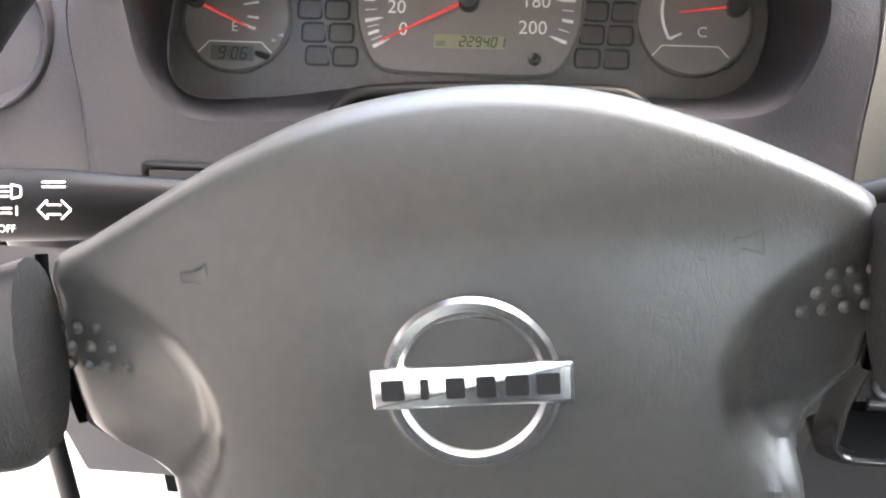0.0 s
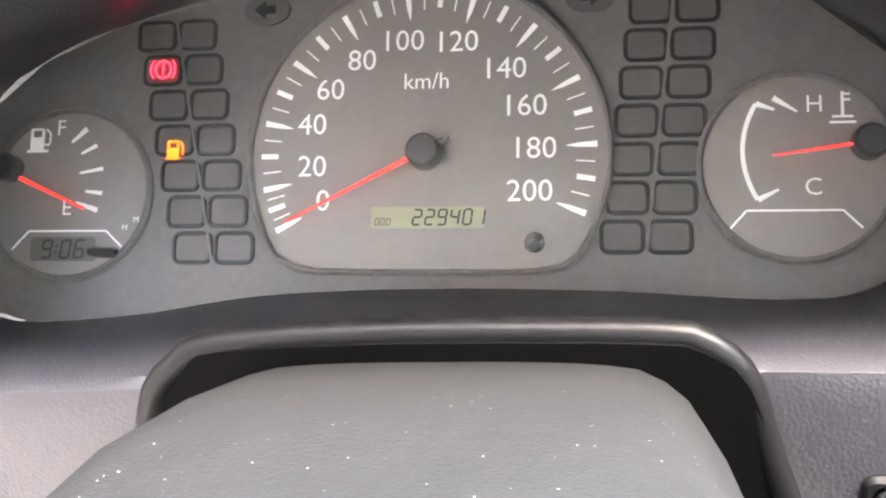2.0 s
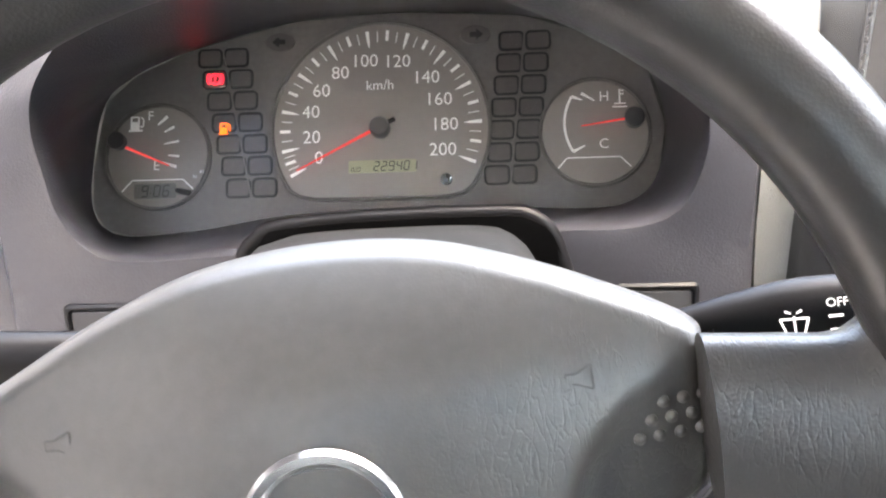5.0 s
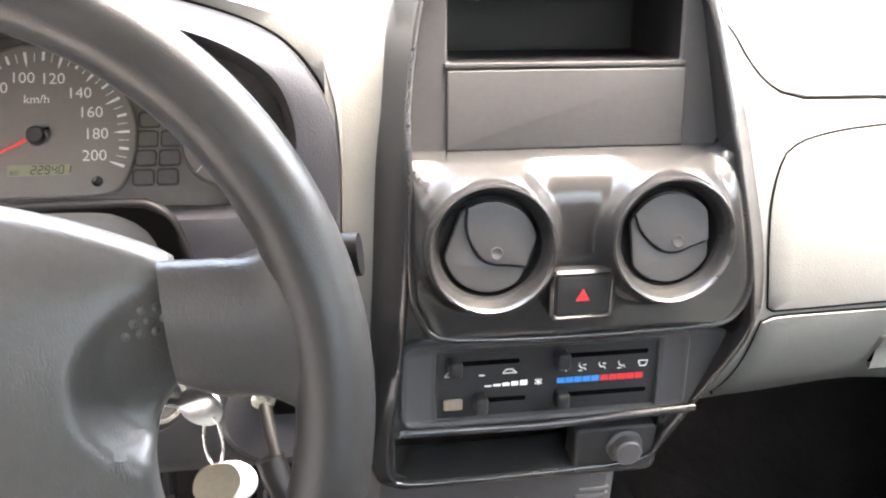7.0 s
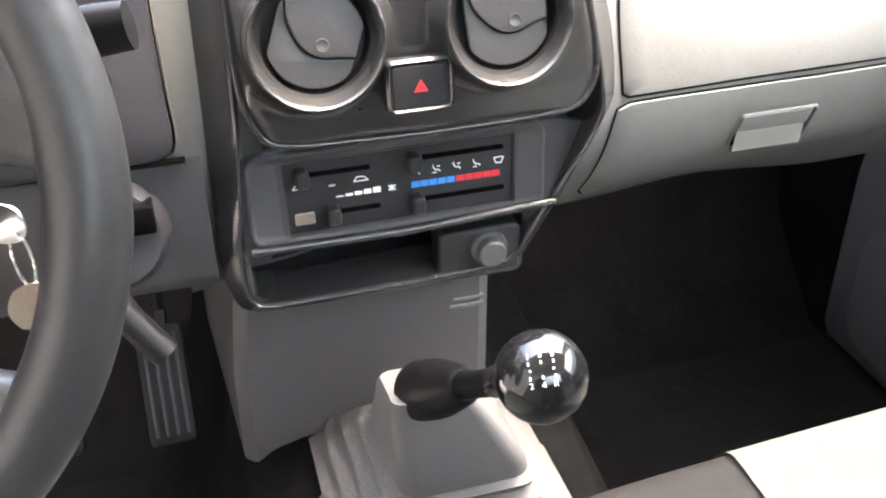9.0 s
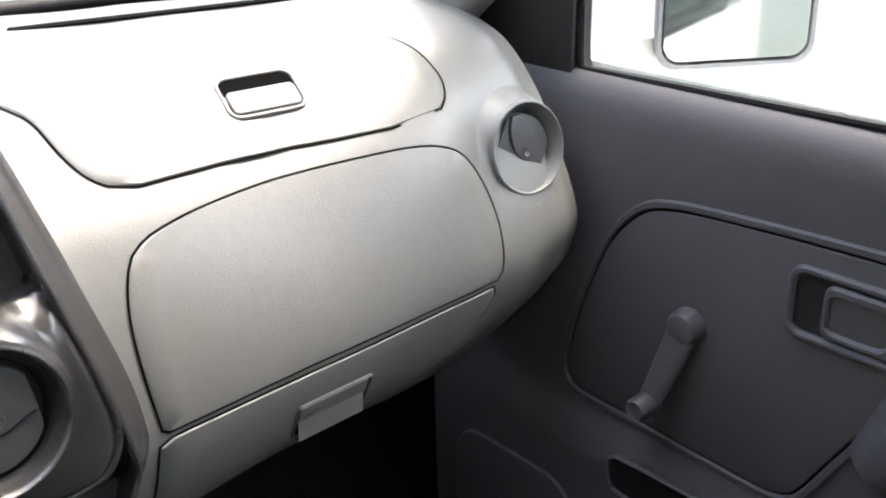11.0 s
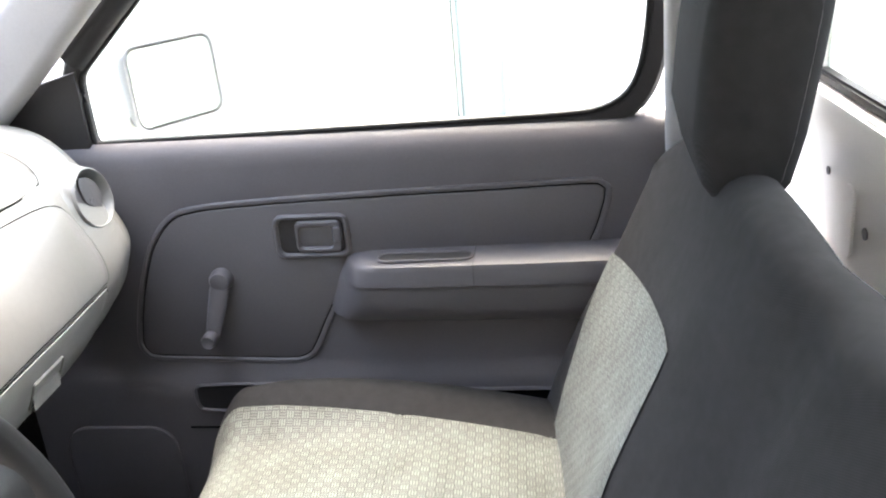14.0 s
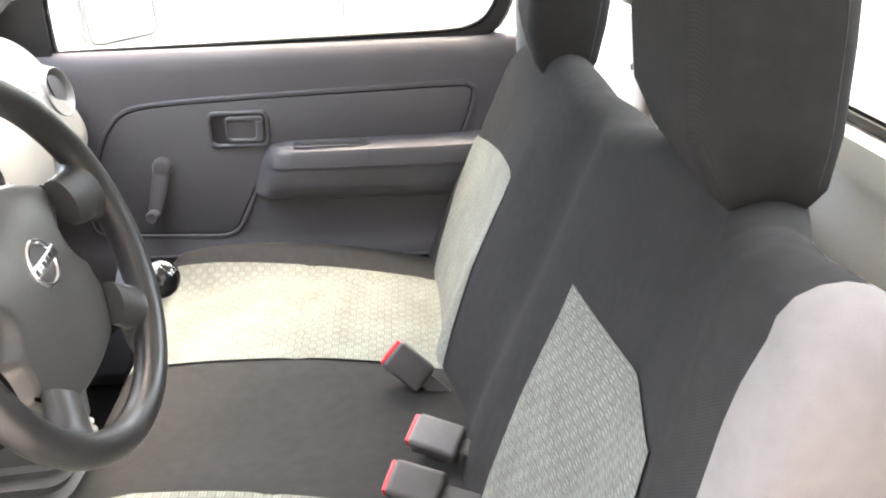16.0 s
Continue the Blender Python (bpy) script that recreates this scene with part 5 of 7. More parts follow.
for s in (1, -1):
    e0, e1 = (0.0155, 0.006) if s < 0 else (0.0, 0.0)
    part("upper_spoke", spoke([(s * (0.110 + e0), 0.0455), (s * (0.131 + e1), 0.043), (s * (0.149 + e1 / 4), 0.042), (s * 0.161, 0.054), (s * 0.170, 0.066)], [(s * (0.110 + e0), -0.006 - e1), (s * (0.127 + e1), -0.0145 - e1 / 2), (s * (0.145 + e1 / 2), -0.0175 - e1 / 3), (s * 0.159, -0.0275), (s * 0.167, -0.040)]), SPOKEM, whl)
    part("lower_spoke", spoke([(s * 0.0935, -0.071), (s * 0.1105, -0.089), (s * 0.1235, -0.0975), (s * 0.137, -0.091), (s * 0.151, -0.078)], [(s * 0.066, -0.108), (s * 0.0805, -0.123), (s * 0.0885, -0.133), (s * 0.083, -0.145), (s * 0.070, -0.161)]), SPOKEM, whl)
    for r, (y, xs0) in enumerate(((0.0255, (0.0990, 0.1050, 0.1110)), (0.0205, (0.0950, 0.1010, 0.1072)), (0.0155, (0.0910, 0.0970, 0.1032, 0.1095))) if s > 0 else ((0.0205, (0.1270, 0.1200, 0.1130)), (0.0147, (0.1235, 0.1163, 0.1092)), (0.0085, (0.1262, 0.1192, 0.1122, 0.1047)))):
        for x in xs0:
            part("grip_dot", lathe([(0.0020, -0.001), (0.0018, 0.0008), (0.001, 0.0015), (0, 0.0017)], WM @ Matrix.Translation((s * x, y, pad_h(s * x, y))), 12), LEATHER, whl)
    part("pad_joint", tube([WM @ Vector((s * (0.1148 + e0), y, pad_h(s * (0.113 + e0), y) - 0.003)) for y in np.linspace(0.043, -0.008 - e1, 12)], 0.0020, 6), SEAM, whl)
    part("pad_joint", tube([WM @ Vector((s * x, y, pad_h(x, y) - 0.003)) for x, y in zip(np.linspace(0.0975, 0.0690, 12), np.linspace(-0.0735, -0.1115, 12))], 0.0022, 6), SEAM, whl)
    hx = 0.076 * s
    part("horn_mark", strips([((-0.004, -0.0012), (-0.001, -0.0012), 0.0007), ((-0.004, 0.0018), (-0.001, 0.0018), 0.0007), ((-0.004, -0.0012), (-0.004, 0.0018), 0.0007), ((-0.001, 0.0018), (0.0035, 0.0040), 0.0007), ((-0.001, -0.0012), (0.0035, -0.0030), 0.0007), ((0.0035, 0.0040), (0.0035, -0.0030), 0.0007)], WM @ Matrix.Translation((hx, 0.0368, pad_h(hx, 0.0368) + 0.0006)), 0.0007), LEATHER, whl)
emb = WM @ Matrix.Translation((0.0004, 0.0054, -0.0005)) @ Matrix.Scale(1.03, 4)
part("emblem_ring", lathe([(0.0235, 0.0), (0.0235, 0.002), (0.0222, 0.0036), (0.0198, 0.0036), (0.0185, 0.002), (0.0185, 0.0)], emb, 64), CHROME, whl, "chrome emblem ring")
part("emblem_bar", plate(rrect(0.0530, 0.0112, 0.0008, 3), emb, 0.0048, 0.0012), CHROME, whl, "chrome emblem bar")
for i, bw in enumerate((0.006, 0.0022, 0.005, 0.005, 0.006, 0.006)):
    part("emblem_mark", plate(rrect(bw, 0.0056, 0.0005, 2, -0.0205 + i * 0.0080 + (0.0004 if i else 0), 0), emb, 0.0003, 0, 0.0049), MATT, whl)
part("hub_cone", lathe([(0.055, -0.034), (0.062, -0.05), (0.055, -0.075)], WM, 40), MATT, whl)

# ---- lower driver panel and pedals ----
kn = thing("knee_panel", (0.0, 0.53, 0.45), "dark grey lower dash panel under the column", "dash panel")
part("panel", loft([[Vector((x, y, z + up * min(1.0, max(0.0, (x + 0.12) / 0.12)))) for x in np.linspace(-0.305, 0.24, 20)] for y, z, up in ((0.512, 0.634, 0), (0.512, 0.62, 0), (0.516, 0.56, 0.015), (0.526, 0.48, 0.045), (0.548, 0.40, 0.10), (0.60, 0.365, 0.12), (0.75, 0.36, 0.12))], False), KNEE, kn)
part("joint", box((0.0, 0.511, 0.633), (0.46, 0.006, 0.003)), SEAM, kn)
part("lock_boss", lathe([(0.045, -0.03), (0.043, 0.0), (0.037, 0.008), (0, 0.009)], frame_of((0.168, 0.50, 0.585), (1, 0, 0), (0, 0.2, 1)), 32), DARK, kn)
part("bracket_slot", box((0.185, 0.497, 0.600), (0.035, 0.02, 0.022), 0.002), SEAM, kn)
lv = thing("handbrake_lever", (0.158, 0.43, 0.55), "black pull-out parking brake handle with cable below the dash", "handbrake")
part("socket", lathe([(0.009, -0.02), (0.009, 0.004), (0.006, 0.006), (0, 0.006)], frame_of((0.161, 0.485, 0.607), (1, 0, 0), (0, 0, 1)), 20), STEEL, lv)
part("rod", tube([(0.161, 0.485, 0.605), (0.165, 0.465, 0.59), (0.170, 0.45, 0.572)], 0.005, 10), RUBBER, lv)
part("grip", tube(spline([(0.164, 0.455, 0.575), (0.172, 0.445, 0.555), (0.186, 0.437, 0.535), (0.196, 0.432, 0.522)], 12), 0.011, 14), ROLL, lv)


def pedal(name, x, y, z, w, h, label, ribs):
    t = thing(name, (x, y, z), label, "pedal", "pedals")
    pm = frame_of((x, y, z), (1, 0, 0), (0, 0.55, 0.83))
    part("pad", plate(rrect(w, h, 0.006, 4), pm, 0.012, 0.003), RUBBER, t)
    for i in range(ribs):
        part("rib", plate(rrect(0.004, h * 0.85, 0.0018, 2, (i - (ribs - 1) / 2) * w / (ribs + 0.6), 0), pm, 0.002, 0.0008, 0.012), CONSOLE, t)
    part("arm", tube([pm @ Vector((0, 0, 0)), pm @ Vector((0, 0.08, -0.06)), (x, y + 0.16, z + 0.22), (x, y + 0.18, z + 0.34)], 0.008, 8), RUBBER, t)


pedal("accelerator_pedal", 0.165, 0.72, 0.27, 0.05, 0.13, "black ribbed accelerator pedal in the footwell", 4)
pedal("brake_pedal", 0.04, 0.70, 0.25, 0.07, 0.055, "black ribbed brake pedal in the footwell", 5)
pedal("clutch_pedal", -0.10, 0.70, 0.25, 0.07, 0.055, "black ribbed clutch pedal in the footwell", 5)
mat = thing("floor_mat", (-0.03, 0.62, 0.022), "worn black rubber floor mat with raised grid, dusty", "floor mat")
part("sheet", plate(rrect(0.32, 0.40, 0.03, 6), frame_of((-0.05, 0.62, 0.022), (1, 0, 0), (0, 1, 0.04)), 0.006, 0.002), CARPET, mat)
mm = frame_of((-0.05, 0.62, 0.028), (1, 0, 0), (0, 1, 0.04))
for i in range(6):
    part("rib", plate(rrect(0.005, 0.33, 0.002, 2, -0.125 + i * 0.05, 0), mm, 0.003, 0.001), CONSOLE, mat)
for i in range(7):
    part("rib", plate(rrect(0.26, 0.005, 0.002, 2, 0, -0.16 + i * 0.053), mm, 0.0028, 0.001), CONSOLE, mat)

solo("door_seal", tube([(-0.325, 0.53, 0.06), (-0.325, 0.545, 0.25), (-0.328, 0.55, 0.42), (-0.338, 0.565, 0.60), (-0.345, 0.62, 0.80)], 0.008, 10), RUBBER, "black rubber seal along the open driver's doorway", "door seal", "structure")

# ---- centre stack ----
stk = thing("centre_stack", (0.41, 0.56, 0.46), "satin black centre console stack with radio slot, vents and heater controls", "centre console")
so = flat_spline([(.250, .480), (.260, .468), (.285, .463), (.40, .466), (.492, .473), (.503, .478), (.517, .503), (.545, .560), (.574, .62), (.577, .645), (.571, .69), (.552, .765), (.531, .850), (.517, .893), (.496, .914), (.455, .924), (.40, .927), (.345, .925), (.303, .917), (.278, .900), (.263, .865), (.253, .80), (.248, .74), (.245, .62), (.243, .52)], 160)
lip_line = flat_spline([(.366, .633), (.459, .633), (.521, .637), (.540, .650), (.5455, .675), (.537, .722), (.525, .770), (.513, .832), (.502, .882), (.491, .902), (.466, .913), (.386, .918), (.312, .911), (.293, .900), (.282, .880), (.2725, .82), (.2715, .779), (.2735, .688), (.2805, .657), (.298, .638)], 160)
band_in = flat_spline([(.262, .487), (.282, .477), (.40, .478), (.488, .485), (.505, .510), (.533, .565), (.555, .62), (.553, .65), (.5385, .722), (.525, .775), (.513, .832), (.502, .882), (.491, .902), (.466, .913), (.386, .918), (.312, .911), (.293, .900), (.282, .880), (.2725, .82), (.2715, .779), (.270, .70), (.266, .62), (.259, .52)], 160)


def lip_y(z):
    """Front of the raised lip at height z."""
    return float(np.interp(z, (0.46, 0.54, 0.60, 0.64, 0.70, 0.78, 0.86, 0.93), (0.535, 0.524, 0.510, 0.502, 0.505, 0.514, 0.539, 0.568)))


def cast_to(o, inner):
    """Points of outline o in the directions of inner's points from inner's middle."""
    c = sum(inner, Vector((0, 0))) / len(inner)
    out = []
    for p in inner:
        d = (p - c).normalized()
        best = None
        for i in range(len(o)):
            a, b = o[i - 1], o[i]
            e = b - a
            den = d.x * e.y - d.y * e.x
            if abs(den) < 1e-12:
                continue
            t = ((a.x - c.x) * e.y - (a.y - c.y) * e.x) / den
            u = ((a.x - c.x) * d.y - (a.y - c.y) * d.x) / den
            if t > 0 and -1e-6 <= u <= 1 + 1e-6 and (best is None or t < best):
                best = t
        out.append(c + d * (best or 0))
    return out


def shell():
    """Side wall of the stack, broad slanted band up to the lip, and the wall inside it."""
    o = cast_to(band_in, so)
    rings = [[Vector((p.x, 0.70, p.y)) for p in so]]
    for f, sag in ((0.0, 0.0), (0.06, 0.2), (0.3, 0.36), (0.6, 0.66), (0.85, 0.90), (0.95, 0.99), (1.0, 1.0)):
        ring = []
        for a, b in zip(so, o):
            back = lip_y(a.y) + float(np.interp(a.y, (0.54, 0.64, 0.88, 0.92), (0.014, 0.036, 0.034, 0.022)))
            q = a.lerp(b, f)
            ring.append(Vector((q.x, back + (lip_y(b.y) - back) * sag, q.y)))
        rings.append(ring)
    for ins, dy in ((0.0012, 0.0008), (0.0028, 0.004), (0.005, 0.05)):
        rings.append([Vector((p.x, lip_y(q.y) + dy, p.y)) for p, q in zip(inset(o, ins), o)])
    return loft(rings)


part("shell", shell(), SATIN, stk)
upper_o = sorted([p for p in inset(lip_line, 0.002) if p.y > 0.775], key=lambda p: (math.atan2(p.y - 0.84, p.x - 0.395) + math.pi / 2) % (2 * math.pi))
upper_o = [Vector((0.526, 0.764))] + upper_o + [Vector((0.273, 0.764))]
pocket = dense(rrect(0.180, 0.050, 0.003, 3, 0.3945, 0.8645), 0.008)
RF = Matrix.Translation((0, 0.549, 0.77)) @ Matrix.Rotation(radians(-8), 4, "X") @ Matrix.Translation((0, 0, -0.77)) @ frame_of((0, 0, 0), (1, 0, 0), (0, 0, 1))
part("radio_surround", frame_plate(cast_to(upper_o, pocket), pocket, RF, 0.006, 0.0015), RADIO, stk)
part("pocket_lining", loft([[RF @ Vector((p.x, p.y, z)) for p in pocket] for z in (0.003, -0.10)], True, False, True), MATT, stk, "open black storage pocket")
part("radio_blank", plate(rrect(0.186, 0.0595, 0.002, 4, 0.397, 0.8045), RF, 0.0085, 0.0015), RADIO, stk, "flat black blanking panel")
part("shelf_edge", plate(rrect(0.186, 0.004, 0.001, 3, 0.395, 0.8375), RF, 0.0085, 0.001), RADIO, stk)


stack_vents = ((0.3285, 0.4755, 0.7225), (0.4655, 0.4755, 0.7235))


def panel_y(x, z):
    """Front of the vent panel: a gentle saddle that swells out smoothly to the two vent rims."""
    y = float(np.interp(z, (0.62, 0.642, 0.66, 0.72, 0.738, 0.748, 0.757, 0.765, 0.776), (0.500, 0.4985, 0.4975, 0.4980, 0.4990, 0.5005, 0.5040, 0.510, 0.522)))
    for cx, cy, cz in stack_vents:
        f = max(0.0, math.hypot(x - cx, z - cz) / 0.0486 - 1.0) / 0.24
        g = cy + 0.17 * (z - cz) + 0.0065 + (0.022 * (1 - (1 - min(f, 1.0)) ** 2) + 0.09 * max(0.0, f - 1.0))
        k = 0.007
        h = max(0.0, k - abs(y - g)) / k
        y = min(y, g) - h * h * k * 0.25
    top = float(np.interp(z, (0.760, 0.7665, 0.772, 0.776), (0.470, 0.4945, 0.509, 0.522)))
    h = max(0.0, 0.006 - abs(y - top)) / 0.006
    return max(y, top) + h * h * 0.0012


def vent_panel():
    rows = []
    for z in np.linspace(0.776, 0.634, 90):
        xs_at = [a.lerp(b, (z - a.y) / (b.y - a.y)).x for a, b in zip(lip_line, lip_line[1:] + lip_line[:1]) if (a.y - z) * (b.y - z) < 0]
        x0, x1 = min(xs_at), max(xs_at)
        row = []
        for k in np.linspace(0, 1, 170):
            x = x0 + (x1 - x0) * k
            e = min(min(k, 1 - k) * (x1 - x0), (z - 0.6335) * 1.2)
            w = max(0.0, 1 - e / 0.011) ** 2
            row.append(Vector((x, panel_y(x, z) * (1 - w) + (lip_y(z) + 0.002) * w, z)))
        rows.append(row)
    depth = np.array([[p.y for p in row] for row in rows])
    for _ in range(7):
        depth[1:-1, 1:-1] = (depth[:-2, 1:-1] + depth[2:, 1:-1] + depth[1:-1, :-2] + depth[1:-1, 2:] + 2 * depth[1:-1, 1:-1]) / 6
    rows = [[Vector((p.x, float(y), p.z)) for p, y in zip(row, line)] for row, line in zip(rows, depth)]
    rows.insert(0, [Vector((p.x, 0.556, 0.7755)) for p in rows[0]])
    bm = loft(rows, False)
    holes = [f for f in bm.faces if any(math.hypot(f.calc_center_median().x - c[0], f.calc_center_median().z - c[2]) < 0.0455 for c in stack_vents)]
    bmesh.ops.delete(bm, geom=holes, context="FACES")
    return bm


part("vent_panel", vent_panel(), SATIN, stk, "sculpted satin panel round two vents")
under = [p for p in lip_line if p.y < 0.70]
k0 = max(range(len(lip_line)), key=lambda i: lip_line[i].y < 0.70 and lip_line[i - 1].y >= 0.70)
under = [lip_line[(k0 + i) % len(lip_line)] for i in range(len(under))]
part("panel_skirt", loft([[Vector((0.405 + (p.x - 0.405) * s, lip_y(p.y) + dy, 0.70 + (p.y - 0.70) * g)) for p in under] for s, dy, g in ((1.0, 0.0, 1.0), (1.006, 0.004, 1.05), (1.0, 0.012, 1.12), (0.99, 0.04, 1.22))], False), SATIN, stk)
part("panel_lip", tube([(p.x, lip_y(p.y), p.y) for p in lip_line], 0.0031, 10, True), SATIN, stk)
HM = frame_of((0.4005, 0.487, 0.679), (1, 0, 0), (0, 0.08, 1))
hz = part("hazard_housing", frame_plate(rrect(0.050, 0.040, 0.005, 5), rrect(0.042, 0.032, 0.003, 5), HM, 0.011, 0.002, -0.006), SATIN, stk)
part("hazard_switch", plate(rrect(0.0415, 0.0315, 0.003, 5), HM, 0.0105, 0.0015, -0.006), MATT, hz, "black hazard button with red triangle")
part("hazard_mark", frame_plate([Vector((0.0062 * math.cos(a), 0.0062 * math.sin(a) - 0.001)) for a in (radians(-30), radians(90), radians(210))], [Vector((0.0015 * math.cos(a), 0.0015 * math.sin(a) - 0.001)) for a in (radians(-30), radians(90), radians(210))], HM, 0.0006, 0.0001, 0.0046), REDBTN, hz)
# heater controls
VM = Matrix.Translation((0, 0.533, 0.575)) @ Matrix.Rotation(radians(-4), 4, "X") @ Matrix.Translation((0, 0, -0.575)) @ frame_of((0, 0, 0), (1, 0, 0), (0, 0, 1))
heat_in = dense(rrect(0.189, 0.062, 0.002, 3, 0.3945, 0.5765), 0.008)
heat_o = sorted([p for p in inset(band_in, 0.002) if 0.537 < p.y < 0.616], key=lambda p: math.atan2(p.y - 0.577, p.x - 0.3945))
heat_o = [p for p in heat_o if p.x > 0.4] + [Vector((0.560, 0.617)), Vector((0.262, 0.617))] + sorted([p for p in heat_o if p.x <= 0.4], key=lambda p: -p.y) + [Vector((0.259, 0.536)), Vector((0.518, 0.536))]
part("heater_surround", frame_plate(cast_to(heat_o, heat_in), heat_in, VM, 0.005, 0.0015), RADIO, stk)
hf_o = rrect(0.246, 0.078, 0.012, 5, 0.392, 0.5795)
hf_i = rrect(0.189, 0.062, 0.002, 5, 0.3945, 0.5775)
part("heater_frame", loft([[VM @ Vector((p.x, p.y, z)) for p in o] for o, z in ((hf_o, 0.0), (hf_o, 0.008), (inset(hf_o, 0.0012), 0.0095), (inset(hf_o, 0.003), 0.0095), (inset(hf_o, 0.005), 0.0075), (inset(hf_i, -0.001), 0.0045), (hf_i, 0.0015))]), VENTM, stk)
part("heater_ledge", tube([(0.268, 0.520, 0.540), (0.39, 0.518, 0.540), (0.524, 0.520, 0.545)], 0.004, 10), SATIN, stk)
hp = part("heater_panel", plate(rrect(0.189, 0.062, 0.002, 5, 0.3945, 0.5765), VM, 0.002), MATT, stk, "heater panel with four sliders")
for cx, cz, l in ((0.341, 0.5955, 0.056), (0.3545, 0.5605, 0.042), (0.443, 0.597, 0.076), (0.4435, 0.5605, 0.076)):
    part("slot", plate(rrect(l, 0.0042, 0.0016, 3, cx, cz), VM, 0.0006, 0, 0.002), SEAM, hp)
for cx, cz in ((0.3135, 0.5955), (0.336, 0.5605), (0.4045, 0.596), (0.4055, 0.5595)):
    part("slider_knob", plate(rrect(0.011, 0.0145, 0.003, 4, cx, cz), VM, 0.013, 0.003, 0.002), MATT, hp)
part("recirculation_lamp", plate(rrect(0.016, 0.010, 0.0015, 3, 0.3135, 0.5585), VM, 0.002, 0.0006, 0.002), BRASS, hp, "small amber lens")
for i in range(5):
    part("fan_bar", plate(rrect(0.0062, 0.0012 + 0.0009 * i, 0.0004, 2, 0.343 + i * 0.0076, 0.5735 + 0.0003 * i), VM, 0.0003, 0, 0.0021), INK, hp)
for i in range(5):
    part("cold_bar", plate(rrect(0.0068, 0.0052, 0.0003, 2, 0.4055 + i * 0.0075, 0.5742), VM, 0.0003, 0, 0.0021), BLUE, hp)
for i in range(5):
    part("hot_bar", plate(rrect(0.0070, 0.0052, 0.0003, 2, 0.4435 + i * 0.0077, 0.5742), VM, 0.0003, 0, 0.0021), RED, hp)


def airflow(cx, cz, k):
    l = [((-0.003, 0.002), (-0.001, -0.001)), ((-0.001, -0.001), (0.002, -0.001)), ((0.002, -0.001), (0.003, -0.003)), ((-0.0032, 0.0032), (-0.0022, 0.0032))]
    if k & 1:
        l.append(((0.0005, 0.002), (0.0032, 0.002)))
    if k & 2:
        l.append(((-0.0035, -0.0032), (0.0, -0.0032)))
    return strips([((a[0] + cx, a[1] + cz), (b[0] + cx, b[1] + cz)) for a, b in l], VM, 0.0009, None, 0.0023)


for i, k in enumerate((0, 3, 1, 2)):
    part("airflow_symbol", airflow(0.4065 + i * 0.0172, 0.5855, k), INK, hp)
part("airflow_symbol", strips([((0.473, 0.588), (0.481, 0.588)), ((0.473, 0.588), (0.4745, 0.583)), ((0.481, 0.588), (0.4795, 0.583)), ((0.4745, 0.583), (0.4795, 0.583))], VM, 0.0009, None, 0.0023), INK, hp)
for cx in (0.312, 0.361):
    part("airflow_symbol", strips([((cx - 0.006, 0.5845), (cx + 0.006, 0.5845)), ((cx - 0.006, 0.5845), (cx - 0.003, 0.588)), ((cx - 0.003, 0.588), (cx + 0.002, 0.588)), ((cx + 0.002, 0.588), (cx + 0.006, 0.5845))], VM, 0.0009, None, 0.0023), INK, hp)
part("fan_symbol", strips([((0.383, 0.5765), (0.389, 0.5725)), ((0.383, 0.5725), (0.389, 0.5765)), ((0.386, 0.5775), (0.386, 0.5715))], VM, 0.0012, None, 0.0023), INK, hp)
part("off_mark", strips([((0.335, 0.5838), (0.340, 0.5838))], VM, 0.0014, None, 0.0023), INK, hp)
# lower tray
tray = dense(rrect(0.236, 0.066, 0.008, 5, 0.3845, 0.502), 0.01)
lower_o = sorted([p for p in inset(band_in, 0.002) if p.y < 0.532], key=lambda p: (math.atan2(p.y - 0.50, p.x - 0.39) - math.pi / 2) % (2 * math.pi))
lower_o = [Vector((0.259, 0.535))] + lower_o + [Vector((0.520, 0.535))]
part("tray_frame", frame_plate(cast_to(lower_o, tray), tray, frame_of((0, 0.543, 0), (1, 0, 0), (0, 0, 1)), 0.004, 0.001), SATIN, stk)
part("tray_lining", loft([[Vector((p.x, y, p.y)) for p in tray] for y in (0.541, 0.640)], True, False, True), MATT, stk, "open black tray")
part("socket_housing", plate(rrect(0.074, 0.046, 0.006, 5, 0.4625, 0.4965), frame_of((0, 0.56, 0), (1, 0, 0), (0, 0, 1)), 0.026, 0.003), MATT, stk)
part("lighter_socket", lathe([(0.0165, 0.0), (0.0165, 0.003), (0.0145, 0.004), (0.0125, 0.004), (0.0125, 0.013), (0.011, 0.0145), (0, 0.0145)], frame_of((0.470, 0.534, 0.5005), (1, 0, 0), (0, 0, 1)), 32), VENTM, stk, "round grey lighter plug")
for c in stack_vents:
    vent("air_vent", c, (0.0, -0.985, 0.17), 0.0486, SATIN, "round satin black air vent in the centre stack", -20 if c[0] < 0.4 else 6)

# ---- console below the stack, gear lever ----
con = thing("lower_console", (0.37, 0.6, 0.30), "grey plastic console box below the centre stack", "console")
crow = [[Vector((x0, y, z)), Vector((x0 + 0.012, y - 0.012, z)), Vector((x1 - 0.012, y - 0.012, z)), Vector((x1, y, z))] for y, z, x0, x1 in ((0.585, 0.475, 0.250, 0.488), (0.590, 0.44, 0.246, 0.488), (0.598, 0.36, 0.238, 0.490), (0.602, 0.25, 0.236, 0.490))]
crow = [[Vector((r[0].x - 0.02, 0.86, r[0].z)), *r, Vector((r[-1].x + 0.02, 0.86, r[0].z))] for r in crow]
part("body", loft(crow, False), CONSOLE, con)
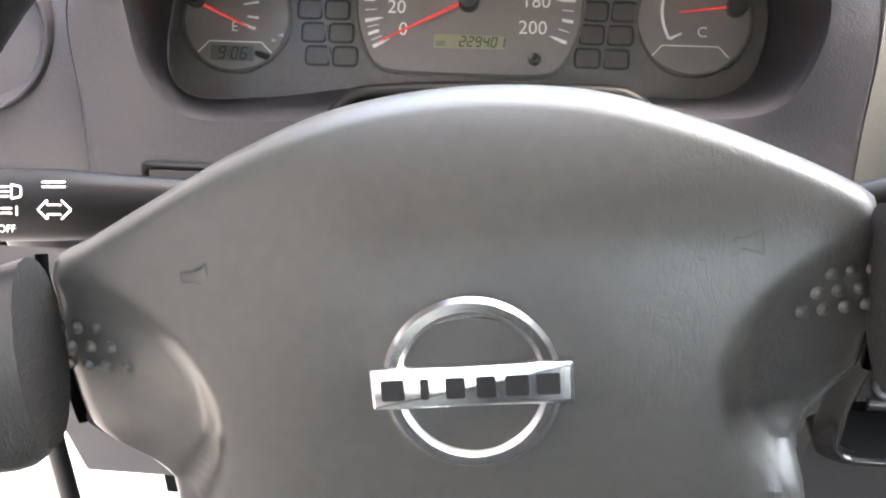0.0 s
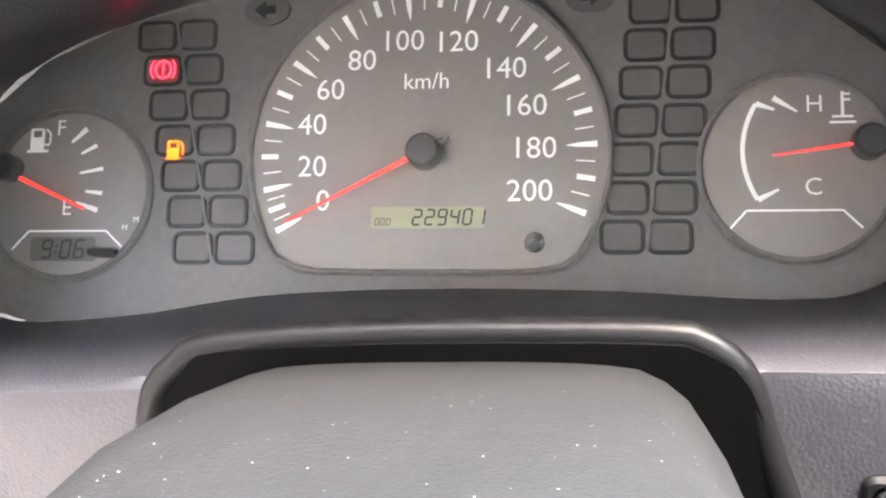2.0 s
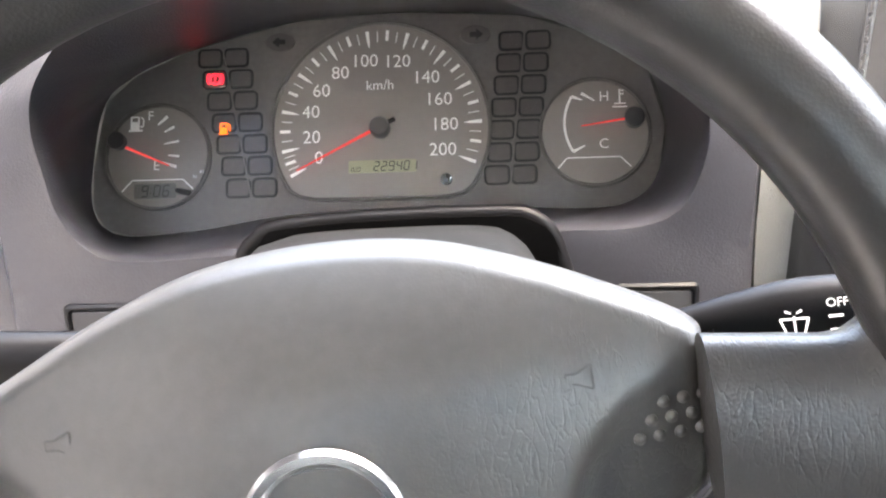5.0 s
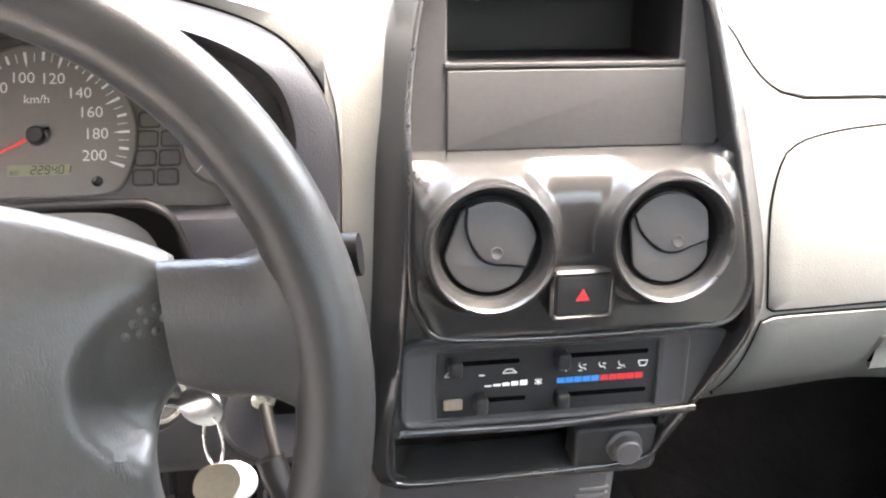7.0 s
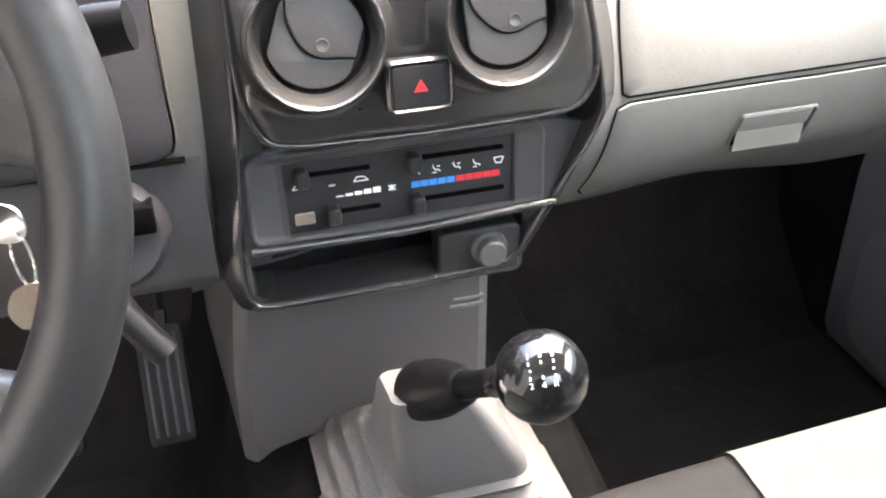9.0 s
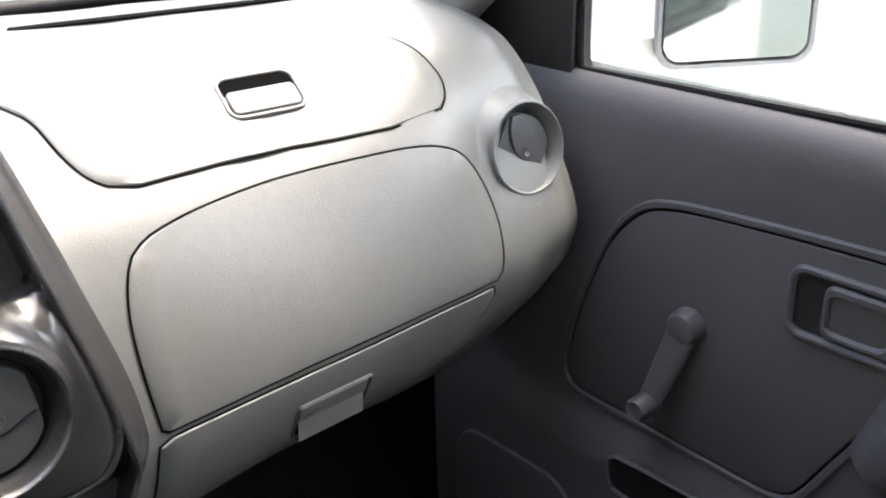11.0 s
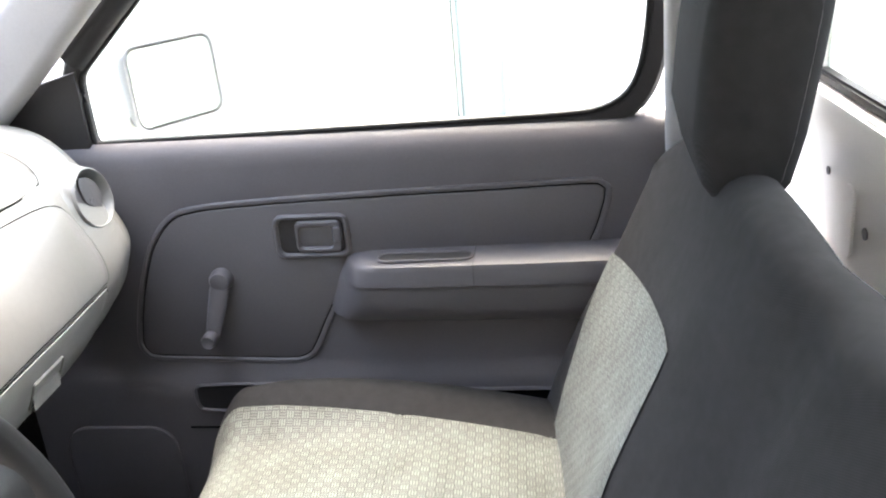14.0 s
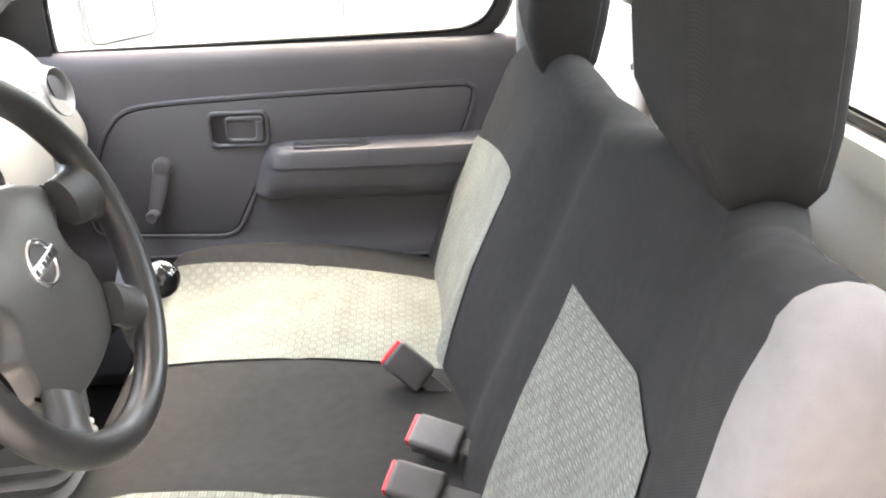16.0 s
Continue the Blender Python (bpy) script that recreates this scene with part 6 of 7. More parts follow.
part("clip", box((0.464, 0.582, 0.408), (0.034, 0.006, 0.005), 0.001), BOOT, con)
part("clip", box((0.466, 0.582, 0.416), (0.030, 0.006, 0.004), 0.001), BOOT, con)
part("screw_recess", box((0.256, 0.590, 0.375), (0.012, 0.006, 0.012), 0.002), SEAM, con)

gs = thing("gear_lever", (0.41, 0.50, 0.25), "gear lever with glossy black ball knob and pale grey pleated boot", "gear lever")


def boot():
    rings = []
    levels = [(0.230, 0.124, 0.130, 0), (0.256, 0.121, 0.126, 0), (0.263, 0.106, 0.112, 0.004), (0.278, 0.109, 0.115, 0.004), (0.284, 0.092, 0.099, 0.008), (0.299, 0.095, 0.102, 0.008), (0.305, 0.078, 0.086, 0.012), (0.320, 0.081, 0.089, 0.012), (0.326, 0.066, 0.076, 0.016), (0.340, 0.069, 0.079, 0.016), (0.345, 0.058, 0.070, 0.018), (0.365, 0.056, 0.068, 0.017), (0.400, 0.048, 0.056, 0.012), (0.440, 0.039, 0.042, 0.006), (0.475, 0.031, 0.032, 0), (0.487, 0.028, 0.029, 0), (0.487, 0.022, 0.022, 0)]
    for z, hx, hy, sx in levels:
        k = (z - 0.23) / 0.257
        cx, cy = 0.412 + sx - 0.040 * k, 0.525 - 0.135 * k ** 1.2
        tiltz = 0.28 * k
        rings.append([Vector((cx + p.x, cy + p.y, z - p.y * tiltz * 0.9)) for p in rrect(2 * hx, 2 * hy, min(hx, hy) * 0.35, 6)])
    return loft(rings, True, False, True)


part("boot", boot(), BOOT, gs, "pale grey pleated boot")
KN = Vector((0.402, 0.238, 0.606))
KB = Vector((0.372, 0.375, 0.492))
ax = (KN - KB).normalized()
part("collar", tube([KB + ax * d for d in (-0.01, 0.012, 0.030, 0.034, 0.050, 0.053, 0.066, 0.070)], [0.0225, 0.022, 0.0205, 0.0185, 0.0170, 0.0150, 0.0138, 0.0105], 24), SLEEVE, gs, "black rubber sleeve")
part("shaft", tube([KB + ax * 0.05, KN], 0.009, 14), SLEEVE, gs)
part("knob_neck", tube([KN - ax * 0.060, KN - ax * 0.04, KN - ax * 0.02], [0.010, 0.012, 0.019], 20), GLOSSBLACK, gs)
kb = bmesh.new()
bmesh.ops.create_uvsphere(kb, u_segments=40, v_segments=24, radius=0.0262)
kb.transform(Matrix.Translation(KN))
part("knob", kb, GLOSSBLACK, gs, "glossy black ball")
kd = Vector((-0.25, -0.62, 0.72)).normalized()
ku = Vector((1, -0.2, 0.1))
ku = (ku - kd * ku.dot(kd)).normalized()
KF = frame_of(KN + kd * 0.0260, ku, kd.cross(ku))
shift = strips([((-0.007, 0.005), (-0.007, -0.005)), ((0, 0.005), (0, -0.005)), ((0.007, 0.005), (0.007, -0.005)), ((-0.007, 0), (0.007, 0))], KF, 0.0009, None, 0.0002)
for v in shift.verts:
    v.co = KN + (v.co - KN).normalized() * 0.0264
part("shift_pattern", shift, INK, gs)
for tx, x, y in (("1", -0.007, 0.0085), ("3", 0, 0.0085), ("5", 0.007, 0.0085), ("2", -0.007, -0.0085), ("4", 0, -0.0085), ("R", 0.007, -0.0085)):
    lt = lettering(tx, 0.0052, KF @ Matrix.Translation((x, y, 0)))
    for v in lt.verts:
        v.co = KN + (v.co - KN).normalized() * 0.0264
    part("shift_figure", lt, INK, gs)

# ---- passenger door ----
door = thing("door_passenger", (1.15, 0.2, 0.05), "dark grey plastic passenger door trim with winder, pull handle and armrest", "car door", kind="structure")


def yz(pts, n=0, closed=True):
    """Outline in the door's plane, from (y, z); first axis runs to -y as seen from the cab."""
    return [Vector((-p.x, p.y)) for p in (spline([(a, b, 0) for a, b in pts], n, closed) if n else [Vector((a, b, 0)) for a, b in pts])]


def ccw(o):
    a = sum(o[i - 1].x * o[i].y - o[i].x * o[i - 1].y for i in range(len(o)))
    return o if a > 0 else o[::-1]


DM = frame_of((1.15, 0, 0), (0, -1, 0), (0, 0, 1))
prof = [(1.20, 0.775), (1.186, 0.783), (1.174, 0.779), (1.164, 0.770), (1.156, 0.755), (1.1517, 0.735), (1.150, 0.69), (1.150, 0.55), (1.150, 0.41), (1.149, 0.385), (1.146, 0.366), (1.139, 0.350), (1.133, 0.335), (1.130, 0.31), (1.130, 0.20), (1.132, 0.05), (1.145, 0.02), (1.20, 0.02)]
part("trim_panel", loft([[Vector((x, y, z)) for x, z in prof] for y in np.linspace(0.86, -0.31, 30)], False), DOORM, door)
ins = ccw(yz([(.600, .3945), (.618, .402), (.624, .425), (.607, .50), (.580, .575), (.560, .612), (.530, .645), (.497, .659), (.42, .667), (.25, .674), (0, .680), (-.17, .684), (-.192, .680), (-.198, .668), (-.185, .62), (-.17, .588), (-.15, .580), (0, .577), (.15, .572), (.195, .571), (.222, .562), (.245, .528), (.28, .465), (.312, .405), (.328, .390), (.35, .3855), (.42, .387), (.52, .391)], 140))
part("insert", plate(ins, DM, 0.0035, 0.002), DOORCLOTH, door, "smooth vinyl insert")
part("insert_rim", frame_plate(inset(ins, -0.012), inset(ins, -0.0025), DM, 0.0045, 0.0022), DOORM, door)
part("insert_joint", frame_plate(inset(ins, -0.002), ins, DM, 0.0012, 0.0003), SEAM, door)
HMd = DM @ Matrix.Translation((-0.286, 0.614, 0.003))
hb = part("handle_bezel", frame_plate(rrect(0.130, 0.078, 0.018, 6), rrect(0.112, 0.060, 0.012, 6), HMd, 0.007, 0.003), DOORM, door)
part("recess", plate(rrect(0.114, 0.062, 0.012, 6), HMd, 0.0012), MATT, hb)
part("lever", frame_plate(rrect(0.080, 0.056, 0.011, 6, 0.013, 0), rrect(0.056, 0.036, 0.008, 6, 0.008, -0.001), HMd, 0.0085, 0.003), DOORM, hb)
part("finger_pad", plate(rrect(0.057, 0.037, 0.008, 6, 0.008, -0.001), HMd, 0.0035, 0.0015), DOORCLOTH, hb)
part("lock_tab", plate(rrect(0.014, 0.026, 0.004, 4, 0.046, 0.004), HMd, 0.006, 0.002, 0.007), DOORM, hb)
c0, c1 = Vector((1.138, 0.456, 0.538)), Vector((1.118, 0.480, 0.444))
cr = part("window_winder", tube([c0 + Vector((0, 0, 0.008)), c0, c0.lerp(c1, 0.5), c1], [0.015, 0.0185, 0.0165, 0.0135], 16, flat=0.5, up=(1, 0, 0)), DOORM, door)
part("pivot", lathe([(0.021, 0.0), (0.020, 0.012), (0.016, 0.019), (0.008, 0.021), (0, 0.021)], frame_of((1.147, 0.456, 0.540), (0, -1, 0), (0, 0, 1)), 28), DOORM, cr)
part("knob", lathe([(0.0125, -0.012), (0.0135, 0.006), (0.0135, 0.016), (0.011, 0.021), (0.008, 0.0195), (0, 0.0195)], frame_of((1.112, 0.480, 0.444), (0, -1, 0), (0, 0, 1)), 28), DOORM, cr, "round winder knob")


def armrest():
    """Pull and elbow rest: slanted front end, flat top, crease along the face, lower half drawn in."""
    rows = []
    for y, x, zt, zb in ((0.232, 1.149, 0.574, 0.470), (0.222, 1.132, 0.577, 0.466), (0.205, 1.105, 0.579, 0.463), (0.188, 1.090, 0.580, 0.462), (0.16, 1.083, 0.581, 0.462), (0.05, 1.080, 0.582, 0.461), (-0.10, 1.078, 0.584, 0.460), (-0.24, 1.078, 0.586, 0.459), (-0.29, 1.083, 0.586, 0.460)):
        zc = zt - 0.36 * (zt - zb)
        sec = [(1.152, zt + 0.004), (min(x + 0.045, 1.152), zt + 0.003), (min(x + 0.012, 1.151), zt), (min(x + 0.003, 1.151), zt - 0.004), (x, zt - 0.012), (x + 0.001, zc + 0.004), (min(x + 0.005, 1.151), zc), (min(x + 0.006, 1.151), zc - 0.006), (min(x + 0.013, 1.151), (zc + zb) / 2), (min(x + 0.028, 1.151), zb + 0.010), (min(x + 0.048, 1.1515), zb), (1.152, zb - 0.006)]
        f = min(1.0, max(0.0, (y - 0.05) / 0.11)) * 0.055
        rows.append([Vector((q, y + f * (zt - z) / (zt - zb), z)) for q, z in sec])
    return loft(rows, False)


ar = part("armrest", armrest(), DOORM, door)
part("pull_cup", plate(rrect(0.150, 0.026, 0.012, 6), frame_of((1.110, 0.092, 0.5838), (0, -1, 0), (1, 0, 0.05)), 0.0014), MATT, ar, "dark pull cup")
cu = rrect(0.158, 0.034, 0.016, 6)
part("cup_rim", frame_plate(cu, inset(cu, 0.004), frame_of((1.110, 0.092, 0.5838), (0, -1, 0), (1, 0, 0.05)), 0.0035, 0.0012), DOORM, ar)
part("armrest_joint", tube([(1.150, 0.012, 0.587), (1.10, 0.012, 0.5835), (1.084, 0.012, 0.580), (1.0785, 0.012, 0.571), (1.0785, 0.012, 0.545)], 0.0007, 6), MATT, ar)
PM = frame_of((1.1305, 0, 0), (0, -1, 0), (0, 0, 1))
pk = ccw(yz([(.535, .322), (.532, .300), (.515, .292), (.40, .290), (.20, .288), (.18, .30), (.18, .325), (.20, .338), (.40, .340), (.515, .338), (.532, .334)], 80))
part("pocket_mouth", plate(pk, PM, 0.0012), MATT, door)
part("pocket_rim", frame_plate(inset(pk, -0.005), pk, PM, 0.006, 0.002), DOORM, door)
pk2 = rrect(0.36, 0.05, 0.012, 6, 0.12, 0.30)
part("pocket_mouth", plate(pk2, PM, 0.0012), SEAM, door)
part("pocket_rim", frame_plate(inset(pk2, -0.005), pk2, PM, 0.006, 0.002), DOORM, door)
part("pocket_line", tube([(1.130, 0.56, 0.252), (1.130, 0.45, 0.252), (1.130, -0.2, 0.255)], 0.0022, 6), SEAM, door)
part("speaker_plate", plate(rrect(0.22, 0.20, 0.05, 6, -0.70, 0.155), frame_of((1.1305, 0, 0), (0, -1, 0), (0, 0, 1)), 0.006, 0.003), DOORM, door)
part("outer_handle", plate(rrect(0.13, 0.035, 0.012, 5, 0.19, 0.64), frame_of((1.246, 0, 0), (0, -1, 0), (0, 0, 1)) @ Matrix.Rotation(radians(180), 4, "X") @ Matrix.Scale(-1, 4, (0, 1, 0)), 0.02, 0.006), MATT, door)
part("outer_skin", box((1.235, 0.30, 0.35), (0.02, 1.26, 0.86), 0.008), PAINT, door)
# window surround
win = thing("window_passenger", (1.18, 0.2, 0.78), "closed passenger door window with black frame and seal", "window", kind="structure")
wfo = ccw(yz([(.648, .779), (.60, .7805), (.30, .784), (.0, .788), (-.15, .791), (-.20, .798), (-.235, .818), (-.256, .855), (-.268, .92), (-.273, 1.0), (-.272, 1.15), (-.262, 1.235), (-.22, 1.27), (-.10, 1.278), (.15, 1.278), (.26, 1.255), (.40, 1.13), (.55, .99), (.64, .905), (.652, .885), (.653, .84), (.652, .79)], 160))
part("frame", frame_plate(inset(wfo, -0.035), wfo, frame_of((1.20, 0, 0), (0, -1, 0), (0, 0, 1)), 0.022, 0.006), MATT, win)
part("seal", tube([Vector((1.182, -p.x, p.y)) for p in wfo], 0.005, 8, True), RUBBER, win)
g = part("pane", plate(inset(wfo, -0.01), frame_of((1.197, 0, 0), (0, -1, 0), (0, 0, 1)), 0.003), GLASS, win)
g.visible_shadow = False
sail = [Vector((-a, b)) for a, b in ((0.92, 0.77), (0.655, 0.77), (0.655, 0.905), (0.80, 0.87))]
part("corner_cover", plate(ccw(sail), frame_of((1.19, 0, 0), (0, -1, 0), (0, 0, 1)), 0.02, 0.004), MATT, win, "black corner cover")
part("cant_rail", tube([(1.185, 0.66, 0.925), (1.185, 0.40, 1.165), (1.175, 0.25, 1.29), (1.165, 0.0, 1.325), (1.165, -0.35, 1.32)], 0.028, 10), MATT, win)

# outside mirror
mir = thing("door_mirror", (1.32, 0.62, 0.74), "white square door mirror on a flexible foot", "door mirror")
mn = Vector((-0.555, -0.83, 0.05)).normalized()
mu_ = Vector((0, 0, 1)).cross(mn).normalized()
MM = frame_of((1.355, 0.565, 0.845), mu_, mn.cross(mu_))
mo = rrect(0.195, 0.158, 0.026, 6)
part("housing", loft([[MM @ Vector((p.x * k, p.y * k, z)) for p in mo] for k, z in ((0.35, -0.075), (0.62, -0.068), (0.86, -0.045), (0.97, -0.015), (1.0, 0.0), (0.985, 0.004), (0.94, 0.004), (0.93, 0.001))], True, True, False), MIRRORCASE, mir)
part("glass", plate(rrect(0.176, 0.139, 0.02, 6), MM, 0.002), MIRROR, mir, "mirror glass")
part("foot", lathe([(0.030, -0.035), (0.026, -0.02), (0.029, -0.012), (0.024, 0.0), (0.027, 0.01), (0.022, 0.035)], frame_of((1.29, 0.655, 0.765), (1, 0, 0), (0, 1, 0)), 24), PAINT, mir)
part("arm", tube([(1.23, 0.66, 0.745), (1.29, 0.655, 0.748), (1.30, 0.645, 0.79)], 0.018, 12), PAINT, mir)

# ---- bench seat ----
def shear(x):
    return 0.09 * (max(x, 0.02) - 0.9)


X0, X1 = -0.33, 1.095
bench = thing("bench_seat", (0.38, 0.0, 0.02), "bench seat in dark grey cover with pale patterned panels", "seat")


def cush(x, v, off=0.0):
    """Point of the cushion's top: v runs 0 at the back to 1 at the front lip."""
    edge = min(x - X0, X1 - x)
    y = -0.17 + 0.635 * v + shear(x) * 0.6
    z = 0.331 + 0.022 * math.sin(math.pi * min(v / 0.95, 1)) - 0.008 * v
    for c in (0.08, 0.83):
        z += 0.010 * math.exp(-((x - c) / 0.20) ** 2) * math.sin(math.pi * min(max(v, 0), 1))
    z += 0.046 * math.exp(-((x + 0.265) / 0.06) ** 2) * math.sin(math.pi * min(max(v * 0.9 + 0.08, 0), 1))
    z += 0.046 * math.exp(-((x - 1.03) / 0.06) ** 2) * float(np.interp(v, (0.0, 0.2, 0.45, 0.65, 0.78, 0.90, 1.0), (0.15, 0.50, 0.92, 1.22, 1.36, 1.28, 0.9)))
    z -= 0.010 * math.exp(-((x - 0.42) / 0.10) ** 2)
    z -= 0.085 * max(0, 1 - edge / 0.05) ** 2.6
    z -= 0.085 * max(0, (v - 0.88) / 0.12) ** 2.4
    return Vector((x, y, z + off))


rows = []
xsamp = np.linspace(X0, X1, 150)
vs_ = np.concatenate((np.linspace(-0.05, 0.86, 46), np.linspace(0.88, 1.0, 12)))
for x in xsamp:
    r = [cush(x, v) for v in vs_]
    e = r[-1]
    r += [e + Vector((0, 0.006, -0.03)), e + Vector((0, -0.004, -0.09)), e + Vector((0, -0.03, -0.15))]
    rows.append(r)
rows = [[Vector((X0 + 0.01, p.y, 0.10)) for p in rows[0]]] + [[Vector((X0 - 0.004, p.y, min(p.z, 0.16))) for p in rows[0]]] + rows + [[Vector((X1 + 0.004, p.y, min(p.z, 0.16))) for p in rows[-1]], [Vector((X1 - 0.01, p.y, 0.10)) for p in rows[-1]]]
cushion = part("cushion", loft(rows, False), CLOTH, bench)
part("base", box((0.38, 0.08, 0.10), (1.30, 0.46, 0.18), 0.02), RUBBER, cushion)


def sheet(fn, nu, nv, uv):
    """Open cloth sheet from fn(u, v), with its UV in metres from uv(u, v)."""
    bm = bmesh.new()
    lay = bm.loops.layers.uv.new("UVMap")
    g = [[bm.verts.new(fn(i / nu, j / nv)) for j in range(nv + 1)] for i in range(nu + 1)]
    for i in range(nu):
        for j in range(nv):
            f = bm.faces.new((g[i][j], g[i + 1][j], g[i + 1][j + 1], g[i][j + 1]))
            for l, (a, b) in zip(f.loops, ((i, j), (i + 1, j), (i + 1, j + 1), (i, j + 1))):
                l[lay].uv = uv(a / nu, b / nv)
    return bm


def seam_dip(v):
    """Quilting seam across the cushion's panel."""
    return -0.0030 * math.exp(-((v - 0.47) / 0.020) ** 2) - 0.0030 * math.exp(-((v - 0.10) / 0.020) ** 2)


for inner, out0, out1 in (((0.597, 0.620, 0.632, 0.645, 0.654, 0.667), 0.945, 1.000), ((0.205, 0.245, 0.272, 0.288, 0.278, 0.262), -0.14, -0.20)):
    def pan(u, v, a=inner, c=out0, d=out1):
        x0 = float(np.interp(v, (0.0, 0.35, 0.6, 0.78, 0.91, 1.0), a))
        return cush(x0 * (1 - u) + (c + (d - c) * v) * u, 0.985 * v, 0.0040 + seam_dip(0.985 * v))
    part("patterned_panel", sheet(pan, 20, 90, lambda u, v, w=abs(out0 - inner[0]): (u * w, v * 0.56)), PATTERN, cushion, "pale patterned cloth panel")
    for vq in (0.10, 0.47):
        part("quilting_seam", tube([pan(u, vq / 0.985) + Vector((0, 0, 0.0012)) for u in np.linspace(0, 1, 30)], 0.0011, 6), SEAMTHREAD, cushion)


def back_y(z):
    return float(np.interp(z, (0.28, 0.40, 0.50, 0.61, 0.72, 0.80, 0.84, 1.1), (-0.10, -0.142, -0.184, -0.235, -0.280, -0.316, -0.338, -0.45)))


def back_front(x, z, off=0.0):
    y = back_y(z) + shear(x) + 0.006
    for c in (0.085, 0.875):
        d = abs(x - c)
        y += (0.018 if c > 0.5 else 0.005) * math.exp(-((d - 0.225) / 0.06) ** 2) * max(0.0, min(1, (0.80 - z) / 0.3))
        y -= 0.006 * math.exp(-(d / 0.12) ** 2)
    y -= 0.022 * math.exp(-((x - 0.46) / 0.07) ** 2)
    edge = X1 - x
    y -= 0.07 * max(0, 1 - edge / 0.05) ** 2.5
    if x < 0:
        y += (0.03 + 0.036 * min(1.0, max(0.0, (z - 0.66) / 0.17))) * min(1.0, -x / 0.2)
    return Vector((x, y + off, z + off * 0.4))


def top_z(x):
    """Upper edge of the back: two shoulders with a dip between them."""
    z = 0.79
    for c, w, h in ((-0.32, 0.22, 0.026), (0.90, 0.34, 0.018)):
        z = max(z, 0.79 + h * max(0, 1 - (abs(x - c) / w) ** 2.2))
    edge = X1 - x
    z -= 0.020 * math.exp(-((x - 0.42) / 0.13) ** 2)
    return z + 0.06 * (0.9 - x) - 0.10 * max(0, 1 - edge / 0.12) ** 2.4


bt = []
for x in np.linspace(-0.284, X1, 170):
    zt = top_z(x)
    col_ = [back_front(x, z) for z in np.linspace(0.27, zt - 0.03, 60)]
    e = col_[-1]
    for k in range(1, 9):
        a = radians(22.5 * k)
        col_.append(Vector((x, e.y - 0.038 * (1 - math.cos(a)), e.z + 0.030 * math.sin(a))))
    col_ += [Vector((x, e.y - 0.082, e.z - 0.08)), Vector((x, back_y(0.3) + shear(x) - 0.11, 0.27))]
    bt.append(col_)
back = part("backrest", loft(bt, False), CLOTH, bench)
# pale cloth over the driver's outer end of the back, domed
edge0 = [p for p in spline(bt[0], 90)]
mid0 = Vector((-0.284, -0.33, 0.62))
dome = []
for a in np.linspace(0, math.pi / 2, 18):
    dx, k = -0.062 * math.sin(a) ** 0.9, 0.1 + 0.906 * max(0.0, math.cos(a)) ** 0.32
    dome.append([Vector((p.x + dx, mid0.y + (p.y - mid0.y) * k, mid0.z + (p.z - mid0.z) * k)) for p in edge0])
part("side_panel", loft(dome, True, False, True), SIDECLOTH, back, "plain pale cloth side")
for tl_, tr_, bl_, br_, sag in (((0.675, 0.640), (1.058, 0.604), (0.605, 0.34), (0.985, 0.34), 0.004), ((-0.172, 0.700), (0.247, 0.647), (-0.19, 0.34), (0.215, 0.34), -0.014)):
    def pb(u, v, tl=tl_, tr=tr_, bl=bl_, br=br_, sg=sag):
        x = (bl[0] * (1 - u) + br[0] * u) * (1 - v) + (tl[0] * (1 - u) + tr[0] * u) * v + 0.006 * math.sin(math.pi * v) * (1 if u > 0.5 else -1) * abs(2 * u - 1)
        z = 0.34 * (1 - v) + (tl[1] * (1 - u) + tr[1] * u) * v + sg * math.sin(math.pi * u) * v
        return back_front(x, z, 0.0022)
    part("patterned_panel", sheet(pb, 60, 40, lambda u, v: (u * 0.37, v * 0.29)), PATTERN, back, "pale patterned cloth panel")


HT = (0, 0.08, 0.25, 0.5, 0.66, 0.78, 0.87, 0.93, 0.97, 1.0)
HK = (0.80, 0.93, 1.0, 1.0, 0.975, 0.90, 0.76, 0.58, 0.38, 0.12)
HF = (0.25, 0.62, 0.97, 1.08, 1.10, 1.03, 0.90, 0.72, 0.48, 0.15)
HD = (0.80, 0.95, 1.0, 1.0, 0.99, 0.94, 0.84, 0.70, 0.48, 0.15)


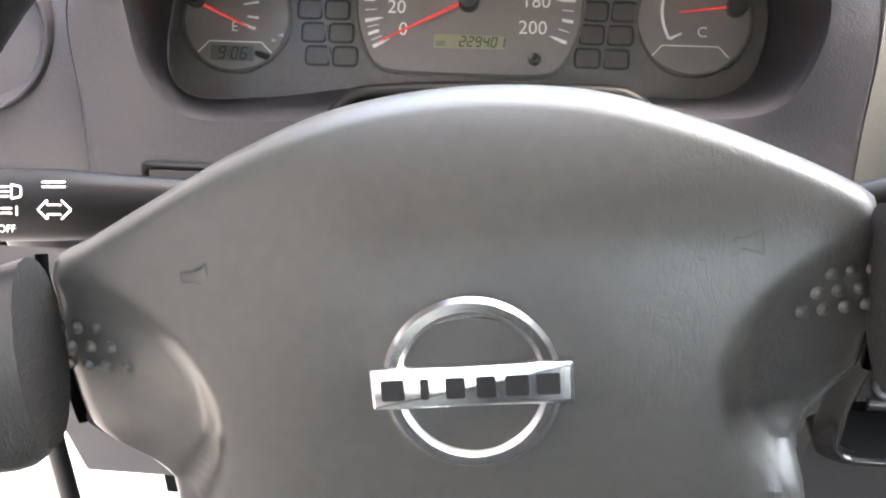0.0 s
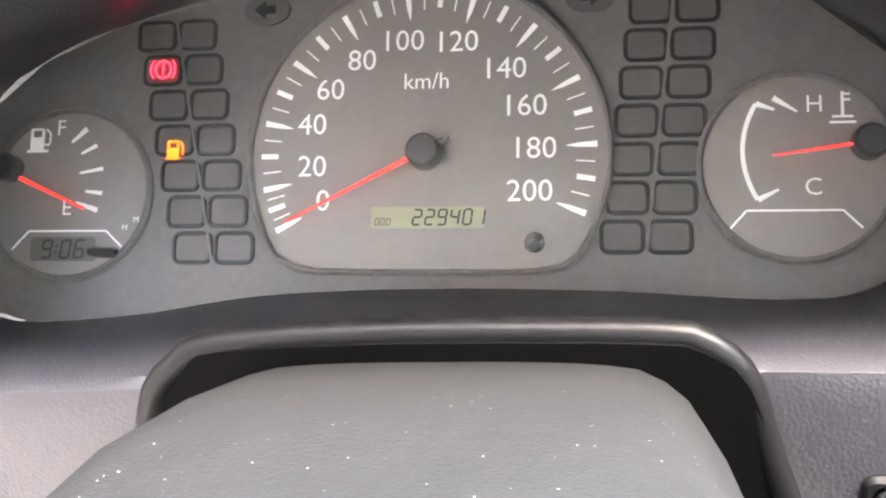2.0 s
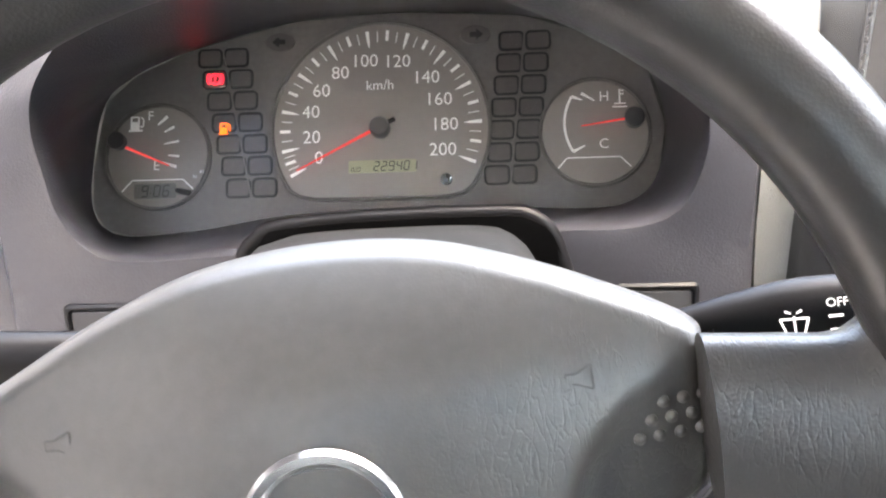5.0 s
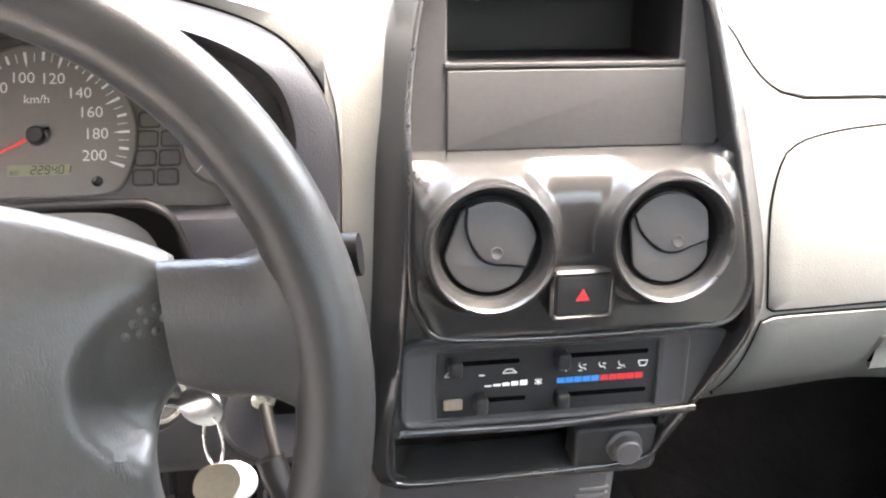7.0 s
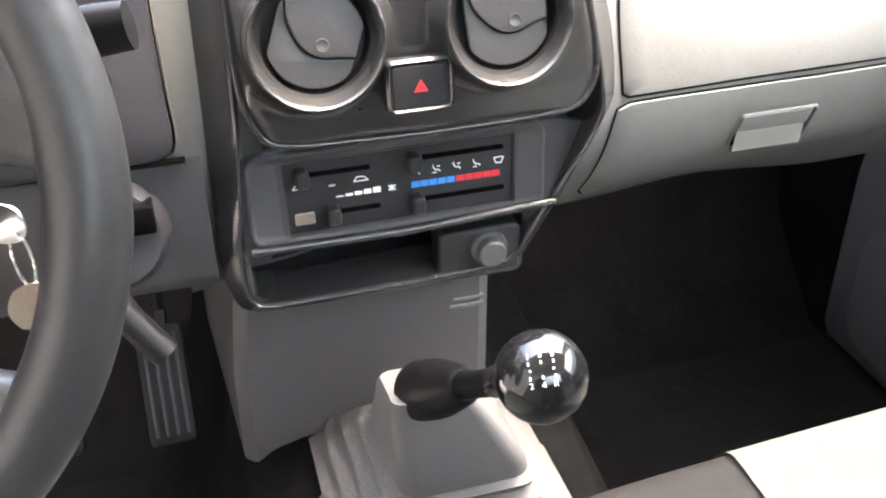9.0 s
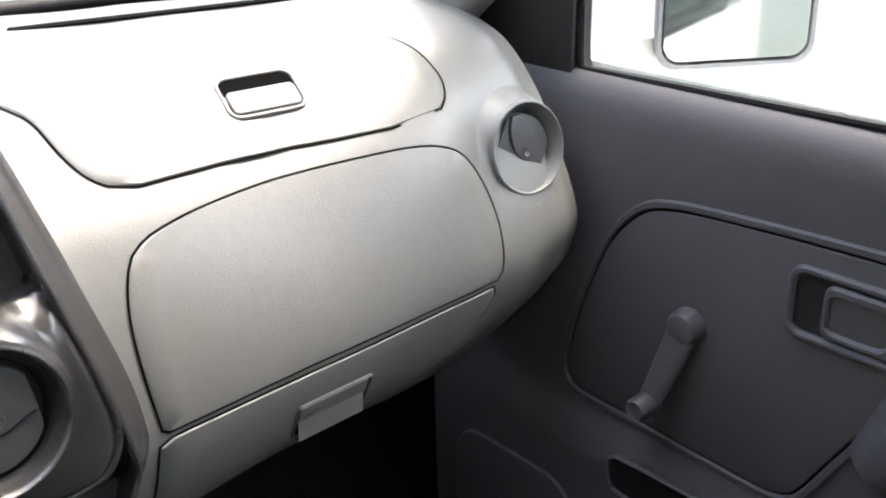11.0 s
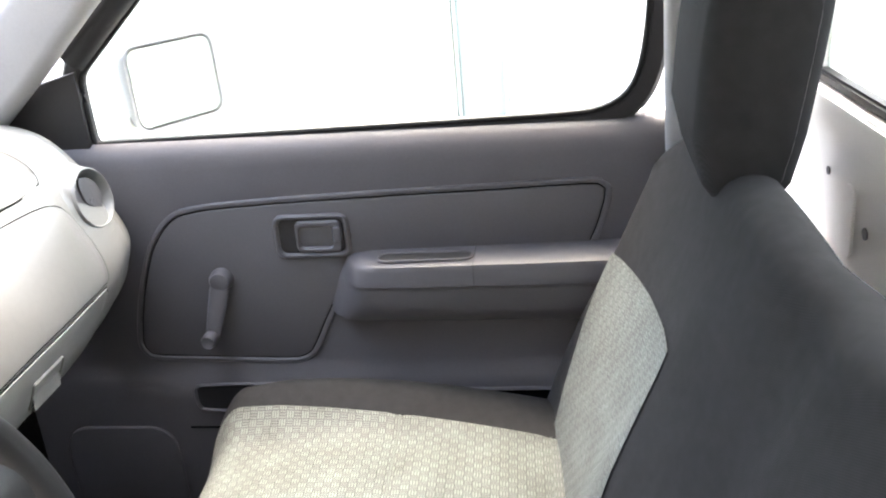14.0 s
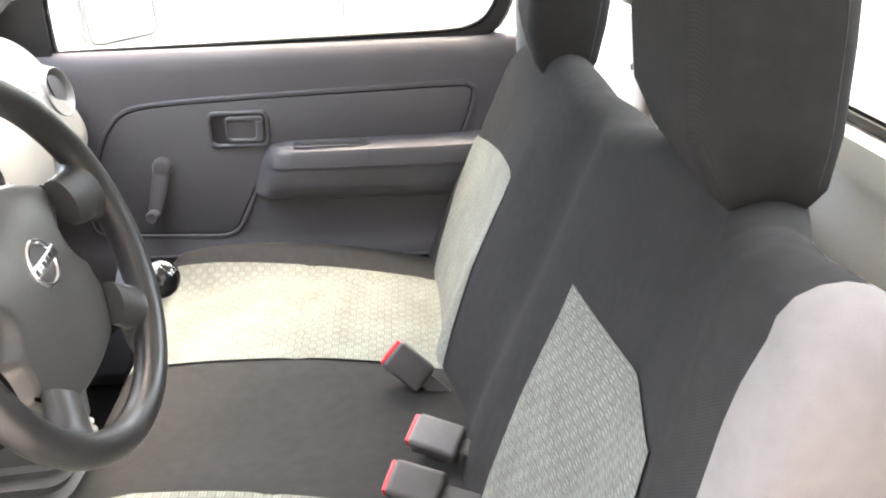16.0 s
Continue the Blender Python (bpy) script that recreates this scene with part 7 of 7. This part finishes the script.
def headrest(cx, w, zb, zt, lean):
    rings = []
    for t in np.linspace(0, 1, 25):
        z, k, d = zb + (zt - zb) * t, float(np.interp(t, HT, HK)), float(np.interp(t, HT, HD))
        yc = -0.352 - lean * (z - zb - 0.08) + shear(cx)
        f = float(np.interp(t, HT, HF))
        rings.append([Vector((cx + p.x * k, yc + p.y * (f if p.y > 0 else d), z)) for p in rrect(w, 0.130, 0.034, 8)])
    return loft(rings, True, True, True)


for cx, zb, zt, lean in ((0.915, 0.765, 1.112, 0.16), (0.103, 0.825, 1.110, 0.03)):
    part("headrest", headrest(cx, 0.302, zb, zt, lean), CLOTH, back, "padded headrest")
    rb = []
    for t in np.linspace(0.06, 0.92, 20):
        z, k, d = zb + (zt - zb) * t, float(np.interp(t, HT, HK)), float(np.interp(t, HT, HD))
        yc = -0.352 - lean * (z - zb - 0.08) + shear(cx) - 0.046 * d
        rb.append([Vector((cx + q * 0.148 * k, yc - 0.026 * (1 - abs(q) ** 4), z)) for q in np.linspace(-1, 1, 18)])
    part("headrest_back", loft(rb, False), SIDECLOTH, back, "pale cloth headrest back")

# seat belt buckles
def buckle(base, tip, label, mat, face=(-0.55, -0.1, 0.8)):
    b, t = Vector(base), Vector(tip)
    d = (t - b).normalized()
    side = d.cross(Vector(face)).normalized()
    m = frame_of(b, side, d)
    L = (t - b).length
    k = thing("seat_belt_buckle", b, label, "seat belt buckle", "belt buckles")
    part("stem", plate(rrect(0.024, 0.07, 0.006, 4, 0, -0.02), m, 0.006, 0.002, -0.003), CONSOLE, k)
    part("housing", plate(rrect(0.050, L, 0.007, 4, 0, L / 2), m, 0.028, 0.007, -0.014), mat, k)
    part("release_button", box((0, L + 0.001, 0.0), (0.044, 0.007, 0.019), 0.002, 2, m), REDBTN, k, "red release button")


buckle((0.545, -0.105, 0.352), (0.556, -0.052, 0.398), "dark grey seat belt buckle with red button on the bench", CONSOLE, (-0.92, -0.1, 0.35))
buckle((0.345, -0.160, 0.362), (0.372, -0.094, 0.372), "pale grey seat belt buckle with red button lying on the bench", BOOT)
buckle((0.24, -0.135, 0.362), (0.262, -0.068, 0.372), "dark grey seat belt buckle with red button beside another", CONSOLE)
